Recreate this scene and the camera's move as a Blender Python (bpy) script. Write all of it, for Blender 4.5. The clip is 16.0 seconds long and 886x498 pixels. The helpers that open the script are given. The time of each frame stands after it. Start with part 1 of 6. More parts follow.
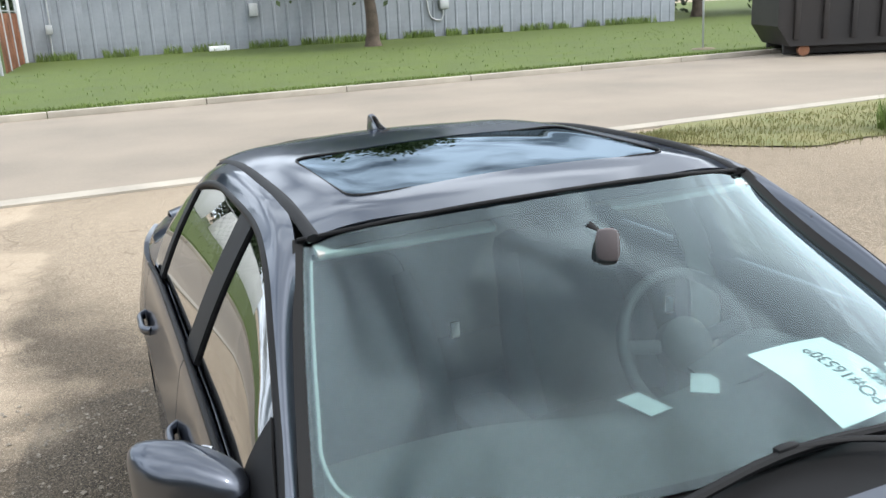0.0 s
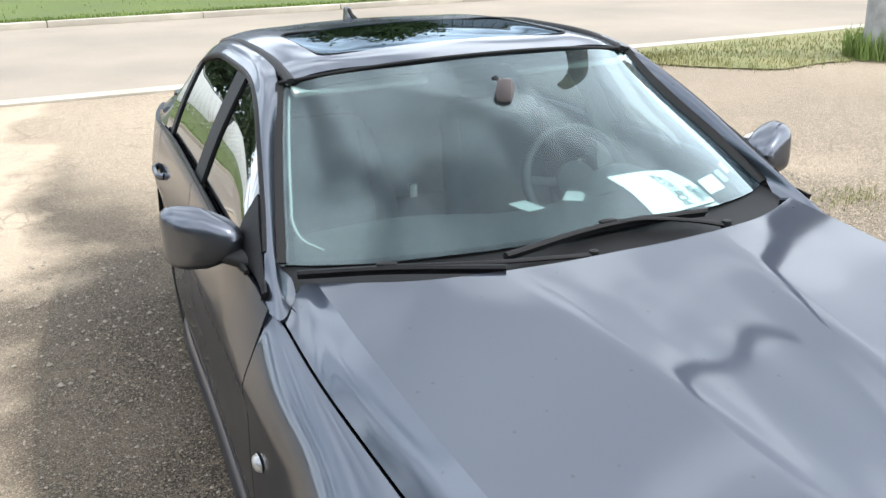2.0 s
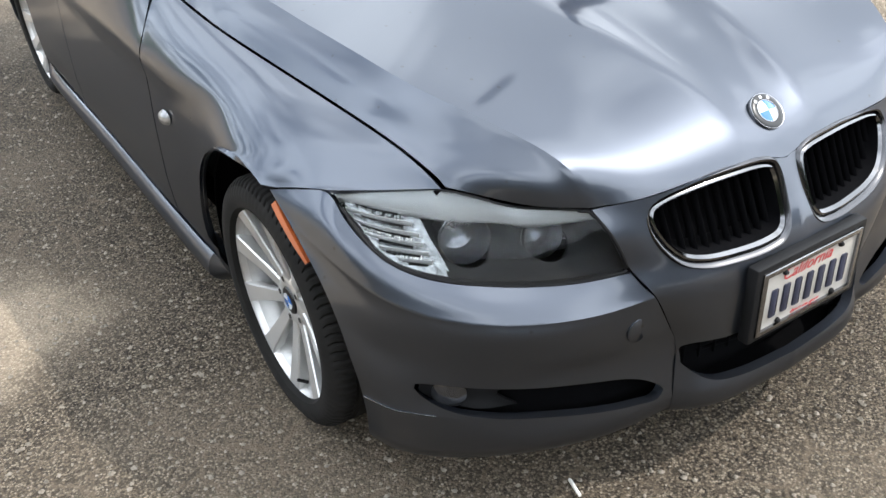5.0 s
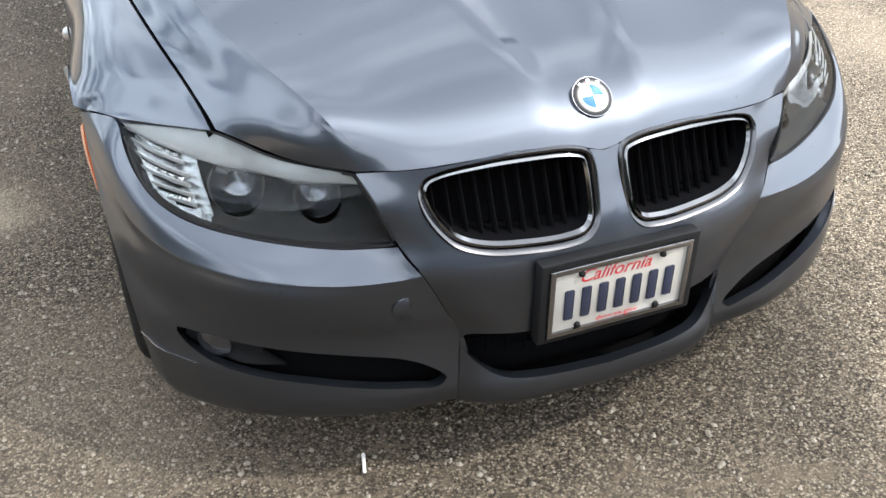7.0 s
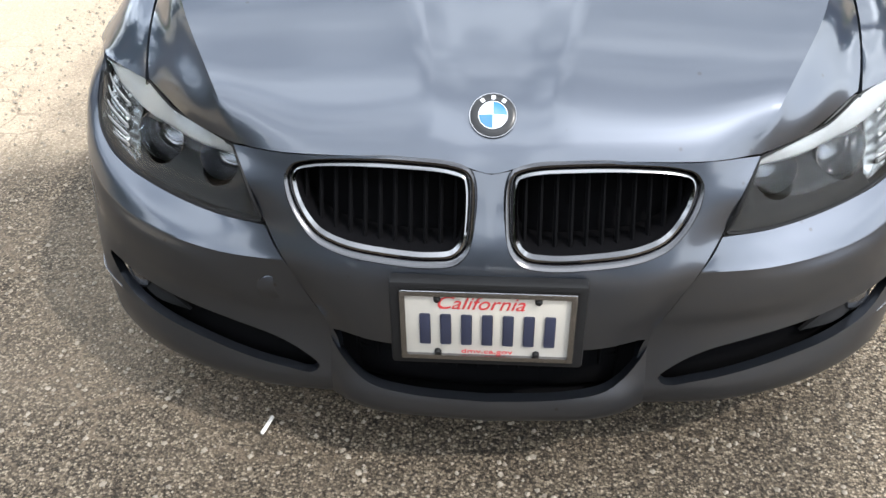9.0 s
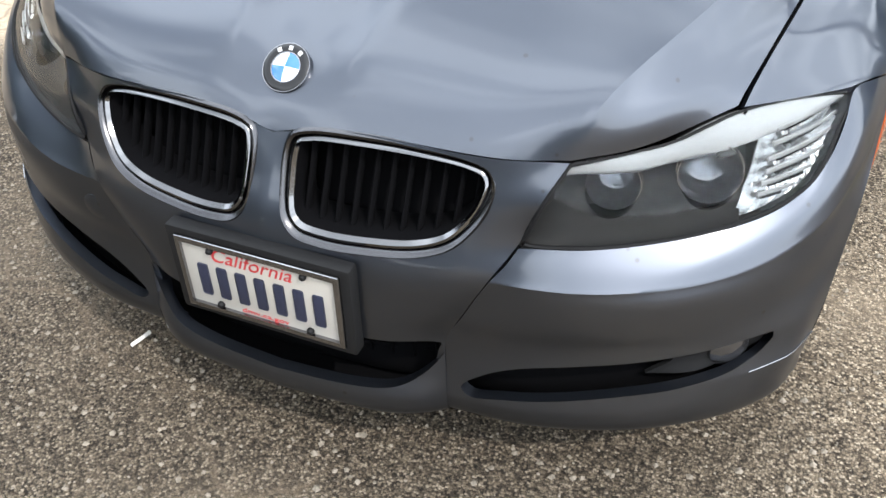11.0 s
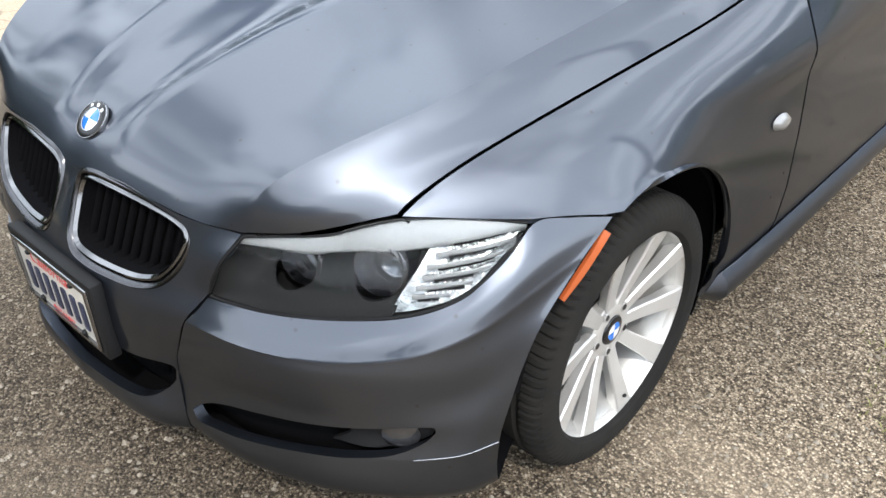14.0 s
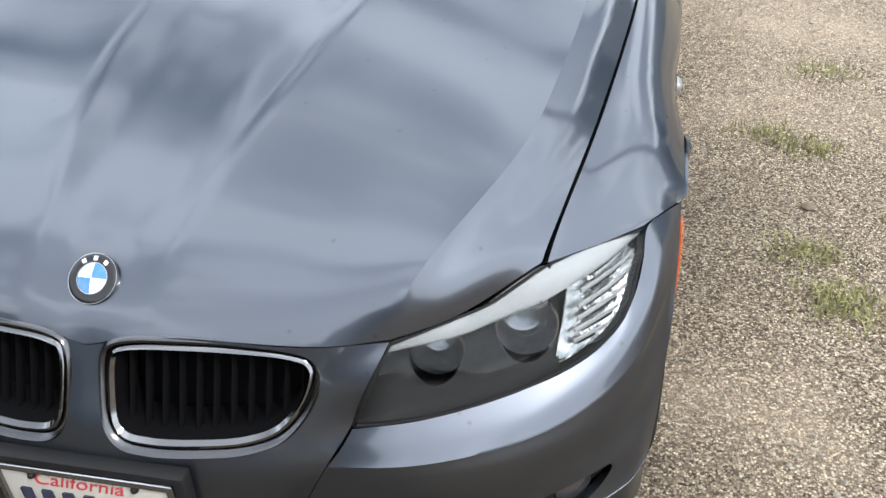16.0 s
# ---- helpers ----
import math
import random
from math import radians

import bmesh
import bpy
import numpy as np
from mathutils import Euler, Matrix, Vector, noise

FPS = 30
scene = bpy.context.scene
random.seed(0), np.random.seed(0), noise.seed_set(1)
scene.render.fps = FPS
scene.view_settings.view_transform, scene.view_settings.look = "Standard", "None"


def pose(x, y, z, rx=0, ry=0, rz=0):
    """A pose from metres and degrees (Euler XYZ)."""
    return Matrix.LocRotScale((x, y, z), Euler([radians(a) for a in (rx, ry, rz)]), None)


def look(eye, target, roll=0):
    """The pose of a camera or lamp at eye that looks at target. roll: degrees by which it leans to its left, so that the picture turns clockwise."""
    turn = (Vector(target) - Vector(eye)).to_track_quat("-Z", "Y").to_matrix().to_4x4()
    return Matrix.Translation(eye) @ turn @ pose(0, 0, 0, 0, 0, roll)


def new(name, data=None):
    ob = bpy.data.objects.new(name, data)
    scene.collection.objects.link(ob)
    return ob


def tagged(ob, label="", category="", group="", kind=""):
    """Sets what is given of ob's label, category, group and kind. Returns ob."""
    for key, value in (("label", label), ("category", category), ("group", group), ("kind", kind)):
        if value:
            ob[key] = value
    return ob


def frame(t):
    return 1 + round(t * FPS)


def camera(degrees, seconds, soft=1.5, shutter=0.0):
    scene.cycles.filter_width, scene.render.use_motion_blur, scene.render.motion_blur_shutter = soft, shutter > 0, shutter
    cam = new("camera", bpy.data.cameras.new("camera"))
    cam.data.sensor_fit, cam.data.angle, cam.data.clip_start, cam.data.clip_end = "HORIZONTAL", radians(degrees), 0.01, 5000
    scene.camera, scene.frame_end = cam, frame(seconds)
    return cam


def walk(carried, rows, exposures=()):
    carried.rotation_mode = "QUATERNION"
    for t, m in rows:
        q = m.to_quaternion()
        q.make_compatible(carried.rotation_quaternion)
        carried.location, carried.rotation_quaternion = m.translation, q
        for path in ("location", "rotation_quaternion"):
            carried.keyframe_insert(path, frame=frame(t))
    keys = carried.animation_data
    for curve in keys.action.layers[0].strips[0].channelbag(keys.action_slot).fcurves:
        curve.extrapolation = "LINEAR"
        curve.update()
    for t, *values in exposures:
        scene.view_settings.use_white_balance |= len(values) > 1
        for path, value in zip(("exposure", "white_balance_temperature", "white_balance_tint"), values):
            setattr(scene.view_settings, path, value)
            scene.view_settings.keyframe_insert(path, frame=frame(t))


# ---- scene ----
cam = camera(53.1, 16.0)
EXPOSURES = [(0.0, -0.8), (1.5, -0.56), (2.5, -0.36), (4.0, -0.34), (8.0, -0.16), (11.0, -0.26), (13.0, -0.36), (16.0, -0.44)]
PATH = [
    (0, (-0.984, 0.313, 1.813), (-0.28, 2.11, 1.287), -3.9),
    (0.5, (-0.896, 0.21, 1.843), (-0.313, 2.067, 1.385), -4.2),
    (1, (-1.019, -0.016, 1.806), (-0.377, 1.814, 1.319), -4.2),
    (1.5, (-1.111, -0.23, 1.787), (-0.418, 1.552, 1.2), -3.5),
    (2, (-1.131, -0.455, 1.754), (-0.441, 1.296, 1.076), -2.4),
    (2.5, (-1.181, -0.624, 1.73), (-0.454, 1.069, 0.951), -1.1),
    (3, (-1.337, -0.69, 1.688), (-0.502, 0.912, 0.83), -1.5),
    (3.5, (-1.48, -0.753, 1.656), (-0.546, 0.772, 0.761), -3.6),
    (4, (-1.541, -0.768, 1.588), (-0.57, 0.688, 0.62), -4.3),
    (4.2, (-1.554, -0.774, 1.572), (-0.583, 0.661, 0.574), -4.3),
    (6.3, (-1.047, -1.143, 1.48), (-0.36, 0.383, 0.384), -1.7),
    (6.5, (-0.991, -1.148, 1.472), (-0.321, 0.385, 0.375), -1.4),
    (7, (-0.825, -1.156, 1.46), (-0.207, 0.386, 0.347), -0.1),
    (7.5, (-0.663, -1.16, 1.464), (-0.18, 0.405, 0.316), -0.1),
    (8, (-0.409, -1.22, 1.463), (-0.148, 0.401, 0.321), -0.1),
    (8.2, (-0.318, -1.245, 1.461), (-0.139, 0.389, 0.322), -0.1),
    (10.3, (0.492, -1.087, 1.473), (0.006, 0.427, 0.26), -2.0),
    (10.5, (0.558, -1.066, 1.472), (0.036, 0.426, 0.246), -1.8),
    (11, (0.71, -0.899, 1.435), (0.105, 0.521, 0.164), -1.0),
    (11.5, (0.872, -0.734, 1.426), (0.177, 0.616, 0.125), -0.9),
    (12, (1.172, -0.659, 1.44), (0.233, 0.584, 0.187), -2.4),
    (12.5, (1.426, -0.604, 1.49), (0.272, 0.495, 0.282), -3.1),
    (13, (1.545, -0.54, 1.506), (0.364, 0.54, 0.306), -3.3),
    (13.5, (1.598, -0.513, 1.512), (0.432, 0.598, 0.326), -2.2),
    (14, (1.585, -0.524, 1.553), (0.458, 0.67, 0.411), -1.1),
    (14.5, (1.38, -0.527, 1.562), (0.422, 0.797, 0.409), -0.5),
    (15, (1.059, -0.535, 1.543), (0.351, 0.922, 0.37), 0.0),
    (15.5, (0.914, -0.671, 1.542), (0.406, 0.897, 0.408), -0.5),
    (16, (0.766, -0.801, 1.564), (0.403, 0.806, 0.431), -2.4),
]
walk(cam, [(t, look(eye, target, roll)) for t, eye, target, roll in PATH], EXPOSURES)
# ---- sky and sun: the sun stands high before the car, to its left ----
SUN = Vector((0.645, -0.44, 1.0)).normalized()
elevation = math.asin(SUN.z)
world = bpy.data.worlds.new("sky")
scene.world = world
world.use_nodes = True
wn, wl = world.node_tree.nodes, world.node_tree.links
wn.clear()
sky = wn.new("ShaderNodeTexSky")
sky.sky_type, sky.sun_disc = "NISHITA", False
sky.sun_elevation, sky.sun_rotation = elevation, math.atan2(SUN.x, SUN.y)
sky.dust_density, sky.air_density = 1.5, 1.0
wco = wn.new("ShaderNodeTexCoord")
wsep = wn.new("ShaderNodeSeparateXYZ")
wl.new(wco.outputs["Generated"], wsep.inputs[0])
wz = wn.new("ShaderNodeMath")
wz.operation, wz.inputs[1].default_value = "MAXIMUM", 0.0
wl.new(wsep.outputs[2], wz.inputs[0])
wz2 = wn.new("ShaderNodeMath")
wz2.operation, wz2.inputs[1].default_value = "ADD", 0.22
wl.new(wz.outputs[0], wz2.inputs[0])
wcx, wcy = wn.new("ShaderNodeMath"), wn.new("ShaderNodeMath")
wcomb = wn.new("ShaderNodeCombineXYZ")
for k, nd in enumerate((wcx, wcy)):
    nd.operation = "DIVIDE"
    wl.new(wsep.outputs[k], nd.inputs[0])
    wl.new(wz2.outputs[0], nd.inputs[1])
    wl.new(nd.outputs[0], wcomb.inputs[k])
wnoise = wn.new("ShaderNodeTexNoise")
wnoise.inputs["Scale"].default_value, wnoise.inputs["Detail"].default_value = 2.3, 6.0
wnoise.inputs["Roughness"].default_value, wnoise.inputs["Distortion"].default_value = 0.55, 0.4
wl.new(wcomb.outputs[0], wnoise.inputs["Vector"])
wramp = wn.new("ShaderNodeValToRGB")
wramp.color_ramp.elements[0].position, wramp.color_ramp.elements[1].position = 0.38, 0.57
wramp.color_ramp.elements[0].color = (0.13, 0.13, 0.13, 1)
wl.new(wnoise.outputs[0], wramp.inputs[0])
wmix = wn.new("ShaderNodeMix")
wmix.data_type = "RGBA"
wl.new(sky.outputs[0], wmix.inputs["A"])
wdot, wglow, wcloud = wn.new("ShaderNodeVectorMath"), wn.new("ShaderNodeMapRange"), wn.new("ShaderNodeMix")
wdot.operation, wdot.inputs[1].default_value = "DOT_PRODUCT", SUN
wl.new(wco.outputs["Generated"], wdot.inputs[0])
wglow.interpolation_type = "SMOOTHSTEP"
wglow.inputs[1].default_value, wglow.inputs[2].default_value = -0.6, 0.55
wl.new(wdot.outputs["Value"], wglow.inputs[0])
wveil, wcover = wn.new("ShaderNodeMath"), wn.new("ShaderNodeMath")
wveil.operation, wcover.operation = "MULTIPLY", "MAXIMUM"
wlow = wn.new("ShaderNodeMath")
wlow.operation, wlow.inputs[1].default_value, wlow.inputs[2].default_value = "MULTIPLY_ADD", -0.75, 1.06
wl.new(wz.outputs[0], wlow.inputs[0])
wl.new(wlow.outputs[0], wveil.inputs[1])
wpow = wn.new("ShaderNodeMath")
wpow.operation, wpow.inputs[1].default_value = "POWER", 4.0
wl.new(wglow.outputs[0], wpow.inputs[0])
wl.new(wpow.outputs[0], wveil.inputs[0])
wl.new(wveil.outputs[0], wcover.inputs[0])
wl.new(wramp.outputs[0], wcover.inputs[1])
wl.new(wcover.outputs[0], wmix.inputs["Factor"])
wcloud.data_type = "RGBA"
wcloud.inputs["A"].default_value, wcloud.inputs["B"].default_value = (40.0, 45.5, 52.5, 1), (46.0, 49.5, 53.5, 1)
wl.new(wglow.outputs[0], wcloud.inputs["Factor"])
wl.new(wcloud.outputs["Result"], wmix.inputs["B"])
wbg = wn.new("ShaderNodeBackground")
wbg.inputs["Strength"].default_value = 0.12
wl.new(wmix.outputs["Result"], wbg.inputs["Color"])
wl.new(wbg.outputs[0], wn.new("ShaderNodeOutputWorld").inputs[0])

sun_data = bpy.data.lights.new("sun", "SUN")
sun_data.energy, sun_data.angle, sun_data.color = 4.2, radians(0.6), (1.0, 0.96, 0.91)
sun = new("sun", sun_data)
sun.matrix_world = look(SUN * 60, (0, 0, 0))

# ---- materials ----
def surf(name, col, rough=0.5, metal=0.0, var=0.12, coarse=3.0, fine=60.0, bump=0.15, relief=0.001, coat=0.0, tint=None, spec=0.5, rvar=0.08):
    """A surface with stains at a coarse scale, grain and relief at a fine one."""
    m = bpy.data.materials.new(name)
    m.use_nodes = True
    n, l = m.node_tree.nodes, m.node_tree.links
    b = n["Principled BSDF"]
    co = n.new("ShaderNodeTexCoord")
    big, small = n.new("ShaderNodeTexNoise"), n.new("ShaderNodeTexNoise")
    for nd, s, d in ((big, coarse, 4), (small, fine, 3)):
        nd.inputs["Scale"].default_value, nd.inputs["Detail"].default_value = s, d
        l.new(co.outputs["Object"], nd.inputs["Vector"])
    low = tint or tuple(c * (1 - 2 * var) for c in col)
    high = tuple(min(1.0, c * (1 + var)) for c in col)
    mix = n.new("ShaderNodeMix")
    mix.data_type = "RGBA"
    mix.inputs["A"].default_value, mix.inputs["B"].default_value = (*low, 1), (*high, 1)
    add = n.new("ShaderNodeMath")
    add.operation = "MULTIPLY_ADD"
    add.inputs[1].default_value, add.inputs[2].default_value = 0.35, 0.0
    l.new(small.outputs[0], add.inputs[0])
    sm = n.new("ShaderNodeMapRange")
    sm.inputs[1].default_value, sm.inputs[2].default_value = 0.3, 0.7
    l.new(big.outputs[0], sm.inputs[0])
    tot = n.new("ShaderNodeMath")
    tot.operation = "MULTIPLY_ADD"
    tot.inputs[1].default_value = 0.65
    tot.use_clamp = True
    l.new(sm.outputs[0], tot.inputs[0])
    l.new(add.outputs[0], tot.inputs[2])
    l.new(tot.outputs[0], mix.inputs["Factor"])
    l.new(mix.outputs["Result"], b.inputs["Base Color"])
    rr = n.new("ShaderNodeMapRange")
    rr.inputs[3].default_value, rr.inputs[4].default_value = max(0.0, rough - rvar), min(1.0, rough + rvar)
    l.new(big.outputs[0], rr.inputs[0])
    l.new(rr.outputs[0], b.inputs["Roughness"])
    b.inputs["Metallic"].default_value = metal
    b.inputs["Coat Weight"].default_value = coat
    b.inputs["Coat Roughness"].default_value = 0.03
    b.inputs["Specular IOR Level"].default_value = spec
    if bump:
        bp = n.new("ShaderNodeBump")
        bp.inputs["Strength"].default_value, bp.inputs["Distance"].default_value = bump, relief
        l.new(small.outputs[0], bp.inputs["Height"])
        l.new(bp.outputs[0], b.inputs["Normal"])
    return m


def gravel(name, stones, dirt, size=85.0, relief=0.006, patch=0.9, dirt_low=0.50, dirt_high=0.68):
    """Chips of stone bound in dirt: cells of chance colour, worn patches of bare dirt, and tone set by position."""
    m = bpy.data.materials.new(name)
    m.use_nodes = True
    n, l = m.node_tree.nodes, m.node_tree.links
    b = n["Principled BSDF"]
    co = n.new("ShaderNodeTexCoord")
    wob = n.new("ShaderNodeTexNoise")
    wob.inputs["Scale"].default_value = size * 1.4
    l.new(co.outputs["Object"], wob.inputs["Vector"])
    warp = n.new("ShaderNodeMix")
    warp.data_type = "VECTOR"
    warp.inputs["Factor"].default_value = 0.008
    l.new(co.outputs["Object"], warp.inputs["A"])
    l.new(wob.outputs["Color"], warp.inputs["B"])
    vor, vor2 = n.new("ShaderNodeTexVoronoi"), n.new("ShaderNodeTexVoronoi")
    for v, s in ((vor, size), (vor2, size * 0.45)):
        v.inputs["Scale"].default_value = s
        l.new(warp.outputs["Result"], v.inputs["Vector"])
    ramp = n.new("ShaderNodeValToRGB")
    e = ramp.color_ramp.elements
    e[0].position, e[0].color = 0.0, (*stones[0], 1)
    e[1].position, e[1].color = 1.0, (*stones[3], 1)
    for p, c in ((0.35, stones[1]), (0.75, stones[2])):
        x = e.new(p)
        x.color = (*c, 1)
    sp = n.new("ShaderNodeSeparateColor")
    l.new(vor.outputs["Color"], sp.inputs[0])
    l.new(sp.outputs[0], ramp.inputs[0])
    # shade in the gaps between chips, put into the stone colour
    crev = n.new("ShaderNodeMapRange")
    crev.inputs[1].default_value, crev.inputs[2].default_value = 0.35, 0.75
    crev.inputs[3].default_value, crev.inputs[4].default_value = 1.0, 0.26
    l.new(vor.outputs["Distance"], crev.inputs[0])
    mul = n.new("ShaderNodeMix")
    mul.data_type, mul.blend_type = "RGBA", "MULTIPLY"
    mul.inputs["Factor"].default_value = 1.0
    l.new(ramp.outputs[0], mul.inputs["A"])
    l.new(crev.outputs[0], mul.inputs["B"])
    p1, p2 = n.new("ShaderNodeTexNoise"), n.new("ShaderNodeTexNoise")
    p1.inputs["Scale"].default_value, p1.inputs["Detail"].default_value = patch, 6
    p2.inputs["Scale"].default_value, p2.inputs["Detail"].default_value = patch * 0.22, 3
    for p in (p1, p2):
        l.new(co.outputs["Object"], p.inputs["Vector"])
    pr = n.new("ShaderNodeMapRange")
    pr.inputs[1].default_value, pr.inputs[2].default_value = dirt_low, dirt_high
    pr.inputs[4].default_value = 0.42
    l.new(p1.outputs[0], pr.inputs[0])
    # mixes in more of the dirt colour at low x and at high y
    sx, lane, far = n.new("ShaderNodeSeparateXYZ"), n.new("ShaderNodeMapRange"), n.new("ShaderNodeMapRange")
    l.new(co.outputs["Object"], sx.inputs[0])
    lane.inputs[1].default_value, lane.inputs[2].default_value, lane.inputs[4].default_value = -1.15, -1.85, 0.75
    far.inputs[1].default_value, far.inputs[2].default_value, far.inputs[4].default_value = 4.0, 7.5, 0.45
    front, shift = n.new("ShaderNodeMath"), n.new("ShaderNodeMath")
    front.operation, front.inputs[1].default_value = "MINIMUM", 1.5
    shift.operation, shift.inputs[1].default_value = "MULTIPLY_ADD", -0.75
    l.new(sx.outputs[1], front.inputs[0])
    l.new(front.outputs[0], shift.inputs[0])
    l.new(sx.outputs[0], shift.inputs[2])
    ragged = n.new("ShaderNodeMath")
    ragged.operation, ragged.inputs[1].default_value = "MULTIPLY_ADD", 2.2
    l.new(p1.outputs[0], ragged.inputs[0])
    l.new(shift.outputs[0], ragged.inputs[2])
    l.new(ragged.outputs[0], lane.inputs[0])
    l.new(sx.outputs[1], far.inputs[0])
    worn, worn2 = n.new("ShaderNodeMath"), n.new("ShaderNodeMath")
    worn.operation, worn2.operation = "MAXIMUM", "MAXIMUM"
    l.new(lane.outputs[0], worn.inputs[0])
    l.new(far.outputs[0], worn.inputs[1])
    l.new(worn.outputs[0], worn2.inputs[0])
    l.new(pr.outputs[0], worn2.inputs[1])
    dm = n.new("ShaderNodeMix")
    dm.data_type = "RGBA"
    l.new(worn2.outputs[0], dm.inputs["Factor"])
    l.new(mul.outputs["Result"], dm.inputs["A"])
    dn = n.new("ShaderNodeMix")
    dn.data_type = "RGBA"
    dn.inputs["A"].default_value = (*(c * 0.72 for c in dirt), 1)
    dn.inputs["B"].default_value = (*dirt, 1)
    l.new(wob.outputs[0], dn.inputs["Factor"])
    l.new(dn.outputs["Result"], dm.inputs["B"])
    tone = n.new("ShaderNodeMapRange")
    tone.inputs[1].default_value, tone.inputs[2].default_value = 0.3, 0.7
    tone.inputs[3].default_value, tone.inputs[4].default_value = 0.78, 1.18
    l.new(p2.outputs[0], tone.inputs[0])
    tm = n.new("ShaderNodeMix")
    tm.data_type, tm.blend_type = "RGBA", "MULTIPLY"
    tm.inputs["Factor"].default_value = 1.0
    l.new(dm.outputs["Result"], tm.inputs["A"])
    # multiplies the colour by 0.41 at low x, rising to 1.0 at high x
    pos_tone, pos_tone_x = n.new("ShaderNodeMapRange"), n.new("ShaderNodeMath")
    pos_tone_x.operation, pos_tone_x.inputs[1].default_value = "MULTIPLY_ADD", 1.6
    l.new(p1.outputs[0], pos_tone_x.inputs[0])
    l.new(sx.outputs[0], pos_tone_x.inputs[2])
    pos_tone.interpolation_type = "SMOOTHSTEP"
    pos_tone.inputs[1].default_value, pos_tone.inputs[2].default_value = 2.45, 3.35
    pos_tone.inputs[3].default_value, pos_tone.inputs[4].default_value = 0.41, 1.0
    back, pos_tone_y = n.new("ShaderNodeMath"), n.new("ShaderNodeMath")
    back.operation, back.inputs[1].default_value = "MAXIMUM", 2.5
    pos_tone_y.operation, pos_tone_y.inputs[1].default_value = "MULTIPLY_ADD", 0.5
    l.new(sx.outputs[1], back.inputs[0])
    l.new(back.outputs[0], pos_tone_y.inputs[0])
    l.new(pos_tone_x.outputs[0], pos_tone_y.inputs[2])
    l.new(pos_tone_y.outputs[0], pos_tone.inputs[0])
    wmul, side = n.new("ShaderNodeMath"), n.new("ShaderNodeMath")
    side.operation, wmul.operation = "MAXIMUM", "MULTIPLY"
    l.new(pos_tone.outputs[0], side.inputs[0])
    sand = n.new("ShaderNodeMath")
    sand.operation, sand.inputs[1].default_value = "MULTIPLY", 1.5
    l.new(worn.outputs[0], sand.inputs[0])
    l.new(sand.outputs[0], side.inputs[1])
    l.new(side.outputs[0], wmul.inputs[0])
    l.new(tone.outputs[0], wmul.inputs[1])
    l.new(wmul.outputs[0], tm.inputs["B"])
    wn2, wv = n.new("ShaderNodeTexNoise"), n.new("ShaderNodeMix")
    wn2.inputs["Scale"].default_value, wn2.inputs["Detail"].default_value = 9.0, 4
    wv.data_type, wv.inputs["Factor"].default_value = "VECTOR", 0.06
    l.new(co.outputs["Object"], wn2.inputs["Vector"])
    l.new(co.outputs["Object"], wv.inputs["A"])
    l.new(wn2.outputs["Color"], wv.inputs["B"])
    ck = n.new("ShaderNodeTexVoronoi")
    ck.feature, ck.inputs["Scale"].default_value = "DISTANCE_TO_EDGE", 5.5
    l.new(wv.outputs["Result"], ck.inputs["Vector"])
    cr = n.new("ShaderNodeMapRange")
    cr.inputs[1].default_value, cr.inputs[2].default_value = 0.008, 0.034
    cr.inputs[3].default_value, cr.inputs[4].default_value = 1.0, 0.0
    l.new(ck.outputs["Distance"], cr.inputs[0])
    where, wm = n.new("ShaderNodeTexNoise"), n.new("ShaderNodeMapRange")
    where.inputs["Scale"].default_value = 1.1
    l.new(co.outputs["Object"], where.inputs["Vector"])
    wm.inputs[1].default_value, wm.inputs[2].default_value = 0.44, 0.56
    wm.inputs[4].default_value = 0.5
    l.new(where.outputs[0], wm.inputs[0])
    cf = n.new("ShaderNodeMath")
    cf.operation = "MULTIPLY"
    l.new(cr.outputs[0], cf.inputs[0])
    l.new(wm.outputs[0], cf.inputs[1])
    cm = n.new("ShaderNodeMix")
    cm.data_type = "RGBA"
    cm.inputs["B"].default_value = (0.13, 0.10, 0.07, 1)
    l.new(cf.outputs[0], cm.inputs["Factor"])
    l.new(tm.outputs["Result"], cm.inputs["A"])
    l.new(cm.outputs["Result"], b.inputs["Base Color"])
    b.inputs["Roughness"].default_value = 0.92
    b.inputs["Specular IOR Level"].default_value = 0.25
    hs = n.new("ShaderNodeMath")
    hs.operation = "ADD"
    l.new(vor.outputs["Distance"], hs.inputs[0])
    l.new(vor2.outputs["Distance"], hs.inputs[1])
    bp = n.new("ShaderNodeBump")
    bp.invert = True
    bp.inputs["Strength"].default_value, bp.inputs["Distance"].default_value = 0.9, relief
    l.new(hs.outputs[0], bp.inputs["Height"])
    l.new(bp.outputs[0], b.inputs["Normal"])
    return m


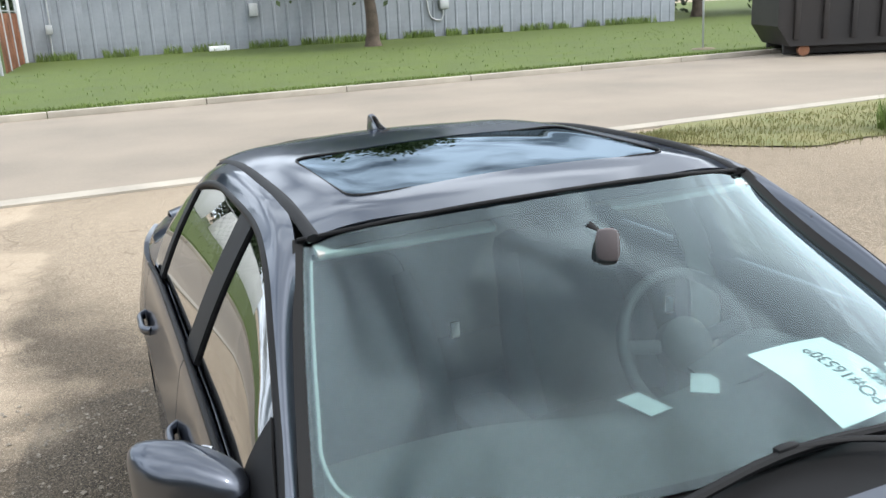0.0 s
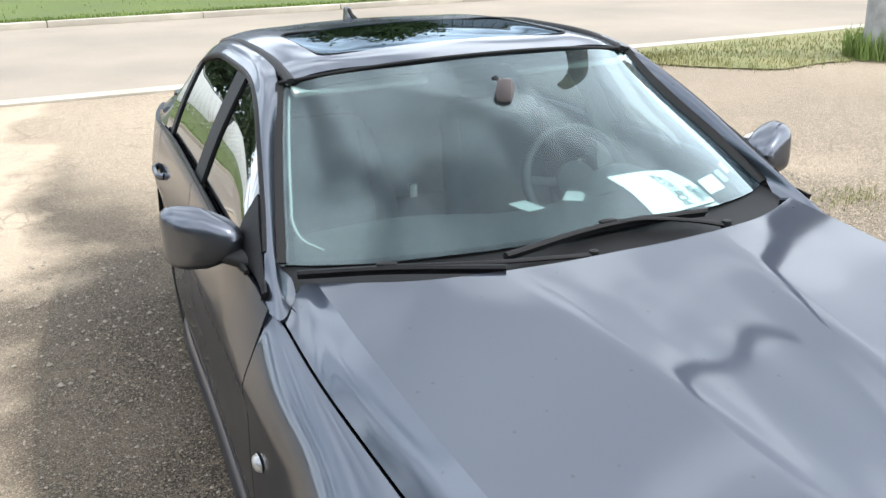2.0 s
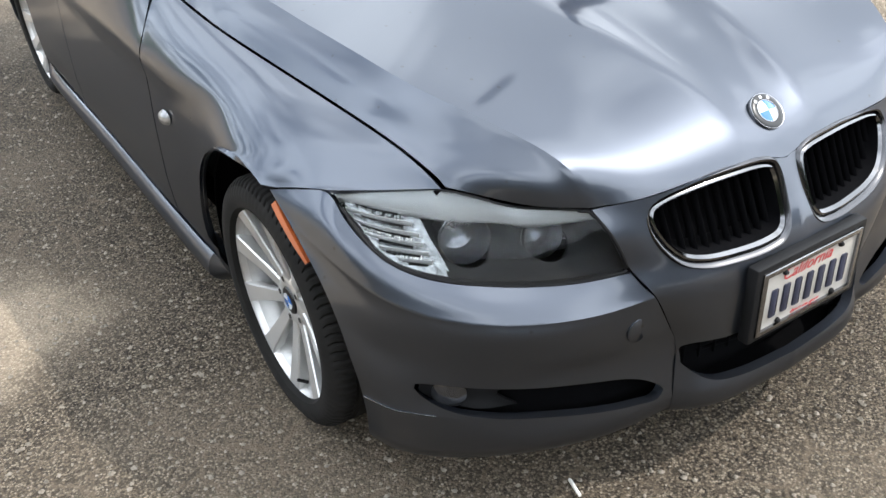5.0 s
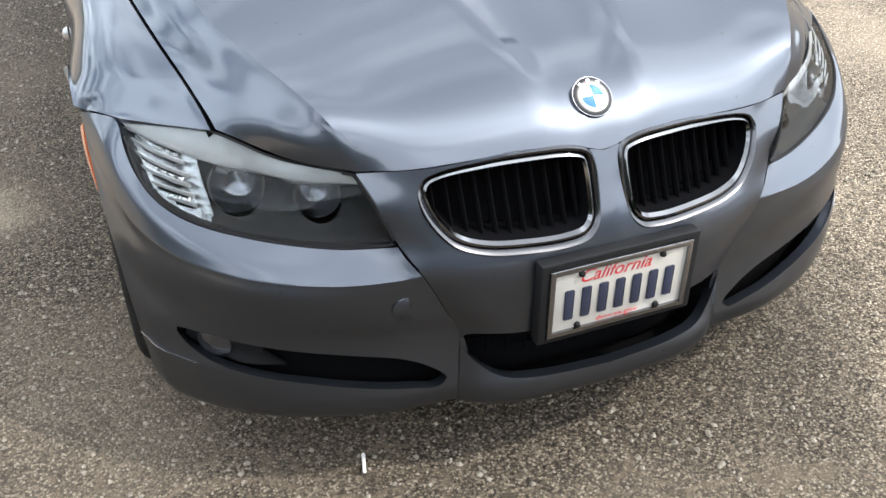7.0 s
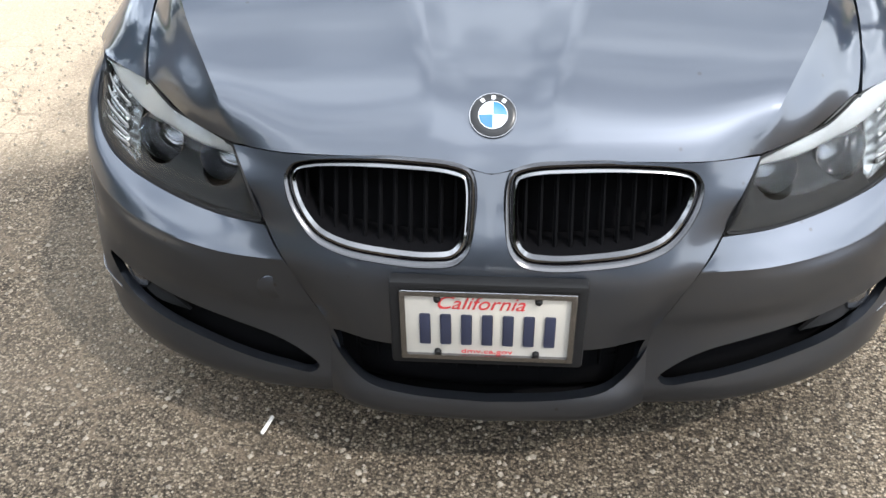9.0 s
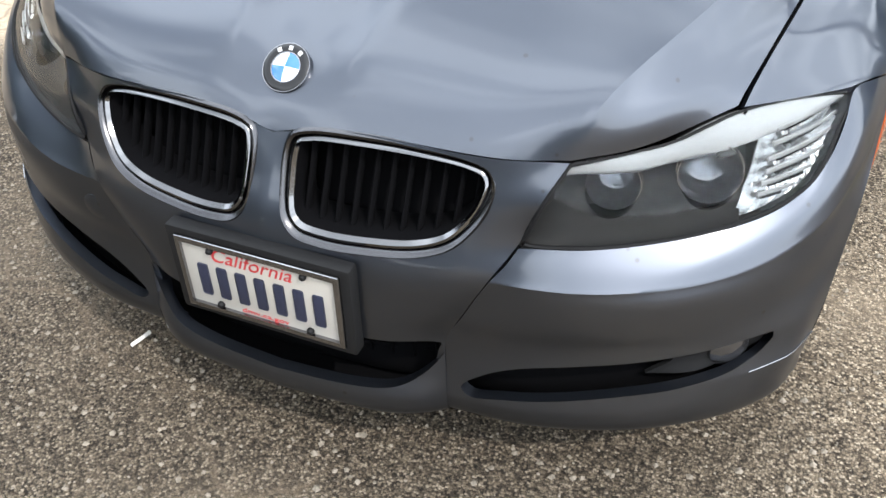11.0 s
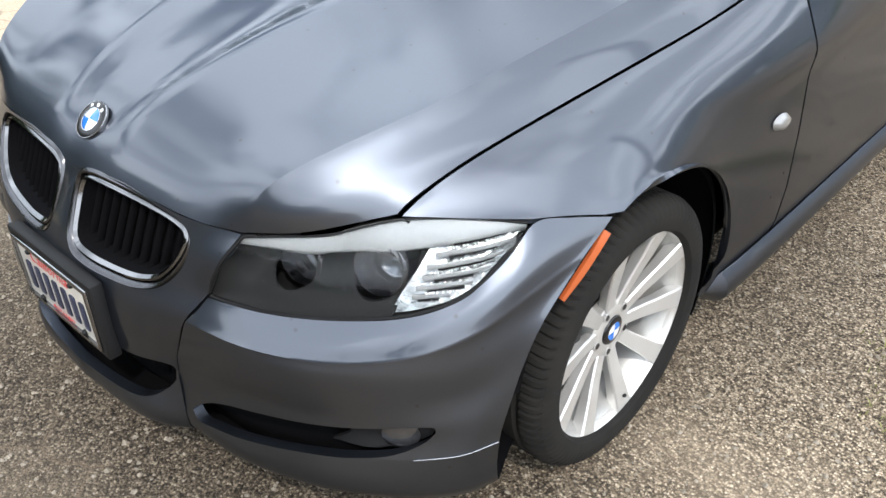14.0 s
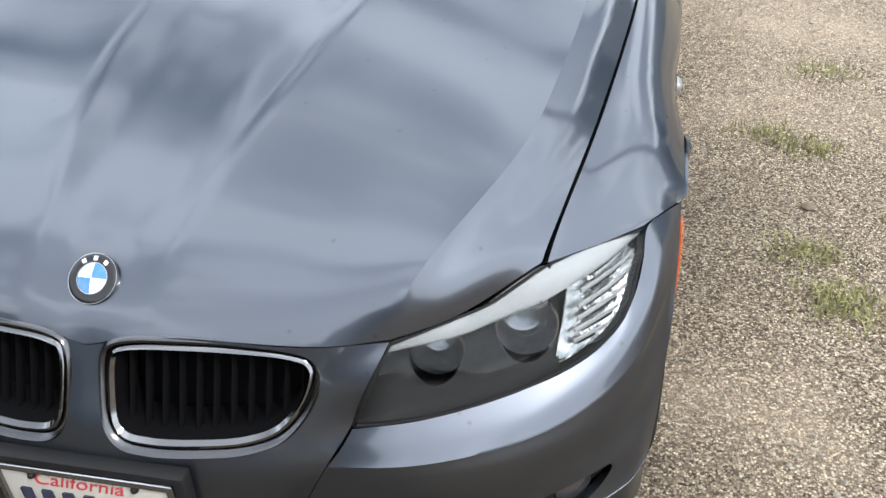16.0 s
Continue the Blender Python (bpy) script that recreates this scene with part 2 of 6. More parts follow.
def pane(name, tint, ior=1.5, gloss=0.0, haze=0.0, edge=0.95, film=(1.0, 1.0, 1.0)):
    """Sheet glass: clear with a tint, mirroring by its angle, with a film of dust."""
    m = bpy.data.materials.new(name)
    m.use_nodes = True
    n, l = m.node_tree.nodes, m.node_tree.links
    n.remove(n["Principled BSDF"])
    tr, gl, lw, mx = n.new("ShaderNodeBsdfTransparent"), n.new("ShaderNodeBsdfGlossy"), n.new("ShaderNodeLayerWeight"), n.new("ShaderNodeMixShader")
    tr.inputs[0].default_value = (*tint, 1)
    gl.inputs["Roughness"].default_value = gloss
    gl.inputs["Color"].default_value = (*film, 1)
    lw.inputs["Blend"].default_value = 0.5
    pw, fr = n.new("ShaderNodeMath"), n.new("ShaderNodeMapRange")
    pw.operation, pw.inputs[1].default_value = "POWER", 3.5
    l.new(lw.outputs["Facing"], pw.inputs[0])
    l.new(pw.outputs[0], fr.inputs[0])
    fr.inputs[3].default_value, fr.inputs[4].default_value = ((ior - 1) / (ior + 1)) ** 2, edge
    l.new(fr.outputs[0], mx.inputs[0])
    if not haze:
        l.new(tr.outputs[0], mx.inputs[1])
        l.new(gl.outputs[0], mx.inputs[2])
        l.new(mx.outputs[0], n["Material Output"].inputs[0])
        return m
    df, m2 = n.new("ShaderNodeBsdfDiffuse"), n.new("ShaderNodeMixShader")
    df.inputs[0].default_value = (0.55, 0.56, 0.54, 1)
    ns, ng = n.new("ShaderNodeTexNoise"), n.new("ShaderNodeTexCoord")
    ns.inputs["Scale"].default_value = 3.0
    l.new(ng.outputs["Object"], ns.inputs["Vector"])
    hz = n.new("ShaderNodeMath")
    hz.operation, hz.inputs[1].default_value = "MULTIPLY", haze * 2
    l.new(ns.outputs[0], hz.inputs[0])
    l.new(hz.outputs[0], m2.inputs[0])
    l.new(tr.outputs[0], m2.inputs[1])
    l.new(df.outputs[0], m2.inputs[2])
    l.new(m2.outputs[0], mx.inputs[1])
    l.new(gl.outputs[0], mx.inputs[2])
    l.new(mx.outputs[0], n["Material Output"].inputs[0])
    return m


def car_paint():
    """Grey metallic lacquer: flakes under a clear coat, a little dust and water marks."""
    m = surf("paint", (0.071, 0.080, 0.099), rough=0.40, metal=1.0, var=0.04, coarse=1.6, fine=900.0, bump=0, coat=0.75, rvar=0.03)
    n, l = m.node_tree.nodes, m.node_tree.links
    b = n["Principled BSDF"]
    b.inputs["Coat IOR"].default_value = 1.55
    b.inputs["Specular Tint"].default_value = (0.25, 0.26, 0.28, 1)
    dust, co = n.new("ShaderNodeTexNoise"), n.new("ShaderNodeTexCoord")
    dust.inputs["Scale"].default_value, dust.inputs["Detail"].default_value = 7.0, 8
    l.new(co.outputs["Object"], dust.inputs["Vector"])
    r = n.new("ShaderNodeMapRange")
    r.inputs[1].default_value, r.inputs[2].default_value = 0.45, 0.75
    r.inputs[3].default_value, r.inputs[4].default_value = 0.07, 0.13
    l.new(dust.outputs[0], r.inputs[0])
    l.new(r.outputs[0], b.inputs["Coat Roughness"])
    sp, sm, src = n.new("ShaderNodeTexVoronoi"), n.new("ShaderNodeMapRange"), b.inputs["Base Color"].links[0].from_socket
    sp.inputs["Scale"].default_value = 16.0
    l.new(co.outputs["Object"], sp.inputs["Vector"])
    sm.inputs[1].default_value, sm.inputs[2].default_value = 0.045, 0.075
    sm.inputs[3].default_value, sm.inputs[4].default_value = 0.55, 0.0
    l.new(sp.outputs["Distance"], sm.inputs[0])
    mk = n.new("ShaderNodeMix")
    mk.data_type = "RGBA"
    mk.inputs["B"].default_value = (0.045, 0.042, 0.040, 1)
    l.new(sm.outputs[0], mk.inputs["Factor"])
    l.new(src, mk.inputs["A"])
    l.new(mk.outputs["Result"], b.inputs["Base Color"])
    return m


def clear_side(name, tint):
    """The inner face of a pane, which only lets light through."""
    m = bpy.data.materials.new(name)
    m.use_nodes = True
    n, l = m.node_tree.nodes, m.node_tree.links
    n.remove(n["Principled BSDF"])
    tr = n.new("ShaderNodeBsdfTransparent")
    tr.inputs[0].default_value = (*tint, 1)
    l.new(tr.outputs[0], n["Material Output"].inputs[0])
    return m


INNER = clear_side("pane_inner_face", (0.97, 0.98, 0.97))


def glaze(ob, nv, nu):
    """Gives the back and the rim of a pane their own clear face."""
    ob.data.materials.append(INNER)
    for i, q in enumerate(ob.data.polygons):
        q.material_index = 1 if i >= (nv - 1) * (nu - 1) else 0


PAINT = car_paint()
BLACK = surf("black_plastic", (0.010, 0.010, 0.0105), rough=0.55, var=0.2, fine=300, bump=0.1, relief=0.0003, spec=0.15)
RUBBER = surf("rubber", (0.006, 0.0058, 0.0056), rough=0.88, var=0.25, coarse=12, fine=220, bump=0.25, relief=0.0006, tint=(0.014, 0.0128, 0.0115), spec=0.15)
SEAL = surf("seal", (0.007, 0.007, 0.0075), rough=0.6, var=0.1, bump=0.05, spec=0.15)
# near-black: dark trim, and sheets that stand in for shade behind openings
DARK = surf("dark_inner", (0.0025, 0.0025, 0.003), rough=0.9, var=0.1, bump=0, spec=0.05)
CHROME = surf("chrome", (0.42, 0.42, 0.435), rough=0.10, metal=1.0, var=0.03, bump=0.02, rvar=0.04)
SATIN = surf("satin_metal", (0.27, 0.27, 0.28), rough=0.22, metal=1.0, var=0.04, bump=0.03)
ALLOY = surf("alloy", (0.53, 0.53, 0.525), rough=0.36, metal=0.6, var=0.07, coarse=9, fine=500, bump=0.05, relief=0.0003, coat=0.5, tint=(0.50, 0.48, 0.455))
LIP = surf("worn_chrome", (0.17, 0.17, 0.175), rough=0.14, metal=1.0, var=0.06, bump=0.02, rvar=0.05)
FRAME = surf("dark_chrome", (0.085, 0.085, 0.09), rough=0.25, metal=1.0, var=0.04, bump=0.03)
STEEL = surf("bright_steel", (0.85, 0.86, 0.87), rough=0.3, metal=0.3, var=0.03, bump=0)
DISC = surf("brake_disc", (0.014, 0.013, 0.0125), rough=0.6, metal=0.0, var=0.15, coarse=20)
AMBER = surf("amber_plastic", (0.34, 0.075, 0.02), rough=0.25, var=0.08, fine=400, bump=0.25, relief=0.001, coat=0.6)
CLEAR_WHITE = surf("clear_plastic", (0.21, 0.21, 0.21), metal=0.3, rough=0.3, var=0.06, fine=300, bump=0.1, relief=0.0005, coat=0.8)
LAMP_GREY = surf("lamp_bezel", (0.008, 0.008, 0.0085), rough=0.6, metal=0.0, var=0.08, bump=0, spec=0.12)
LAMP_BROW = surf("lamp_brow", (0.27, 0.275, 0.28), rough=0.35, metal=0.15, var=0.04, bump=0.05)
LAMP_CORNER = surf("corner_reflector", (0.30, 0.305, 0.31), rough=0.2, metal=0.85, var=0.35, coarse=45, fine=130, bump=0.6, relief=0.003)
LAMP_BOWL = surf("lamp_bowl", (0.20, 0.20, 0.21), rough=0.22, metal=0.85, var=0.2, coarse=60, bump=0.02)
LENS = pane("lens_cover", (0.95, 0.96, 0.97), 1.22, 0.0, edge=0.3)
GLASS_WS = pane("windscreen_glass", (0.54, 0.70, 0.70), 1.62, 0.0, film=(0.82, 0.97, 1.0))
GLASS_SIDE = pane("side_glass", (0.15, 0.17, 0.16), 2.1, 0.0)
GLASS_ROOF = pane("roof_glass", (0.05, 0.055, 0.06), 1.45, 0.0, edge=0.4, film=(0.7, 0.86, 1.0))
FOG_GLASS = surf("fog_glass", (0.05, 0.05, 0.053), rough=0.12, metal=0.5, var=0.3, coarse=60, fine=300, bump=0.05, coat=0.9)
BULB_GLASS = pane("projector_glass", (0.85, 0.87, 0.9), 1.5, 0.0)
PLATE_WHITE = surf("plate_white", (0.32, 0.308, 0.29), rough=0.4, var=0.06, coarse=14, fine=300, bump=0.08, tint=(0.40, 0.37, 0.32))
INK = surf("plate_ink", (0.020, 0.024, 0.05), rough=0.5, var=0.2, bump=0.05)
RED_INK = surf("red_ink", (0.50, 0.035, 0.04), rough=0.5, var=0.15, bump=0.05)
BLUE = surf("enamel_blue", (0.018, 0.13, 0.46), rough=0.15, var=0.03, bump=0, coat=0.8)
WHITE = surf("enamel_white", (0.58, 0.59, 0.60), rough=0.15, var=0.02, bump=0, coat=0.8)
ENAMEL_BLACK = surf("enamel_black", (0.006, 0.006, 0.007), rough=0.3, var=0.1, bump=0, coat=0.2, spec=0.3)
PAPER = surf("paper", (0.80, 0.82, 0.80), rough=0.85, var=0.03, bump=0.1)
BLUE_PALE = surf("sticker_blue", (0.35, 0.58, 0.68), rough=0.6, var=0.15, coarse=40, bump=0.05)
SLIP = surf("slip", (0.33, 0.34, 0.33), rough=0.9, var=0.05, bump=0.1)
PENCIL = surf("marker_grey", (0.10, 0.105, 0.11), rough=0.8, var=0.15, bump=0)
CLOTH = surf("seat_leather", (0.028, 0.028, 0.029), rough=0.6, var=0.12, coarse=6, fine=180, bump=0.3)
TRIM_GREY = surf("trim_grey", (0.024, 0.025, 0.026), rough=0.7, var=0.06, fine=250, bump=0, spec=0.25)
TRIM_BROWN = surf("trim_brown", (0.055, 0.042, 0.042), rough=0.6, var=0.1, fine=250, bump=0.2)
LINER = surf("headliner", (0.42, 0.41, 0.38), rough=0.95, var=0.06, fine=300, bump=0.2)
STRIP = surf("pale_glint", (0.30, 0.31, 0.29), rough=0.5, var=0.05, bump=0.05)
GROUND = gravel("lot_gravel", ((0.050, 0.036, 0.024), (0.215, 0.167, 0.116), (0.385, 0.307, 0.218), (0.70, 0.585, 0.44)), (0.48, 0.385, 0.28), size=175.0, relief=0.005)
ROAD = surf("road_concrete", (0.225, 0.186, 0.143), rough=0.9, var=0.17, coarse=0.35, fine=25, bump=0.3, relief=0.004)
KERB = surf("kerb_concrete", (0.33, 0.295, 0.24), rough=0.9, var=0.15, coarse=1.5, fine=30, bump=0.4, relief=0.005)
EARTH = surf("earth", (0.16, 0.125, 0.085), rough=0.95, var=0.3, coarse=2, fine=20, bump=0.5, relief=0.02)
LAWN = surf("lawn", (0.062, 0.085, 0.007), rough=0.95, var=0.25, coarse=0.8, fine=14, bump=0.8, relief=0.04, tint=(0.046, 0.068, 0.007))
BLADE = surf("grass_blade", (0.125, 0.18, 0.035), rough=0.8, var=0.3, coarse=1.2, fine=9, bump=0)
BLADE_DRY = surf("grass_dry", (0.165, 0.145, 0.058), rough=0.85, var=0.3, coarse=2.5, fine=9, bump=0, tint=(0.125, 0.135, 0.042))
TUFT = surf("tuft_blade", (0.21, 0.195, 0.08), rough=0.85, var=0.3, coarse=6, fine=30, bump=0, tint=(0.14, 0.15, 0.055))
STONE = surf("pebble_stone", (0.25, 0.215, 0.17), rough=0.9, var=0.35, coarse=60, fine=300, bump=0.3)
SIDING = surf("steel_siding", (0.235, 0.253, 0.275), rough=0.5, metal=0.15, var=0.2, coarse=0.6, fine=7, bump=0.05)
BARK = surf("bark", (0.10, 0.075, 0.055), rough=0.95, var=0.3, coarse=3, fine=25, bump=0.9, relief=0.03)
LEAF = surf("leaf", (0.075, 0.115, 0.030), rough=0.7, var=0.35, coarse=0.7, fine=4, bump=0)
LEAF_DARK = surf("leaf_dark", (0.035, 0.062, 0.020), rough=0.75, var=0.35, coarse=0.5, fine=3, bump=0)
RUST_BLACK = surf("skip_steel", (0.013, 0.012, 0.012), rough=0.6, metal=0.2, var=0.5, coarse=0.9, fine=14, bump=0.3, relief=0.006, tint=(0.024, 0.018, 0.015))
RUST = surf("rust", (0.24, 0.105, 0.055), rough=0.85, var=0.35, coarse=1.2, fine=20, bump=0.3)
GALV = surf("galvanised", (0.42, 0.43, 0.43), rough=0.5, metal=0.6, var=0.12, coarse=3, fine=40, bump=0.1)
WOOD_GREY = surf("weathered_wood", (0.26, 0.255, 0.245), rough=0.9, var=0.25, coarse=4, fine=50, bump=0.6, relief=0.006)
WHITE_PAINT = surf("white_paint", (0.78, 0.78, 0.76), rough=0.5, var=0.05, coarse=2, fine=40, bump=0.05)
CLAP = surf("house_siding", (0.50, 0.47, 0.40), rough=0.75, var=0.06, coarse=1.5, fine=30, bump=0.1)
ROOFING = surf("shingle", (0.10, 0.095, 0.09), rough=0.95, var=0.25, coarse=4, fine=40, bump=0.4, relief=0.006)
BUTT = surf("white_stick", (0.72, 0.70, 0.66), rough=0.8, var=0.1, bump=0.1)


# ---- shape helpers ----
def crv(pts, n, closed=False):
    """n points at even steps on a smooth curve through the points given."""
    p = np.array(pts, float)
    if closed:
        p = np.vstack([p[-1], p, p[0], p[1]])
    else:
        p = np.vstack([2 * p[0] - p[1], p, 2 * p[-1] - p[-2]])
    out = []
    for i in range(1, len(p) - 2):
        a, b, c, d = p[i - 1:i + 3]
        k1, k2, k3 = (max(np.linalg.norm(v), 1e-6) ** 0.5 for v in (b - a, c - b, d - c))
        t1 = (b - a) / k1 - (c - a) / (k1 + k2) + (c - b) / k2
        t2 = (c - b) / k2 - (d - b) / (k2 + k3) + (d - c) / k3
        t1, t2 = t1 * k2, t2 * k2
        for s in np.linspace(0, 1, 12, endpoint=False):
            out.append((2 * s**3 - 3 * s**2 + 1) * b + (s**3 - 2 * s**2 + s) * t1 + (3 * s**2 - 2 * s**3) * c + (s**3 - s**2) * t2)
    out.append(p[-2])
    q = np.array(out)
    d = np.r_[0, np.cumsum(np.linalg.norm(np.diff(q, axis=0), axis=1))]
    u = np.linspace(0, d[-1], n, endpoint=not closed)
    return np.stack([np.interp(u, d, q[:, k]) for k in range(q.shape[1])], 1)


def loft(rows, nu, nv):
    """A grid of points through the rows, each a curve of its own."""
    g = np.array([crv(r, nu) for r in rows])
    w = np.r_[0, np.cumsum([np.linalg.norm(g[i + 1] - g[i], axis=1).mean() for i in range(len(g) - 1)])]
    u = np.linspace(0, w[-1], nv)
    cols = []
    for k in range(nu):
        c = g[:, k]
        tan = np.gradient(c, w, axis=0) if len(c) > 2 else np.repeat((c[1:] - c[:-1]) / w[-1], 2, axis=0)
        out = np.zeros((nv, 3))
        for j, x in enumerate(u):
            i = min(max(np.searchsorted(w, x) - 1, 0), len(w) - 2)
            h = w[i + 1] - w[i]
            s = (x - w[i]) / h
            out[j] = (2 * s**3 - 3 * s**2 + 1) * c[i] + (s**3 - 2 * s**2 + s) * h * tan[i] + (3 * s**2 - 2 * s**3) * c[i + 1] + (s**3 - s**2) * h * tan[i + 1]
        cols.append(out)
    return np.array(cols).transpose(1, 0, 2)


def mesh_of(verts, faces, smooth=40):
    me = bpy.data.meshes.new("m")
    me.from_pydata([tuple(map(float, v)) for v in verts], [], [tuple(map(int, f)) for f in faces])
    me.validate()
    if smooth:
        me.shade_smooth()
        me.set_sharp_from_angle(angle=radians(smooth))
    return me


def grid_faces(nv, nu, base=0):
    return [(base + j * nu + i, base + j * nu + i + 1, base + (j + 1) * nu + i + 1, base + (j + 1) * nu + i) for j in range(nv - 1) for i in range(nu - 1)]


def normals(g):
    du, dv = np.gradient(g, axis=1), np.gradient(g, axis=0)
    n = np.cross(du, dv)
    return n / np.maximum(np.linalg.norm(n, axis=2, keepdims=True), 1e-9)


def shell(g, thick, smooth=40, out=None):
    """A closed sheet of that thickness under the grid. out: a direction that the face looks in."""
    nv, nu, _ = g.shape
    n = normals(g)
    if out is not None and (n * np.array(out, float)).sum(2).mean() < 0:
        g = g[:, ::-1]
        n = normals(g)
    back = g - n * thick
    v = np.vstack([g.reshape(-1, 3), back.reshape(-1, 3)])
    o = nv * nu
    f = grid_faces(nv, nu) + [q[::-1] for q in grid_faces(nv, nu, o)]
    rim = [i for i in range(nu)] + [j * nu + nu - 1 for j in range(1, nv)] + [(nv - 1) * nu + i for i in range(nu - 2, -1, -1)] + [j * nu for j in range(nv - 2, 0, -1)]
    for a, b in zip(rim, rim[1:] + rim[:1]):
        f.append((b, a, a + o, b + o))
    return mesh_of(v, f, smooth)


def mirrored(g):
    h = np.array(g, float).copy()
    h[..., 0] *= -1
    return h


def joined(meshes, smooth=40):
    v, f = [], []
    for me in meshes:
        o = len(v)
        v += [tuple(x.co) for x in me.vertices]
        f += [tuple(o + k for k in p.vertices) for p in me.polygons]
    return mesh_of(v, f, smooth)


def box(cx, cy, cz, sx, sy, sz, bevel=0.0, m=None, taper=None):
    """A box of full sizes, with rounded edges; taper: scale of its top."""
    bm = bmesh.new()
    bmesh.ops.create_cube(bm, size=1.0)
    for v in bm.verts:
        if taper and v.co.z > 0:
            v.co.x *= taper[0]
            v.co.y *= taper[1]
        v.co = Vector((v.co.x * sx, v.co.y * sy, v.co.z * sz))
    if bevel:
        bmesh.ops.bevel(bm, geom=bm.edges[:], offset=bevel, segments=2, affect="EDGES", profile=0.5)
    mat = Matrix.Translation((cx, cy, cz)) @ (m or Matrix())
    bm.transform(mat)
    me = bpy.data.meshes.new("m")
    bm.to_mesh(me)
    bm.free()
    me.shade_smooth()
    me.set_sharp_from_angle(angle=radians(35))
    return me


def lathe(profile, axis="x", n=48, centre=(0, 0, 0), arc=2 * math.pi, smooth=40):
    """Turns (radius, along) round an axis."""
    full = abs(arc - 2 * math.pi) < 1e-6
    v, f, k = [], [], len(profile)
    for i in range(n if full else n + 1):
        a = arc * i / n
        for r, h in profile:
            c, s = r * math.cos(a), r * math.sin(a)
            p = (h, c, s) if axis == "x" else (c, h, s) if axis == "y" else (c, s, h)
            v.append(tuple(p[q] + centre[q] for q in range(3)))
    for i in range(n):
        j = (i + 1) % n if full else i + 1
        for q in range(k - 1):
            f.append((i * k + q, i * k + q + 1, j * k + q + 1, j * k + q))
    return mesh_of(v, f, smooth)


def tube(pts, r, n=10, steps=None, ends=True, flat=1.0, smooth=50):
    """A round bar along a smooth curve; r: one radius, or one at each end."""
    p = crv(pts, steps or max(6, 4 * len(pts)))
    rs = np.linspace(r[0], r[1], len(p)) if isinstance(r, tuple) else np.full(len(p), r)
    t = np.gradient(p, axis=0)
    t /= np.linalg.norm(t, axis=1, keepdims=True)
    up = np.array([0, 0, 1.0]) if abs(t[0][2]) < 0.9 else np.array([0, 1.0, 0])
    v, f = [], []
    for i in range(len(p)):
        a = np.cross(t[i], up)
        a /= np.linalg.norm(a)
        b = np.cross(a, t[i])
        for k in range(n):
            w = 2 * math.pi * k / n
            v.append(p[i] + rs[i] * (math.cos(w) * a + flat * math.sin(w) * b))
    for i in range(len(p) - 1):
        for k in range(n):
            f.append((i * n + k, i * n + (k + 1) % n, (i + 1) * n + (k + 1) % n, (i + 1) * n + k))
    if ends:
        f += [tuple(range(n))[::-1], tuple((len(p) - 1) * n + k for k in range(n))]
    return mesh_of(v, f, smooth)


def prism(outline, y0, y1, bend=None):
    """A closed outline of (x, z), drawn out along y."""
    n = len(outline)
    v = [(x, y0 + (bend(x, z) if bend else 0), z) for x, z in outline] + [(x, y1 + (bend(x, z) if bend else 0), z) for x, z in outline]
    f = [tuple(range(n)), tuple(range(2 * n - 1, n - 1, -1))] + [(i, i + n, (i + 1) % n + n, (i + 1) % n) for i in range(n)]
    me = mesh_of(v, f, 0)
    bm = bmesh.new()
    bm.from_mesh(me)
    bmesh.ops.recalc_face_normals(bm, faces=bm.faces[:])
    bm.to_mesh(me)
    bm.free()
    return me


def solid(me):
    bm = bmesh.new()
    bm.from_mesh(me)
    bmesh.ops.remove_doubles(bm, verts=bm.verts[:], dist=1e-5)
    bmesh.ops.recalc_face_normals(bm, faces=bm.faces[:])
    bm.to_mesh(me)
    bm.free()
    return me


def cut(me, cutters, smooth=40):
    """The mesh with the cutters' volumes taken out of it."""
    ob = new("work", me)
    tools = []
    for c in cutters:
        t = new("tool", c)
        tools.append(t)
        md = ob.modifiers.new("cut", "BOOLEAN")
        md.operation, md.object, md.solver = "DIFFERENCE", t, "EXACT"
    bpy.context.view_layer.update()
    out = bpy.data.meshes.new_from_object(ob.evaluated_get(bpy.context.evaluated_depsgraph_get()))
    for o in (ob, *tools):
        bpy.data.objects.remove(o)
    out.materials.clear()
    out.shade_smooth()
    out.set_sharp_from_angle(angle=radians(smooth))
    return out


def part(name, me, material, parent=None, label=""):
    """Links a mesh as one object, under a thing or one of its parts."""
    if material is not None:
        me.materials.clear()
        me.materials.append(material)
    ob = new(name, me)
    if parent is not None:
        ob.parent = parent
    if label:
        tagged(ob, label)
    return ob


def thing(name, label, category, at=(0, 0, 0), group="", kind=""):
    ob = new(name)
    ob.matrix_world = Matrix.Translation(at)
    return tagged(ob, label, category, group, kind)


def lettering(text, size, m, material, parent, name="lettering", extrude=0.0004, squash=1.0, bold=0.0):
    cu = bpy.data.curves.new("t", "FONT")
    cu.offset = bold
    cu.body, cu.size, cu.extrude, cu.align_x, cu.align_y = text, size, extrude, "CENTER", "CENTER"
    ob = new("t", cu)
    me = bpy.data.meshes.new_from_object(ob.evaluated_get(bpy.context.evaluated_depsgraph_get()))
    bpy.data.objects.remove(ob)
    me.transform(m @ Matrix.Diagonal((squash, 1, 1, 1)))
    return part(name, me, material, parent)


# ---- ground, road, lawn ----
ENV = pose(-0.039, -0.038, -0.045, 0.78, 0.82, -1.41)
STREET = ENV @ pose(0, 10.4, 0, 0, 0, 3.5)
YARD = ENV @ pose(0, 5.0, 0, 0, 0, 1.0)
rng = np.random.default_rng(7)


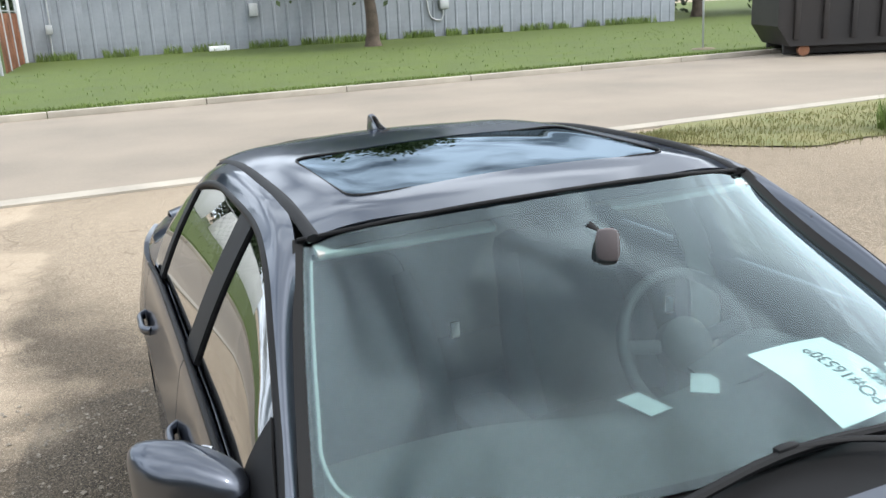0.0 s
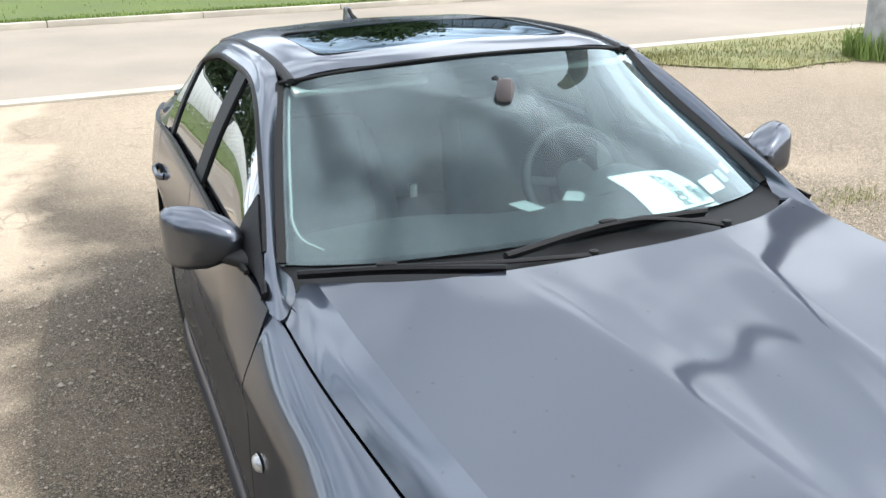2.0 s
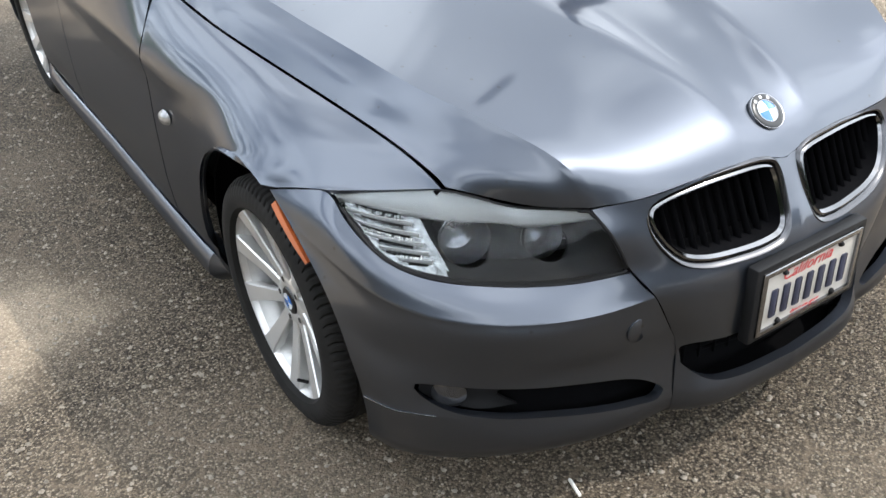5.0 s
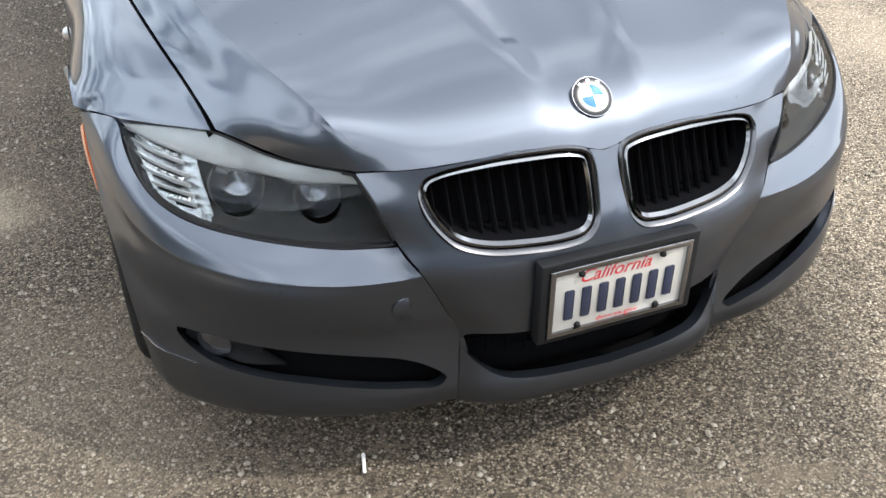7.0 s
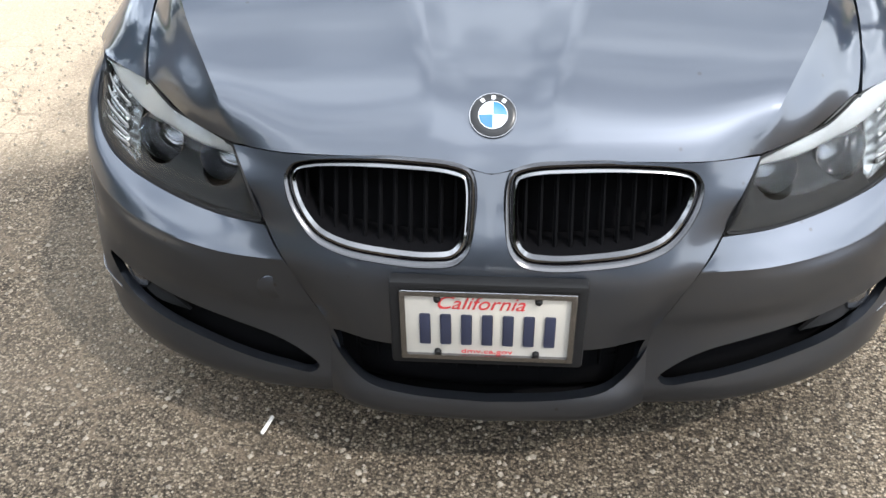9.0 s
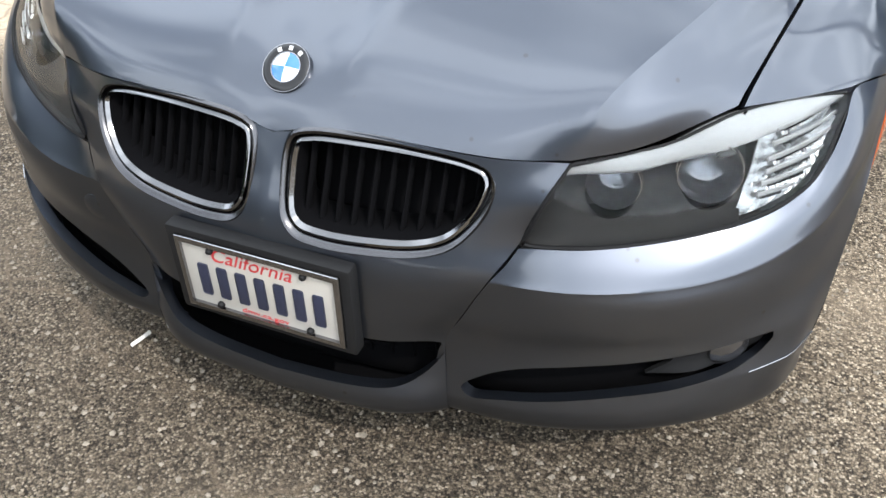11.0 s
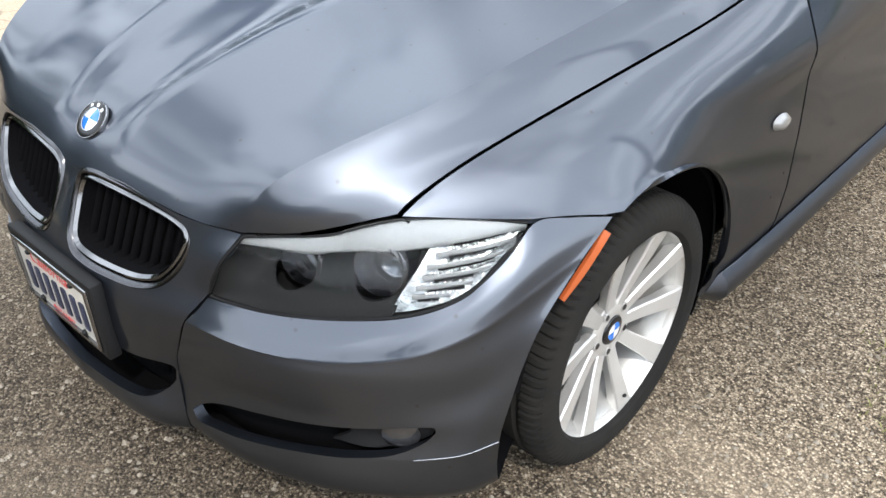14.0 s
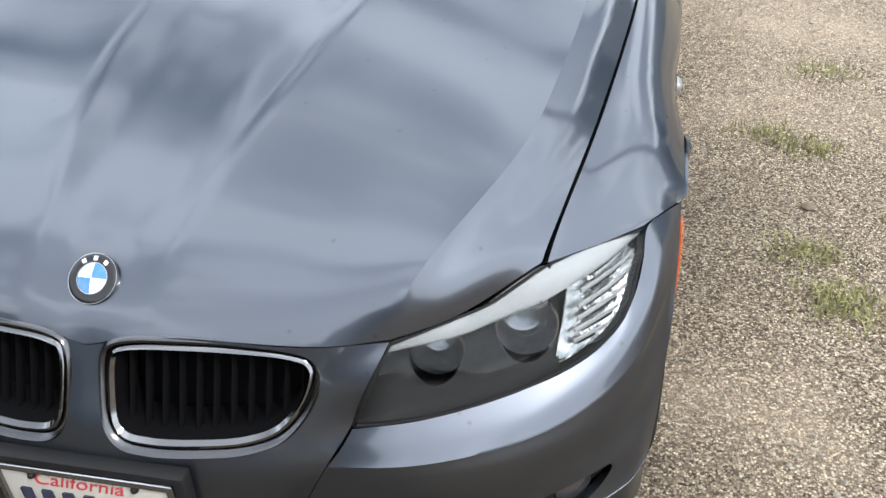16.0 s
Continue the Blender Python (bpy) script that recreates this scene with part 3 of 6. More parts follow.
def slab(name, x0, x1, y0, y1, z0, z1, material, m=Matrix(), label="", category=""):
    me = box((x0 + x1) / 2, (y0 + y1) / 2, (z0 + z1) / 2, x1 - x0, y1 - y0, z1 - z0)
    me.transform(m)
    ob = part(name, me, material)
    return tagged(ob, label, category, kind="structure")


def ground_mesh():
    """One sheet to the horizon, finer and gently uneven near the car."""
    e = np.concatenate([[-2500, -600, -150, -60, -30, -18], np.linspace(-12, 12, 61), [18, 30, 60, 150, 600, 2500]])
    v = []
    for y in e:
        for x in e:
            near = max(0.0, 1 - math.hypot(x, y - 2) / 11)
            far = min(1.0, max(0.0, (math.hypot(x, y - 2) - 3.5) / 4.5))
            far = far * far * (3 - 2 * far)
            q = ENV @ Vector((x, y, -0.004))
            v.append((x, y, (-0.004 + near * 0.006 * noise.noise((x * 0.7, y * 0.7, 0))) * (1 - far) + q.z * far))
    return mesh_of(v, grid_faces(len(e), len(e)), 60)


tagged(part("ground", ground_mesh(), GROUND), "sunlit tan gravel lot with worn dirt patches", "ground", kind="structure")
slab("road", -140, 140, 0.32, 8.60, -0.05, 0.014, ROAD, STREET, "pale sun-bleached concrete road", "road")
slab("road_edge", -140, 140, 0.0, 0.32, -0.05, 0.020, KERB, STREET, "light concrete edging strip along the road", "road")
slab("lawn", -140, 140, 8.80, 80, -0.05, 0.115, LAWN, STREET, "mown green lawn in front of the metal building", "lawn")

kerb = thing("kerb", "weathered pale concrete kerb with open joints", "kerb", kind="structure")
kerb_me = box(0, 0, 0, 2.985, 0.20, 0.19, 0.018)
kerb_me.materials.append(KERB)
for i in range(46):
    o = new("kerb_stone", kerb_me)
    o.parent = kerb
    o.matrix_world = STREET @ pose(-60 + 3.0 * i, 8.70, 0.038, 0, 0, rng.normal() * 0.05)


def blades(points, material, name, label, h=(0.04, 0.10), w=0.006, lean=0.5):
    """Many bent grass blades in one mesh."""
    v, f = [], []
    for x, y, z in points:
        a, b = rng.uniform(0, 2 * math.pi), rng.uniform(0, 2 * math.pi)
        hh, ww, le = rng.uniform(*h), w * rng.uniform(0.6, 1.4), lean * rng.uniform(0.1, 1.0)
        dx, dy = math.cos(a) * ww, math.sin(a) * ww
        lx, ly = math.cos(b) * le * hh, math.sin(b) * le * hh
        o = len(v)
        v += [(x - dx, y - dy, z - 0.01), (x + dx, y + dy, z - 0.01), (x + dx * 0.7 + lx * 0.4, y + dy * 0.7 + ly * 0.4, z + hh * 0.6), (x - dx * 0.7 + lx * 0.4, y - dy * 0.7 + ly * 0.4, z + hh * 0.6), (x + lx, y + ly, z + hh)]
        f += [(o, o + 1, o + 2, o + 3), (o + 3, o + 2, o + 4)]
    return tagged(part(name, mesh_of(v, f, 0), material), label, "grass", kind="stuff")


def verge_mesh():
    """The strip of rough grass between lot and road, with a ragged outline."""
    v, f, nu, nv = [], [], 70, 12
    for j in range(nv):
        for i in range(nu):
            x = 5.4 + 40 * (i / (nu - 1)) ** 1.6
            t = j / (nv - 1)
            lo = 8.35 + 0.06 * (x - 5.4) + 0.18 * noise.noise((x * 1.4, 1.0, 0))
            hi = 10.85 + 0.05 * (x - 5.4) + 0.15 * noise.noise((x * 1.7, 5.0, 0))
            open_ = min(1.0, (x - 5.4) / 1.1) ** 0.6
            mid = (lo + hi) / 2 + 0.35
            y = mid + (lo + (hi - lo) * t - mid) * open_
            v.append(tuple(ENV @ Vector((x, y, 0.008 + 0.03 * math.sin(math.pi * t) + 0.015 * noise.noise((x * 3, y * 3, 0))))))
    return mesh_of(v, grid_faces(nv, nu), 60), v


verge_me, verge_pts = verge_mesh()
tagged(part("verge", verge_me, surf("verge_turf", (0.15, 0.132, 0.055), rough=0.95, var=0.3, coarse=1.6, fine=18, bump=0.6, relief=0.02, tint=(0.095, 0.11, 0.032))), "rough half-dry grass verge beside the gravel lot", "grass", kind="structure")
pick = [verge_pts[int(k)] for k in rng.integers(0, 12 * 52, 15000)]
blades([(x + rng.normal() * 0.16, y + rng.normal() * 0.12, z) for x, y, z in pick], BLADE_DRY, "verge_grass", "half-dry grass blades on the verge", (0.02, 0.07), 0.006)
edge = []
for k in range(11000):
    u, w = rng.uniform(-14, 24), 8.82 + abs(rng.normal()) * 0.25
    edge.append(tuple(STREET @ Vector((u, w, 0.115))))
for k in range(2500):
    u, w = rng.uniform(-16, 40), rng.uniform(8.9, 24)
    edge.append(tuple(STREET @ Vector((u, w, 0.115))))
blades(edge, BLADE, "lawn_grass", "short green lawn grass along the kerb", (0.03, 0.09), 0.012)


def tuft_points(cx, cy, n, r):
    return [(cx + rng.normal() * r * 1.3, cy + rng.normal() * r * 0.8, 0.0) for _ in range(n)]


for cx, cy, n, r in ((1.42, 1.33, 210, 0.055), (1.36, 1.55, 150, 0.05), (1.58, 1.22, 120, 0.06), (1.44, 2.25, 130, 0.06), (1.30, 2.35, 90, 0.05), (1.62, 2.95, 90, 0.07), (1.75, 1.75, 90, 0.06), (3.4, 3.7, 260, 0.14), (3.8, 3.2, 160, 0.12)):
    blades(tuft_points(cx, cy, int(n * 1.5), r), TUFT, "grass_tuft", "small yellow-green grass tuft growing through the gravel", (0.010, 0.033), 0.0026, 1.8)


def pebbles(n, area, r, name, label):
    v, f = [], []
    for _ in range(n):
        x, y = rng.uniform(area[0], area[1]), rng.uniform(area[2], area[3])
        s = r[0] + (r[1] - r[0]) * rng.random() ** 2.5
        a, o = rng.uniform(0, 6.28), len(v)
        for k in range(5):
            w = a + k * 1.2566
            q = s * rng.uniform(0.75, 1.2)
            v.append((x + q * math.cos(w), y + q * math.sin(w), s * rng.uniform(0.0, 0.35) - 0.002))
        v.append((x + s * rng.normal() * 0.15, y + s * rng.normal() * 0.15, s * rng.uniform(0.6, 0.95)))
        f += [(o + k, o + (k + 1) % 5, o + 5) for k in range(5)]
    return tagged(part(name, mesh_of(v, f, 0), STONE), label, "gravel", kind="stuff")


pebbles(9000, (-2.0, 2.3, -0.7, 3.2), (0.003, 0.009), "gravel", "loose pale gravel chips on the lot")
pebbles(2500, (-3.5, 3.5, 3.2, 5.0), (0.005, 0.016), "gravel", "loose pale gravel chips on the lot")

# ---- the long metal building ----
WALL_V = 37.0
building = thing("metal_building", "long grey corrugated steel industrial building", "building")


def ribbed_panel(w=1.2, h=6.4):
    """One sheet of siding with two raised ribs."""
    xs, ys = [0.0], [0.0]
    for k in range(2):
        c = w * (k + 0.5) / 2
        for dx, d in ((-0.07, 0), (-0.035, -0.04), (0.035, -0.04), (0.07, 0)):
            xs.append(c + dx)
            ys.append(d)
    xs.append(w - 0.004)
    ys.append(0.0)
    v = [(x, y, 0.1) for x, y in zip(xs, ys)] + [(x, y, h) for x, y in zip(xs, ys)]
    n = len(xs)
    return mesh_of(v, [(i, i + 1, i + 1 + n, i + n) for i in range(n - 1)], 0)


wall_core = box(13.15, WALL_V + 8.1, 3.2, 32.4, 16, 6.4)
wall_core.transform(YARD)
part("wall", wall_core, SIDING, building)
roof_core = box(13.15, WALL_V + 8.1, 6.55, 33.0, 16.8, 0.3, 0.03)
roof_core.transform(YARD)
part("roof", roof_core, GALV, building)
sheet = ribbed_panel()
sheet.materials.append(SIDING)
for i in range(27):
    o = new("panel", sheet)
    o.parent = building
    o.matrix_world = YARD @ pose(-3.05 + 1.2 * i, WALL_V, 0)
corner = box(-3.1, WALL_V, 3.2, 0.14, 0.14, 6.4, 0.01)
corner.transform(YARD)
part("corner_trim", corner, WHITE_PAINT, building, "white corner trim")


def on_wall(name, u, z, su, sz, depth, material, label, category):
    me = box(u, WALL_V - depth / 2 - 0.03, z, su, depth, sz, min(su, sz, depth) * 0.12)
    me.transform(YARD)
    return tagged(part(name, me, material), label, category)


on_wall("wall_box", 6.5, 1.8, 0.38, 0.56, 0.2, GALV, "grey steel cabinet on the corrugated wall", "box")
on_wall("wall_sign", 0.9, 4.6, 1.71, 0.77, 0.05, WHITE_PAINT, "white blank board high on the corrugated wall", "sign")
meter = on_wall("electric_meter", -2.05, 1.4, 0.27, 0.38, 0.22, GALV, "grey electric meter on the corrugated wall", "meter")
for du, z0, z1 in ((0, 0.12, 1.2), (0.06, 1.5, 5.0)):
    me = tube([(-2.05 + du, WALL_V - 0.08, z0), (-2.05 + du, WALL_V - 0.08, (z0 + z1) / 2), (-2.05 + du, WALL_V - 0.08, z1)], 0.035, 8)
    me.transform(YARD)
    part("conduit", me, GALV, meter)
gas = on_wall("gas_meter", 15.73, 1.71, 0.45, 0.63, 0.3, GALV, "grey service box with a bent conduit on the wall", "meter")
me = tube([(14.92, WALL_V - 0.1, 5.2), (14.92, WALL_V - 0.1, 1.6), (15.1, WALL_V - 0.1, 1.0), (15.64, WALL_V - 0.1, 0.9), (15.73, WALL_V - 0.1, 1.4)], 0.05, 8)
me.transform(YARD)
part("conduit", me, GALV, gas)
for u, z in ((18.77, 2.25), (20.29, 2.43), (22.89, 2.52), (24.86, 2.7)):
    on_wall("wall_vent", u, z, 0.38, 0.38, 0.16, GALV, "small grey vent cover on the corrugated wall", "vent")
on_wall("base_block", 4.8, 0.22, 0.9, 0.22, 0.4, WHITE_PAINT, "white block lying against the foot of the wall", "block")
weeds = []
for k in range(5000):
    u = rng.uniform(-3, 28)
    if noise.noise((u * 0.8, 0, 0)) > -0.1:
        weeds.append(tuple(YARD @ Vector((u, WALL_V - 0.12 - abs(rng.normal()) * 0.15, 0.115))))
blades(weeds, BLADE, "wall_weeds", "dark green weeds along the foot of the wall", (0.1, 0.45), 0.02)


# ---- trees ----
def tree(at, height, spread, bole, seed, leaves, material, label, trunk_r=0.23, leaf=0.16, low=0.33):
    """A tapered trunk with limbs, and a crown of many small leaves in clumps."""
    r = np.random.default_rng(seed)
    t = thing("tree", label, "tree", tuple(ENV @ Vector(at)))
    part("trunk", joined([tube([(0, 0, -0.1), (0.04, 0.02, bole * 0.5), (-0.05, 0.05, bole), (0.1, 0.0, height * 0.62)], (trunk_r, trunk_r * 0.35), 12),
                          lathe([(trunk_r * 1.5, -0.1), (trunk_r * 1.15, 0.12), (trunk_r * 0.98, 0.4)], "z", 12)]), BARK, t)
    limbs, clumps = [], []
    for k in range(13):
        a, z0 = 2.4 * k + r.normal() * 0.3, bole * 0.85 + (height * 0.5) * k / 13
        ln = spread * r.uniform(0.55, 0.95) * (1 - 0.35 * k / 13)
        e = np.array([math.cos(a) * ln, math.sin(a) * ln, z0 + ln * r.uniform(0.05, 0.7)])
        m1 = np.array([math.cos(a) * ln * 0.45, math.sin(a) * ln * 0.45, z0 + ln * 0.28])
        limbs.append(tube([(0, 0, z0 - 0.2), m1, e], (trunk_r * 0.34, trunk_r * 0.07), 7))
        for s in np.linspace(0.45, 1.05, 6):
            c = m1 + (e - m1) * (s - 0.45) / 0.55 if s > 0.45 else m1
            clumps.append(c + r.normal(size=3) * spread * 0.10)
    part("limb", joined(limbs), BARK, t)
    for k in range(26):
        d = r.normal(size=3)
        d /= np.linalg.norm(d)
        clumps.append(np.array([0, 0, height * 0.62]) + d * np.array([spread * 0.8, spread * 0.8, height * low]) * r.uniform(0.6, 1.0))
    c = np.array(clumps)
    n = leaves
    which = r.integers(0, len(c), n)
    p = c[which] + r.normal(size=(n, 3)) * spread * np.array([0.13, 0.13, 0.10])
    a, b = r.normal(size=(n, 3)), r.normal(size=(n, 3))
    a /= np.linalg.norm(a, axis=1, keepdims=True)
    b -= a * (a * b).sum(1, keepdims=True)
    b /= np.linalg.norm(b, axis=1, keepdims=True)
    s = leaf * r.uniform(0.6, 1.3, (n, 1))
    q = np.stack([p - a * s, p + b * s * 0.55, p + a * s, p - b * s * 0.55], 1).reshape(-1, 3)
    part("crown", mesh_of(q, np.arange(4 * n).reshape(-1, 4), 0), material, t)
    return t


tree((9.8, 36.7, 0.1), 8.5, 3.9, 2.6, 3, 9000, LEAF, "broad green shade tree on the lawn", 0.30, 0.17)
tree((33.5, 47.0, 0.1), 11, 5.0, 2.6, 5, 9000, LEAF_DARK, "dark green tree in the shade at the end of the building", 0.35, 0.2)
for k, (x, y, h) in enumerate(((41, 45, 11), (47, 50, 12), (54, 44, 10), (60, 52, 13), (39, 58, 12))):
    tree((x, y, 0.1), h, 5.0, 0.9, 20 + k, 6000, LEAF_DARK, "dense dark tree beyond the lawn", 0.35, 0.28, 0.42)
for k, (x, y, h) in enumerate(((-9, 74, 12), (-16, 78, 13), (-23, 74, 12), (-2, 80, 12))):
    tree((x, y, 0.0), h, 5.5, 1.2, 40 + k, 5000, LEAF_DARK, "dark tree far behind the fenced yard", 0.35, 0.32, 0.42)

# ---- street things ----
sign = thing("street_sign", "thin steel sign post standing on the lawn", "sign", tuple(ENV @ Vector((15.29, 22.05, 0.115))))
part("post", box(0, 0, 1.05, 0.05, 0.03, 2.2, 0.006), GALV, sign)
part("plate", box(0.0, -0.02, 2.0, 0.06, 0.012, 0.5, 0.004, Matrix.Rotation(radians(80), 4, "Z")), GALV, sign)
part("foot", lathe([(0.0, 0.0), (0.35, 0.0), (0.3, 0.03), (0.0, 0.05)], "z", 14), EARTH, sign, "bare earth ring round the post")

skip = thing("roll_off_container", "black rusty steel roll-off container on the road", "container", (0, 0, 0))
SK = ENV @ pose(15.1, 18.8, 0.03, 0, 0, -24)


def skip_part(name, me, material, label=""):
    me.transform(SK)
    return part(name, me, material, skip, label)


prof = [(0.32, 0.25), (6.2, 0.25), (6.5, 0.7), (6.5, 2.25), (0.0, 2.25), (0.0, 0.75)]
hull = prism(prof, 0.0, 2.4)
inner = prism([(0.4, 0.4), (6.1, 0.4), (6.4, 0.8), (6.4, 2.5), (0.1, 2.5), (0.1, 0.8)], 0.1, 2.3)
skip_part("body", cut(hull, [inner], 30), RUST_BLACK)
for k in range(9):
    skip_part("rib", box(0.45 + 0.7 * k, -0.05, 1.3, 0.13, 0.1, 1.75, 0.012), RUST_BLACK)
skip_part("rim", box(3.25, -0.05, 2.25, 6.6, 0.14, 0.14, 0.02), RUST)
for k in (0.7, 5.6):
    skip_part("roller", lathe([(0.0, -0.08), (0.14, -0.08), (0.14, 0.08), (0.0, 0.08)], "y", 18, (k, 0.15, 0.14)), RUST)
skip_part("skid", box(3.2, 0.5, 0.15, 5.8, 0.12, 0.24, 0.01), RUST_BLACK)
skip_part("skid", box(3.2, 1.9, 0.15, 5.8, 0.12, 0.24, 0.01), RUST_BLACK)
skip_part("placard", box(0.62, -0.115, 1.95, 0.36, 0.012, 0.24, 0.003), WHITE_PAINT, "small white placard")
for k in range(3):
    skip_part("placard_bar", box(0.62, -0.124, 2.02 - 0.07 * k, 0.26, 0.006, 0.03), INK)
skip_part("placard", box(2.2, -0.055, 1.75, 0.12, 0.012, 0.3, 0.003), WHITE_PAINT)

pole = thing("utility_pole", "thick weathered grey utility pole at the verge", "pole", tuple(ENV @ Vector((8.44, 8.52, 0.0))))
part("shaft", lathe([(0.0, -0.1), (0.27, -0.1), (0.265, 1.0), (0.25, 5.0), (0.22, 11.0), (0.0, 11.05)], "z", 20), WOOD_GREY, pole)
for z in (0.95, 2.4):
    part("band", lathe([(0.268, z), (0.276, z + 0.005), (0.276, z + 0.055), (0.268, z + 0.06)], "z", 20), GALV, pole)
blades([tuple(ENV @ Vector((8.44 + math.cos(a) * q, 8.52 + math.sin(a) * q, 0.02))) for a, q in zip(rng.uniform(0, 6.28, 900), rng.uniform(0.26, 0.5, 900))], BLADE, "pole_grass", "tall green grass round the foot of the pole", (0.1, 0.42), 0.009)

# fenced yard past the building's end
fence = thing("yard_fence", "chain-link fence with rusty brown slats", "fence")
fp = [Vector((-3.95, 33.0, 0.1)), Vector((-3.90, 36.0, 0.1)), Vector((-3.86, 39.0, 0.1)), Vector((-3.80, 41.7, 0.1))]
fp = [ENV @ p for p in fp]
for p in fp:
    part("post", lathe([(0.0, -0.1), (0.05, -0.1), (0.05, 2.6), (0.0, 2.65)], "z", 10, tuple(p)), GALV, fence)
for a, b in zip(fp, fp[1:]):
    part("rail", tube([a + Vector((0, 0, 2.1)), (a + b) / 2 + Vector((0, 0, 2.1)), b + Vector((0, 0, 2.1))], 0.025, 8), GALV, fence)
    for k in range(12):
        c = a + (b - a) * (k + 0.5) / 12
        if c.y > 34.2:
            part("slat", box(c.x, c.y, c.z + 1.02, 0.02, 0.21, 2.0, 0.004, Matrix.Rotation(radians(6), 4, "Z")), RUST, fence)
for k in range(36):
    q = fp[0] + Vector((-0.2 * k, 0, 0))
    part("wire", tube([q, q + Vector((-0.5, 0, 1.0)), q + Vector((-1.0, 0, 2.0))], 0.006, 4, steps=4, ends=False), GALV, fence)
    part("wire", tube([q + Vector((0, 0, 2.0)), q + Vector((-0.5, 0, 1.0)), q + Vector((-1.0, 0, 0))], 0.006, 4, steps=4, ends=False), GALV, fence)
part("rail", tube([fp[0] + Vector((-8 * k / 2, 0, 2.1)) for k in range(3)], 0.025, 8), GALV, fence)


def trailer(x, y, w):
    t = thing("box_trailer", "white box trailer parked in the yard", "trailer", (x, y, 0))
    part("body", box(0, 0, 2.35, w, 2.5, 2.6, 0.04), WHITE_PAINT, t)
    part("chassis", box(0, 0, 0.95, w * 0.96, 0.9, 0.2, 0.02), RUST, t)
    for sx in (-0.36, -0.26, 0.3):
        for sy in (-1.0, 1.0):
            part("wheel", lathe([(0.0, -0.13), (0.3, -0.13), (0.48, -0.1), (0.48, 0.1), (0.3, 0.13), (0.0, 0.13)], "y", 20, (sx * w, sy, 0.48)), RUBBER, t)
    part("leg", box(w * 0.38, 0.5, 0.5, 0.1, 0.1, 1.0, 0.01), GALV, t)


trailer(-9.2, 58, 7.5)
trailer(-17.5, 56, 7.0)


# ---- house beside the lot, mirrored in the car's windows ----
def house(at, turn):
    h = thing("house", "single-storey house with pale siding and white windows", "house", at)
    h.matrix_world = pose(*at, 0, 0, turn)
    for z in range(14):
        part("board", box(0, 0, 0.35 + 0.2 * z, 13.0, 0.05, 0.215, 0.0, Matrix.Rotation(radians(-4), 4, "X")), CLAP, h)
    part("wall", box(0, 3.05, 1.5, 12.96, 6.0, 3.0), CLAP, h)
    part("roof", prism([(-7.0, 2.95), (7.0, 2.95), (7.0, 3.1), (0, 5.2), (-7.0, 3.1)], -0.5, 6.6), ROOFING, h)
    for x in (-4.3, -2.6, 2.0, 4.6):
        f = part("window_frame", cut(box(x, -0.05, 1.75, 1.25, 0.14, 1.45, 0.012), [box(x, -0.1, 1.75, 1.0, 0.4, 1.2)]), WHITE_PAINT, h)
        part("sash", box(x, -0.04, 1.75, 1.0, 0.05, 0.06), WHITE_PAINT, f)
        part("pane", box(x, -0.02, 1.75, 1.02, 0.012, 1.22), surf("window_dark", (0.02, 0.022, 0.025), rough=0.05, var=0.05, bump=0), f)
    part("door", box(-0.3, -0.05, 1.05, 0.95, 0.1, 2.1, 0.01), WHITE_PAINT, h)


house((-17.5, 6.5, 0.05), 90)
slab("yard_lawn", -40, -8.2, -30, 9.6, -0.05, 0.03, LAWN, Matrix(), "green lawn beside the gravel lot", "lawn")
# added trees, never in view, that darken reflections in side glass and hood
for k, (x, y) in enumerate(((-27, 3.0), (-28, 10.0), (-26, -4.0), (-27, 17.0), (-25, -11.0), (-24, -18.0))):
    tree((x, y, 0.0), 9.5, 5.4, 0.6, 71 + k, 4000, LEAF_DARK, "dark tree behind the pale house, added out of view for reflections", 0.3, 0.36, 0.42)
# unseen tree line added ahead of the nose to darken what it mirrors
for k, a in enumerate((-78, -58, -40, -22, -4, 14, 32)):
    tree((17 * math.sin(radians(a)), -17 * math.cos(radians(a)), 0.0), 6.2 + 0.5 * (k % 3), 4.6, 0.5, 90 + k, 3200, LEAF_DARK, "low dark tree out of view, added for the nose's dark reflections", 0.2, 0.38, 0.45)



# ---- the car: its nose at y = 0, the tail towards the road ----
car = thing("car", "dark grey metallic four-door saloon parked on gravel", "car")


def both(name, g, thick, material, out, label="", cutters=None, smooth=40, parent=None):
    """A panel on the left and its mirror on the right."""
    made = []
    for side in (1, -1):
        h = g if side > 0 else mirrored(g)
        me = shell(h, thick, smooth, (out[0] * side, out[1], out[2]))
        if cutters:
            me = cut(me, [c(side) for c in cutters], smooth)
        made.append(part(name, me, material, parent or car, label))
    return made


def both_mesh(name, make, material, label="", parent=None):
    """A part made by make(side) on the left (1) and the right (-1)."""
    return [part(name, make(s), material, parent[i] if isinstance(parent, list) else parent or car, label) for i, s in enumerate((1, -1))]


def turn_over(me, side):
    """The mesh itself, or its mirror image on the right."""
    if side < 0:
        me.transform(Matrix.Diagonal((-1, 1, 1, 1)))
        me.flip_normals()
    return me


PROFILE_Z = (1.03, 1.005, 0.985, 0.93, 0.85, 0.775, 0.752, 0.70, 0.55, 0.40, 0.28, 0.225)
PROFILE_X = (0.828, 0.842, 0.856, 0.870, 0.887, 0.9035, 0.9035, 0.8955, 0.9035, 0.906, 0.896, 0.874)


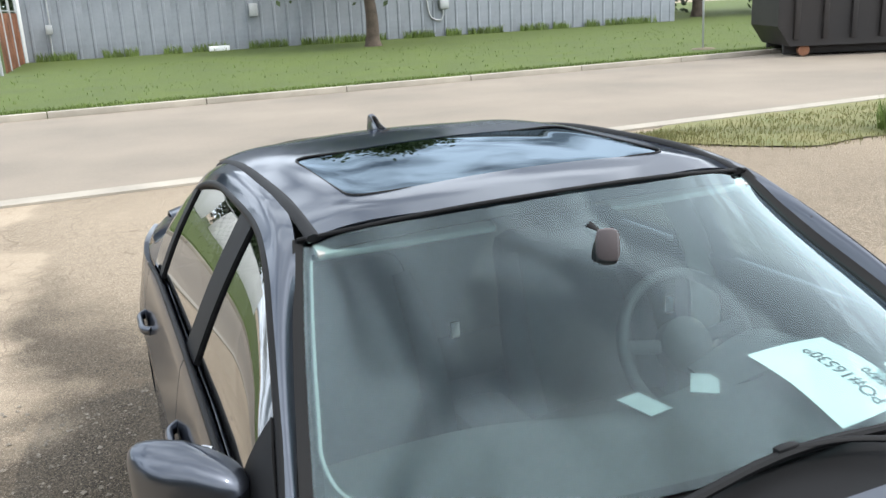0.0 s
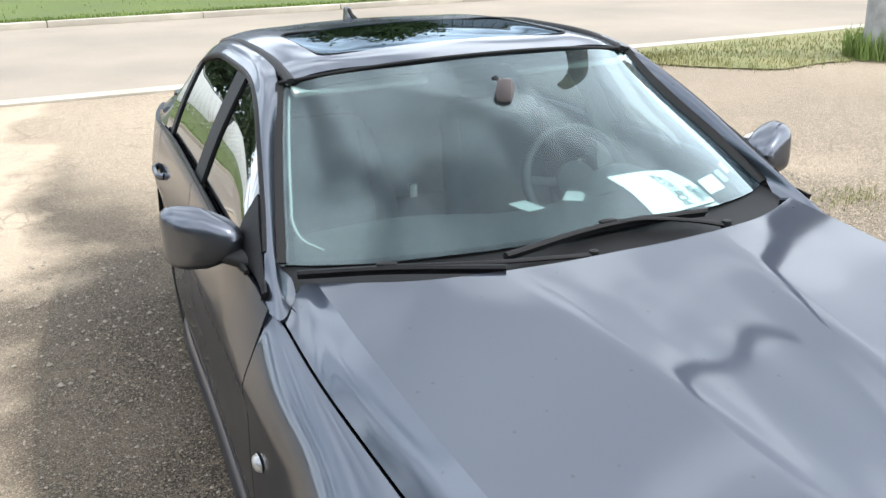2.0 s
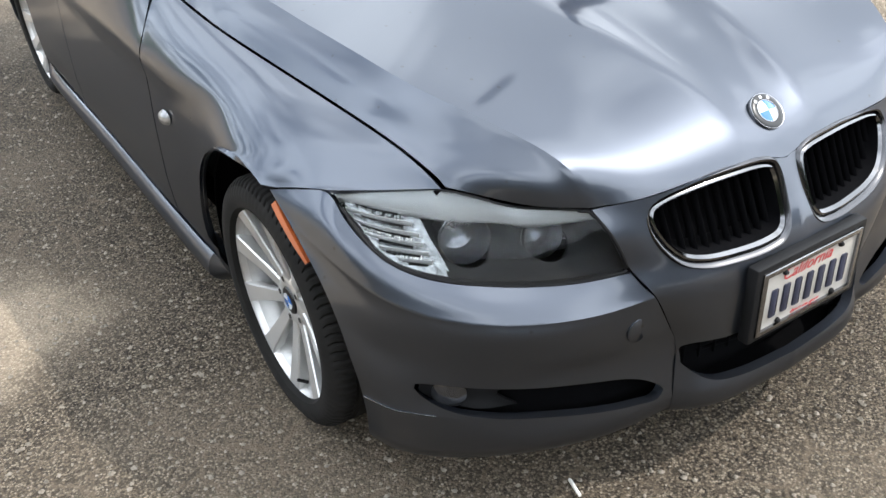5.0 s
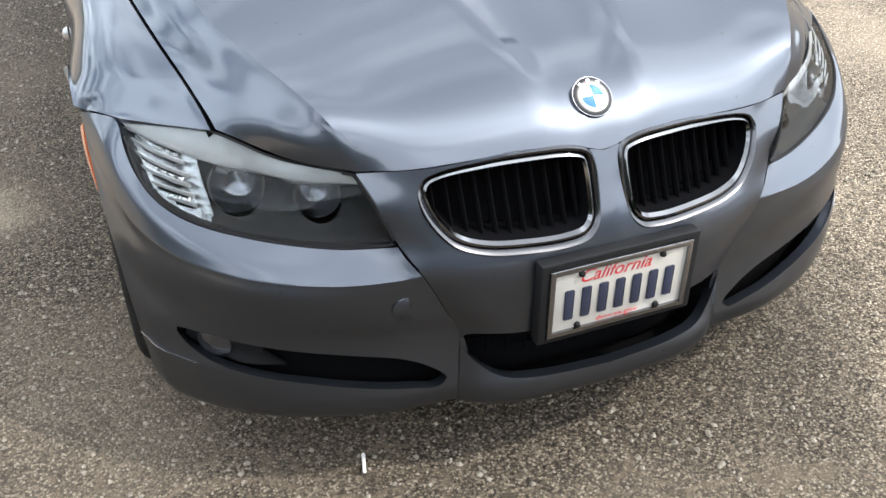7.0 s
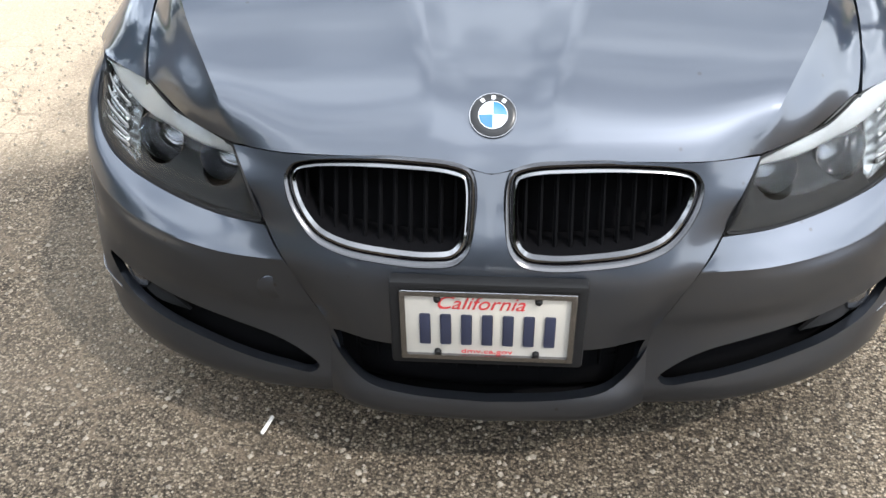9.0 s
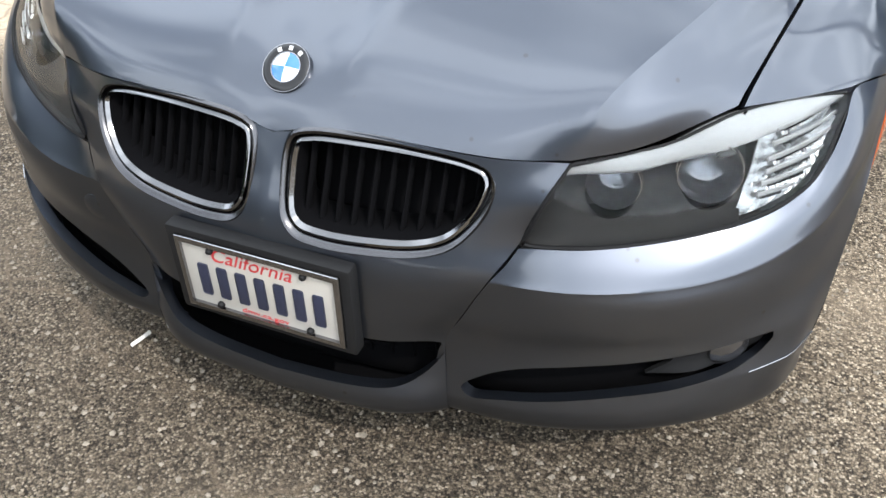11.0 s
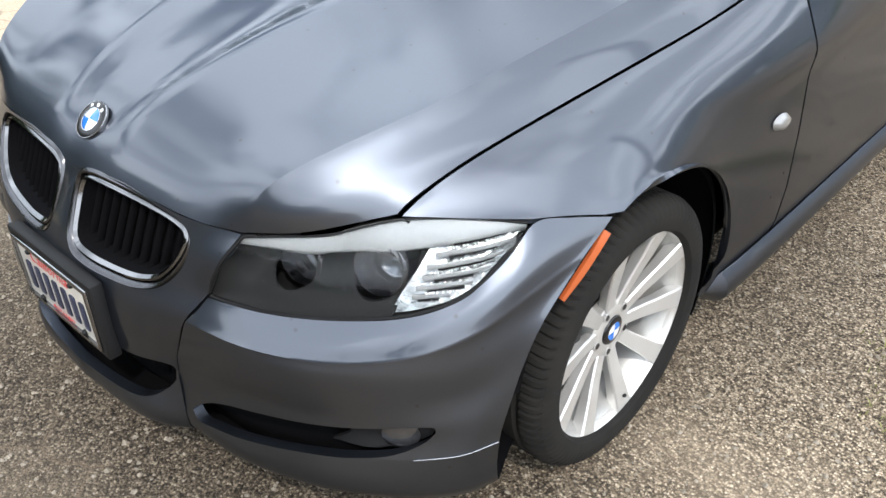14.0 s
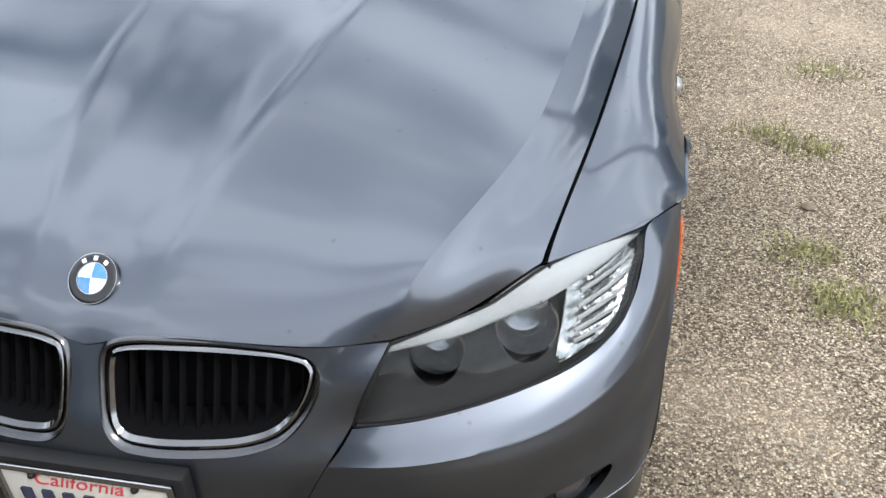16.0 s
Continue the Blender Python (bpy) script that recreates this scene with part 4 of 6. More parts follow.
def side_x(z, y):
    x = np.interp(-z, [-k for k in PROFILE_Z], PROFILE_X)
    if y > 3.5:
        x -= 0.14 * ((y - 3.5) / 1.05) ** 2.2
    if y < 1.9:
        x -= 0.062 * ((1.9 - y) / 0.44) ** 2 * max(0.0, (z - 0.75) / 0.25)
    return float(x)


def ease(a, b, x):
    t = np.clip((np.asarray(x, float) - a) / (b - a), 0, 1)
    return t * t * (3 - 2 * t)


# hood
c0 = [(0, 0.094, 0.700), (0, 0.118, 0.738), (0, 0.16, 0.774), (0, 0.25, 0.822), (0, 0.45, 0.884), (0, 0.75, 0.940), (0, 1.05, 0.978), (0, 1.272, 1.000)]
c1 = [(0.06, 0.100, 0.714), (0.06, 0.122, 0.744), (0.06, 0.165, 0.778), (0.068, 0.25, 0.823), (0.09, 0.45, 0.885), (0.115, 0.75, 0.941), (0.14, 1.05, 0.978), (0.155, 1.272, 1.000)]
c2 = [(0.13, 0.107, 0.721), (0.115, 0.128, 0.751), (0.110, 0.17, 0.786), (0.120, 0.25, 0.831), (0.160, 0.45, 0.8965), (0.21, 0.75, 0.9535), (0.26, 1.05, 0.989), (0.29, 1.274, 1.004)]
c3 = [(0.345, 0.126, 0.714), (0.338, 0.148, 0.748), (0.335, 0.19, 0.781), (0.345, 0.28, 0.826), (0.37, 0.46, 0.882), (0.41, 0.75, 0.936), (0.45, 1.07, 0.972), (0.485, 1.326, 0.997)]
c4 = [(0.462, 0.163, 0.712), (0.477, 0.182, 0.769), (0.508, 0.228, 0.810), (0.553, 0.31, 0.847), (0.619, 0.46, 0.887), (0.659, 0.70, 0.923), (0.687, 1.05, 0.957), (0.702, 1.449, 0.987)]
c5_edge = [(0.557, 0.226, 0.723), (0.564, 0.236, 0.767)]
c6 = [(0.667, 0.338, 0.752), (0.670, 0.350, 0.762), (0.682, 0.40, 0.784), (0.696, 0.47, 0.805), (0.720, 0.61, 0.831), (0.750, 0.85, 0.859), (0.780, 1.16, 0.890), (0.795, 1.43, 0.928)]
c5 = c5_edge + [tuple(0.48 * a + 0.52 * b + d for a, b, d in zip(p, q, (0, 0, 0.007))) for p, q in zip(c4[2:-1], c6[2:-1])] + [(0.728, 1.512, 0.960)]


def rowgroups(groups, nu, counts):
    """Lofts that meet in creases."""
    parts = [loft(g, nu, k) for g, k in zip(groups, counts)]
    return np.vstack([parts[0]] + [p[1:] for p in parts[1:]])


def mir(rows):
    return [[(-x, y, z) for x, y, z in r] for r in rows]


def fair(g, degree=8):
    """Lays a smooth low-order curve through each row of the grid, which keeps its ends."""
    u = np.linspace(-1, 1, g.shape[1])
    w = np.ones(g.shape[1])
    w[[0, 1, -2, -1]] = (40, 4, 4, 40)
    return np.stack([np.stack([np.polynomial.chebyshev.chebval(u, np.polynomial.chebyshev.chebfit(u, r[:, k], degree, w=w)) for k in range(3)], 1) for r in g])


hood_grid = rowgroups([mir([c6, c5, c4]), mir([c4, c3, c2]), mir([c2, c1]) + [c0] + [c1, c2], [c2, c3, c4], [c4, c5, c6]], 60, (14, 18, 18, 18, 14))
hood_grid = fair(hood_grid, 13)
hood = part("hood", shell(hood_grid, 0.012, 30, (0, -0.2, 1)), PAINT, car)
hood_n = normals(hood_grid)
hood_n *= np.sign(hood_n[..., 2].mean())
# dark sheet 3 cm below the hood, for the shade seen in its gaps
part("hood_backing", shell((hood_grid - hood_n * 0.03)[2:-2, 3:], 0.006, 40, (0, 0, 1)), DARK, car)


# dark bar below the hood-to-wing gap; its colour stands for the gap's shade
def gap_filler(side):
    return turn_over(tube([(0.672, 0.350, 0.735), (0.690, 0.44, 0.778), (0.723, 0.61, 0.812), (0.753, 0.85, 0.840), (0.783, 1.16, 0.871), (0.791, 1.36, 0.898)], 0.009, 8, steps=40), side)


both_mesh("gap_shade", gap_filler, DARK)

# front wing
HUB_Y, HUB_Z, REAR_Y, ARCH = 0.785, 0.317, 3.545, 0.372
gap = crv([(0.676, 0.341, 0.750), (0.687, 0.40, 0.781), (0.702, 0.47, 0.802), (0.726, 0.61, 0.828), (0.756, 0.85, 0.856), (0.786, 1.16, 0.887), (0.801, 1.43, 0.924), (0.806, 1.465, 0.932)], 64)
gap = fair(gap[None], 7)[0]
seam = crv([(0.824, 0.508, 0.727), (0.858, 0.575, 0.716), (0.893, 0.652, 0.696)], 10)
arc = np.array([(0.893 + 0.012 * math.sin(max(0, math.radians(a))) - 0.012 * max(0, -a / 20), HUB_Y + ARCH * math.cos(math.radians(a)), 0.345 + ARCH * math.sin(math.radians(a))) for a in np.linspace(108, -20, 40)])
skirt = crv([(0.878, 1.14, 0.216), (0.874, 1.30, 0.220), (0.872, 1.452, 0.226)], 15)[1:]
foot = np.vstack([seam[:-1], arc, skirt])
foot = foot[np.linspace(0, len(foot) - 1, 64).round().astype(int)]
rows = []
for v in np.linspace(0, 1, 30):
    s = np.linspace(0, 1, 64)
    drop = np.clip((gap[:, 2] - foot[:, 2] - 0.03) / 0.12, 0.08, 1)
    ex = 1 - (1 - v) ** (1 + 1.1 * drop)
    ez = v ** (1 + 0.45 * drop)
    ey = v
    r = np.stack([gap[:, 0] + (foot[:, 0] - gap[:, 0]) * ex, gap[:, 1] + (foot[:, 1] - gap[:, 1]) * ey, gap[:, 2] + (foot[:, 2] - gap[:, 2]) * ez], 1)
    deep = np.clip((gap[:, 2] - foot[:, 2] - 0.1) / 0.3, 0, 1)
    r[:, 0] += 0.022 * np.sin(math.pi * min(1, v * 1.0)) * (1 - s * 0.3) * np.clip((s - 0.04) * 8, 0, 1) * (0.4 + 0.6 * deep)
    k = ease(0.45, 0.9, s) * ease(0.0, 0.25, v)
    r[:, 0] += (np.array([side_x(z, max(y, 1.46)) for z, y in zip(r[:, 2], r[:, 1])]) - r[:, 0]) * k
    rows.append(r)
wing_grid = np.array(rows)
kernel = np.exp(-0.5 * (np.arange(-22, 23) / 9.0) ** 2)
kernel /= kernel.sum()
for j in range(1, 29):
    pad = np.vstack([2 * wing_grid[j, :1] - wing_grid[j, 22:0:-1], wing_grid[j], 2 * wing_grid[j, -1:] - wing_grid[j, -2:-24:-1]])
    soft = np.stack([np.convolve(pad[:, q], kernel, "valid") for q in range(3)], 1)
    wing_grid[j] += (soft - wing_grid[j]) * math.sin(math.pi * j / 29) ** 0.6
wing_grid[..., 1] = np.minimum(wing_grid[..., 1], 1.452 + 0.012 * (wing_grid[..., 2] > 0.9))
both("front_wing", wing_grid, 0.010, PAINT, (1, 0, 0.5))


def arch_liner(y, z0):
    def make(side):
        me = lathe([(0.362, 0.872), (ARCH + 0.008, 0.868), (ARCH + 0.012, 0.80), (ARCH + 0.012, 0.56), (0.0, 0.55)], "x", 44, arc=math.radians(198), smooth=60)
        me.transform(Matrix.Translation((0, y, z0)) @ Matrix.Rotation(radians(-28), 4, "X"))
        me.flip_normals()
        return turn_over(me, side)
    return make


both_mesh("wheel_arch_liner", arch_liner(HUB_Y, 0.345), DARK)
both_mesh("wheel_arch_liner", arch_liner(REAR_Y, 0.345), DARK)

# nose and bumper
n_rows = [
    [(0, 0.094, 0.698), (0.13, 0.105, 0.720), (0.345, 0.125, 0.712), (0.461, 0.162, 0.708)],
    [(0, 0.062, 0.640), (0.20, 0.078, 0.645), (0.345, 0.103, 0.650), (0.434, 0.124, 0.655)],
    [(0, 0.030, 0.580), (0.20, 0.044, 0.580), (0.33, 0.074, 0.583), (0.408, 0.106, 0.585)],
    [(0, 0.013, 0.525), (0.20, 0.024, 0.525), (0.30, 0.044, 0.527), (0.374, 0.070, 0.530)],
    [(0, 0.008, 0.450), (0.20, 0.019, 0.452), (0.28, 0.038, 0.455), (0.338, 0.064, 0.458)],
    [(0, 0.010, 0.374), (0.20, 0.022, 0.374), (0.25, 0.038, 0.374), (0.302, 0.066, 0.374)],
    [(0, 0.006, 0.300), (0.20, 0.020, 0.300), (0.26, 0.038, 0.300), (0.302, 0.062, 0.300)],
    [(0, -0.010, 0.250), (0.20, 0.005, 0.250), (0.26, 0.024, 0.248), (0.305, 0.058, 0.240)],
    [(0, -0.006, 0.212), (0.20, 0.009, 0.212), (0.26, 0.030, 0.210), (0.305, 0.064, 0.205)],
    [(0, 0.030, 0.180), (0.20, 0.045, 0.180), (0.26, 0.070, 0.180), (0.305, 0.100, 0.180)],
]
half_nose = loft(n_rows, 40, 60)
nose_grid = np.concatenate([mirrored(half_nose)[:, ::-1], half_nose[:, 1:]], axis=1)

s_rows = [
    [(0.408, 0.104, 0.576), (0.50, 0.142, 0.570), (0.58, 0.182, 0.574), (0.65, 0.222, 0.582), (0.712, 0.263, 0.592), (0.764, 0.310, 0.607), (0.798, 0.358, 0.628), (0.818, 0.405, 0.658), (0.827, 0.455, 0.689), (0.830, 0.508, 0.722), (0.860, 0.578, 0.711), (0.893, 0.652, 0.691)],
    [(0.395, 0.088, 0.553), (0.50, 0.121, 0.548), (0.60, 0.165, 0.552), (0.685, 0.213, 0.562), (0.752, 0.268, 0.578), (0.805, 0.335, 0.605), (0.840, 0.407, 0.641), (0.858, 0.480, 0.676), (0.893, 0.635, 0.681)],
    [(0.372, 0.068, 0.523), (0.50, 0.096, 0.520), (0.61, 0.141, 0.523), (0.705, 0.199, 0.532), (0.782, 0.271, 0.548), (0.836, 0.353, 0.576), (0.868, 0.447, 0.614), (0.893, 0.575, 0.650)],
    [(0.357, 0.067, 0.494), (0.50, 0.093, 0.492), (0.62, 0.138, 0.494), (0.715, 0.198, 0.500), (0.790, 0.272, 0.508), (0.846, 0.360, 0.525), (0.889, 0.470, 0.565)],
    [(0.326, 0.065, 0.430), (0.48, 0.090, 0.432), (0.61, 0.136, 0.434), (0.712, 0.196, 0.436), (0.790, 0.268, 0.438), (0.848, 0.350, 0.445), (0.882, 0.418, 0.475)],
    [(0.303, 0.067, 0.386), (0.45, 0.090, 0.388), (0.60, 0.136, 0.390), (0.71, 0.195, 0.392), (0.790, 0.260, 0.394), (0.848, 0.332, 0.396), (0.878, 0.392, 0.404)],
    [(0.285, 0.066, 0.332), (0.302, 0.068, 0.332), (0.45, 0.087, 0.334), (0.60, 0.133, 0.338), (0.70, 0.187, 0.342), (0.785, 0.251, 0.347), (0.845, 0.318, 0.352), (0.874, 0.378, 0.356)],
    [(0.285, 0.060, 0.268), (0.303, 0.062, 0.268), (0.45, 0.077, 0.280), (0.60, 0.126, 0.298), (0.70, 0.179, 0.307), (0.785, 0.242, 0.314), (0.843, 0.308, 0.318), (0.871, 0.374, 0.320)],
    [(0.285, 0.056, 0.238), (0.305, 0.059, 0.238), (0.45, 0.072, 0.240), (0.60, 0.120, 0.245), (0.70, 0.174, 0.250), (0.785, 0.241, 0.253), (0.841, 0.311, 0.255), (0.866, 0.376, 0.255)],
    [(0.285, 0.0625, 0.206), (0.305, 0.066, 0.206), (0.45, 0.080, 0.206), (0.60, 0.127, 0.209), (0.70, 0.181, 0.212), (0.785, 0.248, 0.214), (0.841, 0.317, 0.215), (0.865, 0.380, 0.215)],
    [(0.285, 0.094, 0.180), (0.305, 0.097, 0.180), (0.45, 0.110, 0.180), (0.60, 0.155, 0.180), (0.70, 0.209, 0.180), (0.780, 0.272, 0.180), (0.832, 0.338, 0.180), (0.852, 0.398, 0.180)],
]
side_grid = rowgroups([s_rows[:3], s_rows[2:8], s_rows[7:]], 70, (16, 50, 16))

kid = crv([(0.024, 0.688), (0.034, 0.707), (0.065, 0.718), (0.15, 0.7225), (0.25, 0.7195), (0.322, 0.711), (0.354, 0.699), (0.368, 0.676), (0.364, 0.643), (0.346, 0.607), (0.313, 0.574), (0.262, 0.556), (0.18, 0.548), (0.10, 0.547), (0.055, 0.555), (0.030, 0.580), (0.022, 0.635)], 72, True)


def kid_y(x, z):
    return 0.034 + 0.48 * (z - 0.565) + 0.30 * x * x


def inset(outline, d):
    """The outline moved inwards by d."""
    t = np.roll(outline, -1, 0) - np.roll(outline, 1, 0)
    t /= np.linalg.norm(t, axis=1, keepdims=True)
    nrm = np.stack([-t[:, 1], t[:, 0]], 1)
    c = outline.mean(0)
    if ((c - outline) * nrm).sum() < 0:
        nrm = -nrm
    return outline + nrm * d


intake = crv([(-0.292, 0.372), (-0.15, 0.377), (0.0, 0.378), (0.15, 0.377), (0.292, 0.372), (0.300, 0.352), (0.280, 0.315), (0.235, 0.280), (0.15, 0.266), (0, 0.262), (-0.15, 0.266), (-0.235, 0.280), (-0.280, 0.315), (-0.300, 0.352)], 80, True)
fog_hole = crv([(0.328, 0.272), (0.365, 0.308), (0.420, 0.335), (0.50, 0.352), (0.60, 0.367), (0.70, 0.380), (0.775, 0.390), (0.806, 0.386), (0.795, 0.357), (0.755, 0.326), (0.69, 0.308), (0.60, 0.296), (0.50, 0.280), (0.40, 0.264), (0.345, 0.256)], 80, True)


def flip_outline(o, side):
    return o if side > 0 else np.stack([-o[:, 0], o[:, 1]], 1)[::-1]


nose = cut(shell(nose_grid, 0.022, 32, (0, -1, 0)), [prism(flip_outline(inset(kid, 0.006), s), -0.3, 0.4) for s in (1, -1)] + [prism(intake, -0.3, 0.4)], 32)
cheeks = [cut(shell(side_grid if s > 0 else mirrored(side_grid), 0.022, 32, (0.3 * s, -1, 0)), [prism(flip_outline(fog_hole, s), -0.3, 0.6)], 32) for s in (1, -1)]
part("front_bumper", joined([nose] + cheeks, 32), PAINT, car)
# near-black sheets behind the openings, for the shade of the hollow nose
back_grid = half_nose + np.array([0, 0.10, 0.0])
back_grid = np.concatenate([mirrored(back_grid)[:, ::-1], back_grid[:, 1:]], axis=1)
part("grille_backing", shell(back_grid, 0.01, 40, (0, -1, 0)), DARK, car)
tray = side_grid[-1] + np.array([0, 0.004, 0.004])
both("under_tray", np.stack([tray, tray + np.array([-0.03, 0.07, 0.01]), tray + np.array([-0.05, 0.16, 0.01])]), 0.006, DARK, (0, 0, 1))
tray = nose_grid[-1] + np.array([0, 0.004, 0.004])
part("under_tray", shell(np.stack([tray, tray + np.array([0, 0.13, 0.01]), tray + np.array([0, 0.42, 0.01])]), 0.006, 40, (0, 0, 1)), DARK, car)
both("bumper_backing", side_grid[:, :62] + np.array([-0.03, 0.06, 0.0]), 0.01, DARK, (0.3, -1, 0))

# kidney grilles
for side in (1, -1):
    o = flip_outline(kid, side)
    steps = ((0.000, 0.008), (0.001, -0.006), (0.005, -0.011), (0.010, -0.008), (0.0125, 0.001), (0.0135, 0.001), (0.0155, -0.005), (0.020, -0.007), (0.0245, 0.000))
    v, f, n = [], [], len(o)
    for d, dy in steps:
        q = inset(o, d)
        v += [(x, kid_y(x, z) + dy, z) for x, z in q]
    for k in range(len(steps) - 1):
        for i in range(n):
            f.append((k * n + i, k * n + (i + 1) % n, (k + 1) * n + (i + 1) % n, (k + 1) * n + i))
    me = mesh_of(v, f[:5 * n], 50)
    lip = mesh_of(v[5 * n:], [tuple(q - 5 * n for q in k) for k in f[5 * n:]], 50)
    if side < 0:
        me.flip_normals()
        lip.flip_normals()
    grille = part("kidney_grille", me, FRAME, car, "chrome-framed kidney-shaped grille")
    part("chrome_lip", lip, LIP, grille, "bright chrome inner lip")
    v = []
    for d, dy in ((0.0235, 0.000), (0.025, 0.035), (0.024, 0.075)):
        v += [(x, kid_y(x, z) + dy, z) for x, z in inset(o, d)]
    f = [(k * n + i, k * n + (i + 1) % n, (k + 1) * n + (i + 1) % n, (k + 1) * n + i) for k in range(2) for i in range(n)]
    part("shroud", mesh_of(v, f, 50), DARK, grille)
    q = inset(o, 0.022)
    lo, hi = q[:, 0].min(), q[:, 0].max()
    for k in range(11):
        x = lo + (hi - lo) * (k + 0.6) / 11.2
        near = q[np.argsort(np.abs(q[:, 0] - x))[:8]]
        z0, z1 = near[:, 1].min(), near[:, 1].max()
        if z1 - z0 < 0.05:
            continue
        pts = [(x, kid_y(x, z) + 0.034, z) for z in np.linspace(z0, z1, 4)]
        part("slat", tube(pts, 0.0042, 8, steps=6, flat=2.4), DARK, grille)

# emblem on the hood: plain rings and quarters
def emblem(at, tilt, r, parent, name="emblem", axis=None):
    m = pose(*at, *tilt)
    e = part(name, lathe([(0.0, -0.003), (r, -0.003), (r, 0.002), (r * 0.985, 0.0038), (r * 0.955, 0.0036), (0.0, 0.003)], "z", 40), SATIN, parent)
    e.data.transform(m)
    if parent is hood:
        owner = e
    else:
        owner = parent
    made = [(lathe([(r * 0.60, 0.0037), (r * 0.955, 0.0037), (r * 0.94, 0.0042), (r * 0.76, 0.0052), (r * 0.60, 0.0048)], "z", 40), ENAMEL_BLACK, "ring")]
    made.append((lathe([(r * 0.585, 0.0036), (r * 0.615, 0.0036), (r * 0.615, 0.0050), (r * 0.585, 0.0050)], "z", 40), CHROME, "inner_ring"))
    for k in range(4):
        me = lathe([(0.0, 0.0042 + 0.09 * r), (r * 0.2, 0.0042 + 0.079 * r), (r * 0.4, 0.0042 + 0.048 * r), (r * 0.585, 0.0042)], "z", 12, arc=math.pi / 2)
        me.transform(Matrix.Rotation(math.pi / 2 * k, 4, "Z"))
        made.append((me, WHITE if k % 2 else BLUE, "quarter"))
    for k in (-1, 0, 1):
        me = box(0, 0, 0, r * 0.16, r * 0.17, 0.0012)
        me.transform(Matrix.Rotation(-0.62 * k, 4, "Z") @ Matrix.Translation((0, r * 0.765, 0.0052)))
        made.append((me, WHITE, "bar"))
    for me, mt, nm in made:
        me.transform(m)
        part(nm, me, mt, owner)
    return e


emblem((0, 0.158, 0.7765), (42, 0, 0), 0.041, hood)

# number plate
plate = part("plate_holder", cut(box(0, 0.006, 0.449, 0.345, 0.030, 0.185, 0.006), [box(0, -0.03, 0.449, 0.31, 0.06, 0.158)]), BLACK, car, "black plastic number plate holder")


def plate_pose(x, z, y=-0.012):
    return pose(x, y, z, 90, 0, 0)


rim = box(0, -0.005, 0.449, 0.305, 0.006, 0.152, 0.0025)
part("number_plate", rim, PLATE_WHITE, plate, "white number plate with red script")
part("plate_frame", cut(box(0, -0.010, 0.449, 0.309, 0.008, 0.156, 0.003), [box(0, -0.02, 0.4492, 0.288, 0.06, 0.134)]), SATIN, plate)
for k in range(7):
    x = -0.110 + 0.0367 * k
    part("bar", box(x, -0.0095, 0.440, 0.0195, 0.003, 0.068, 0.003), INK, plate)
lettering("California", 0.040, plate_pose(-0.01, 0.4985, -0.0088) @ Matrix(((1, 0.35, 0, 0), (0, 1, 0, 0), (0, 0, 1, 0), (0, 0, 0, 1))), RED_INK, plate)
lettering("dmv.ca.gov", 0.014, plate_pose(0, 0.3895, -0.0088), RED_INK, plate, squash=1.5)
for x, z in ((-0.088, 0.508), (0.088, 0.508), (-0.088, 0.388), (0.088, 0.388)):
    part("bolt", lathe([(0.0, -0.016), (0.004, -0.016), (0.0065, -0.012), (0.0065, -0.007)], "y", 12, (x, 0, z)), BLACK, plate)

# tow-hook lid and small nose details
part("tow_cover", lathe([(0.0, -0.001), (0.026, -0.001), (0.0272, 0.0), (0.0272, 0.003)], "y", 32, (-0.405, 0.0750, 0.455)), PAINT, car)

# intake and fog details
mesh_bars = []
for z in np.linspace(0.276, 0.364, 5):
    mesh_bars.append(tube([(-0.29, 0.135, z), (0, 0.085, z), (0.29, 0.135, z)], 0.004, 6))
for x in np.linspace(-0.26, 0.26, 14):
    mesh_bars.append(tube([(x, 0.088 + 0.5 * x * x, 0.262), (x, 0.088 + 0.5 * x * x, 0.32), (x, 0.088 + 0.5 * x * x, 0.378)], 0.003, 6))
part("intake_grille", joined(mesh_bars), DARK, car)


def fog_lamp(side):
    me = lathe([(0.0, -0.012), (0.020, -0.010), (0.036, -0.002), (0.040, 0.010), (0.040, 0.03)], "y", 28)
    me.transform(pose(0.742, 0.248, 0.350, 0, 0, 38))
    return turn_over(me, side)


def fog_plate(side):
    g = loft([[(0.64, 0.185, 0.372), (0.70, 0.212, 0.380), (0.78, 0.275, 0.388)], [(0.66, 0.200, 0.340), (0.72, 0.235, 0.345), (0.79, 0.285, 0.360)], [(0.62, 0.185, 0.302), (0.70, 0.215, 0.310), (0.77, 0.275, 0.335)]], 14, 10)
    return turn_over(shell(g, 0.008, 40, (0.3, -1, 0)), side)


both_mesh("fog_bezel", fog_plate, BLACK)
both_mesh("fog_lamp", fog_lamp, FOG_GLASS, "clear round fog lamp")


def lip_seam(side):
    p = np.array([(0.782, 0.2385, 0.316), (0.806, 0.2625, 0.3175), (0.843, 0.305, 0.3205), (0.872, 0.371, 0.3235)])
    return turn_over(tube(p, 0.0013, 6), side)


both_mesh("lip_trim", lip_seam, SATIN)

# headlamps
top = [(0.462, 0.166, 0.703), (0.555, 0.240, 0.709), (0.597, 0.262, 0.722), (0.632, 0.294, 0.735), (0.674, 0.346, 0.742), (0.752, 0.432, 0.736), (0.818, 0.502, 0.722)]
mid1 = [(0.440, 0.128, 0.660), (0.530, 0.185, 0.664), (0.600, 0.232, 0.672), (0.662, 0.285, 0.684), (0.722, 0.348, 0.694), (0.782, 0.425, 0.706), (0.821, 0.497, 0.719)]
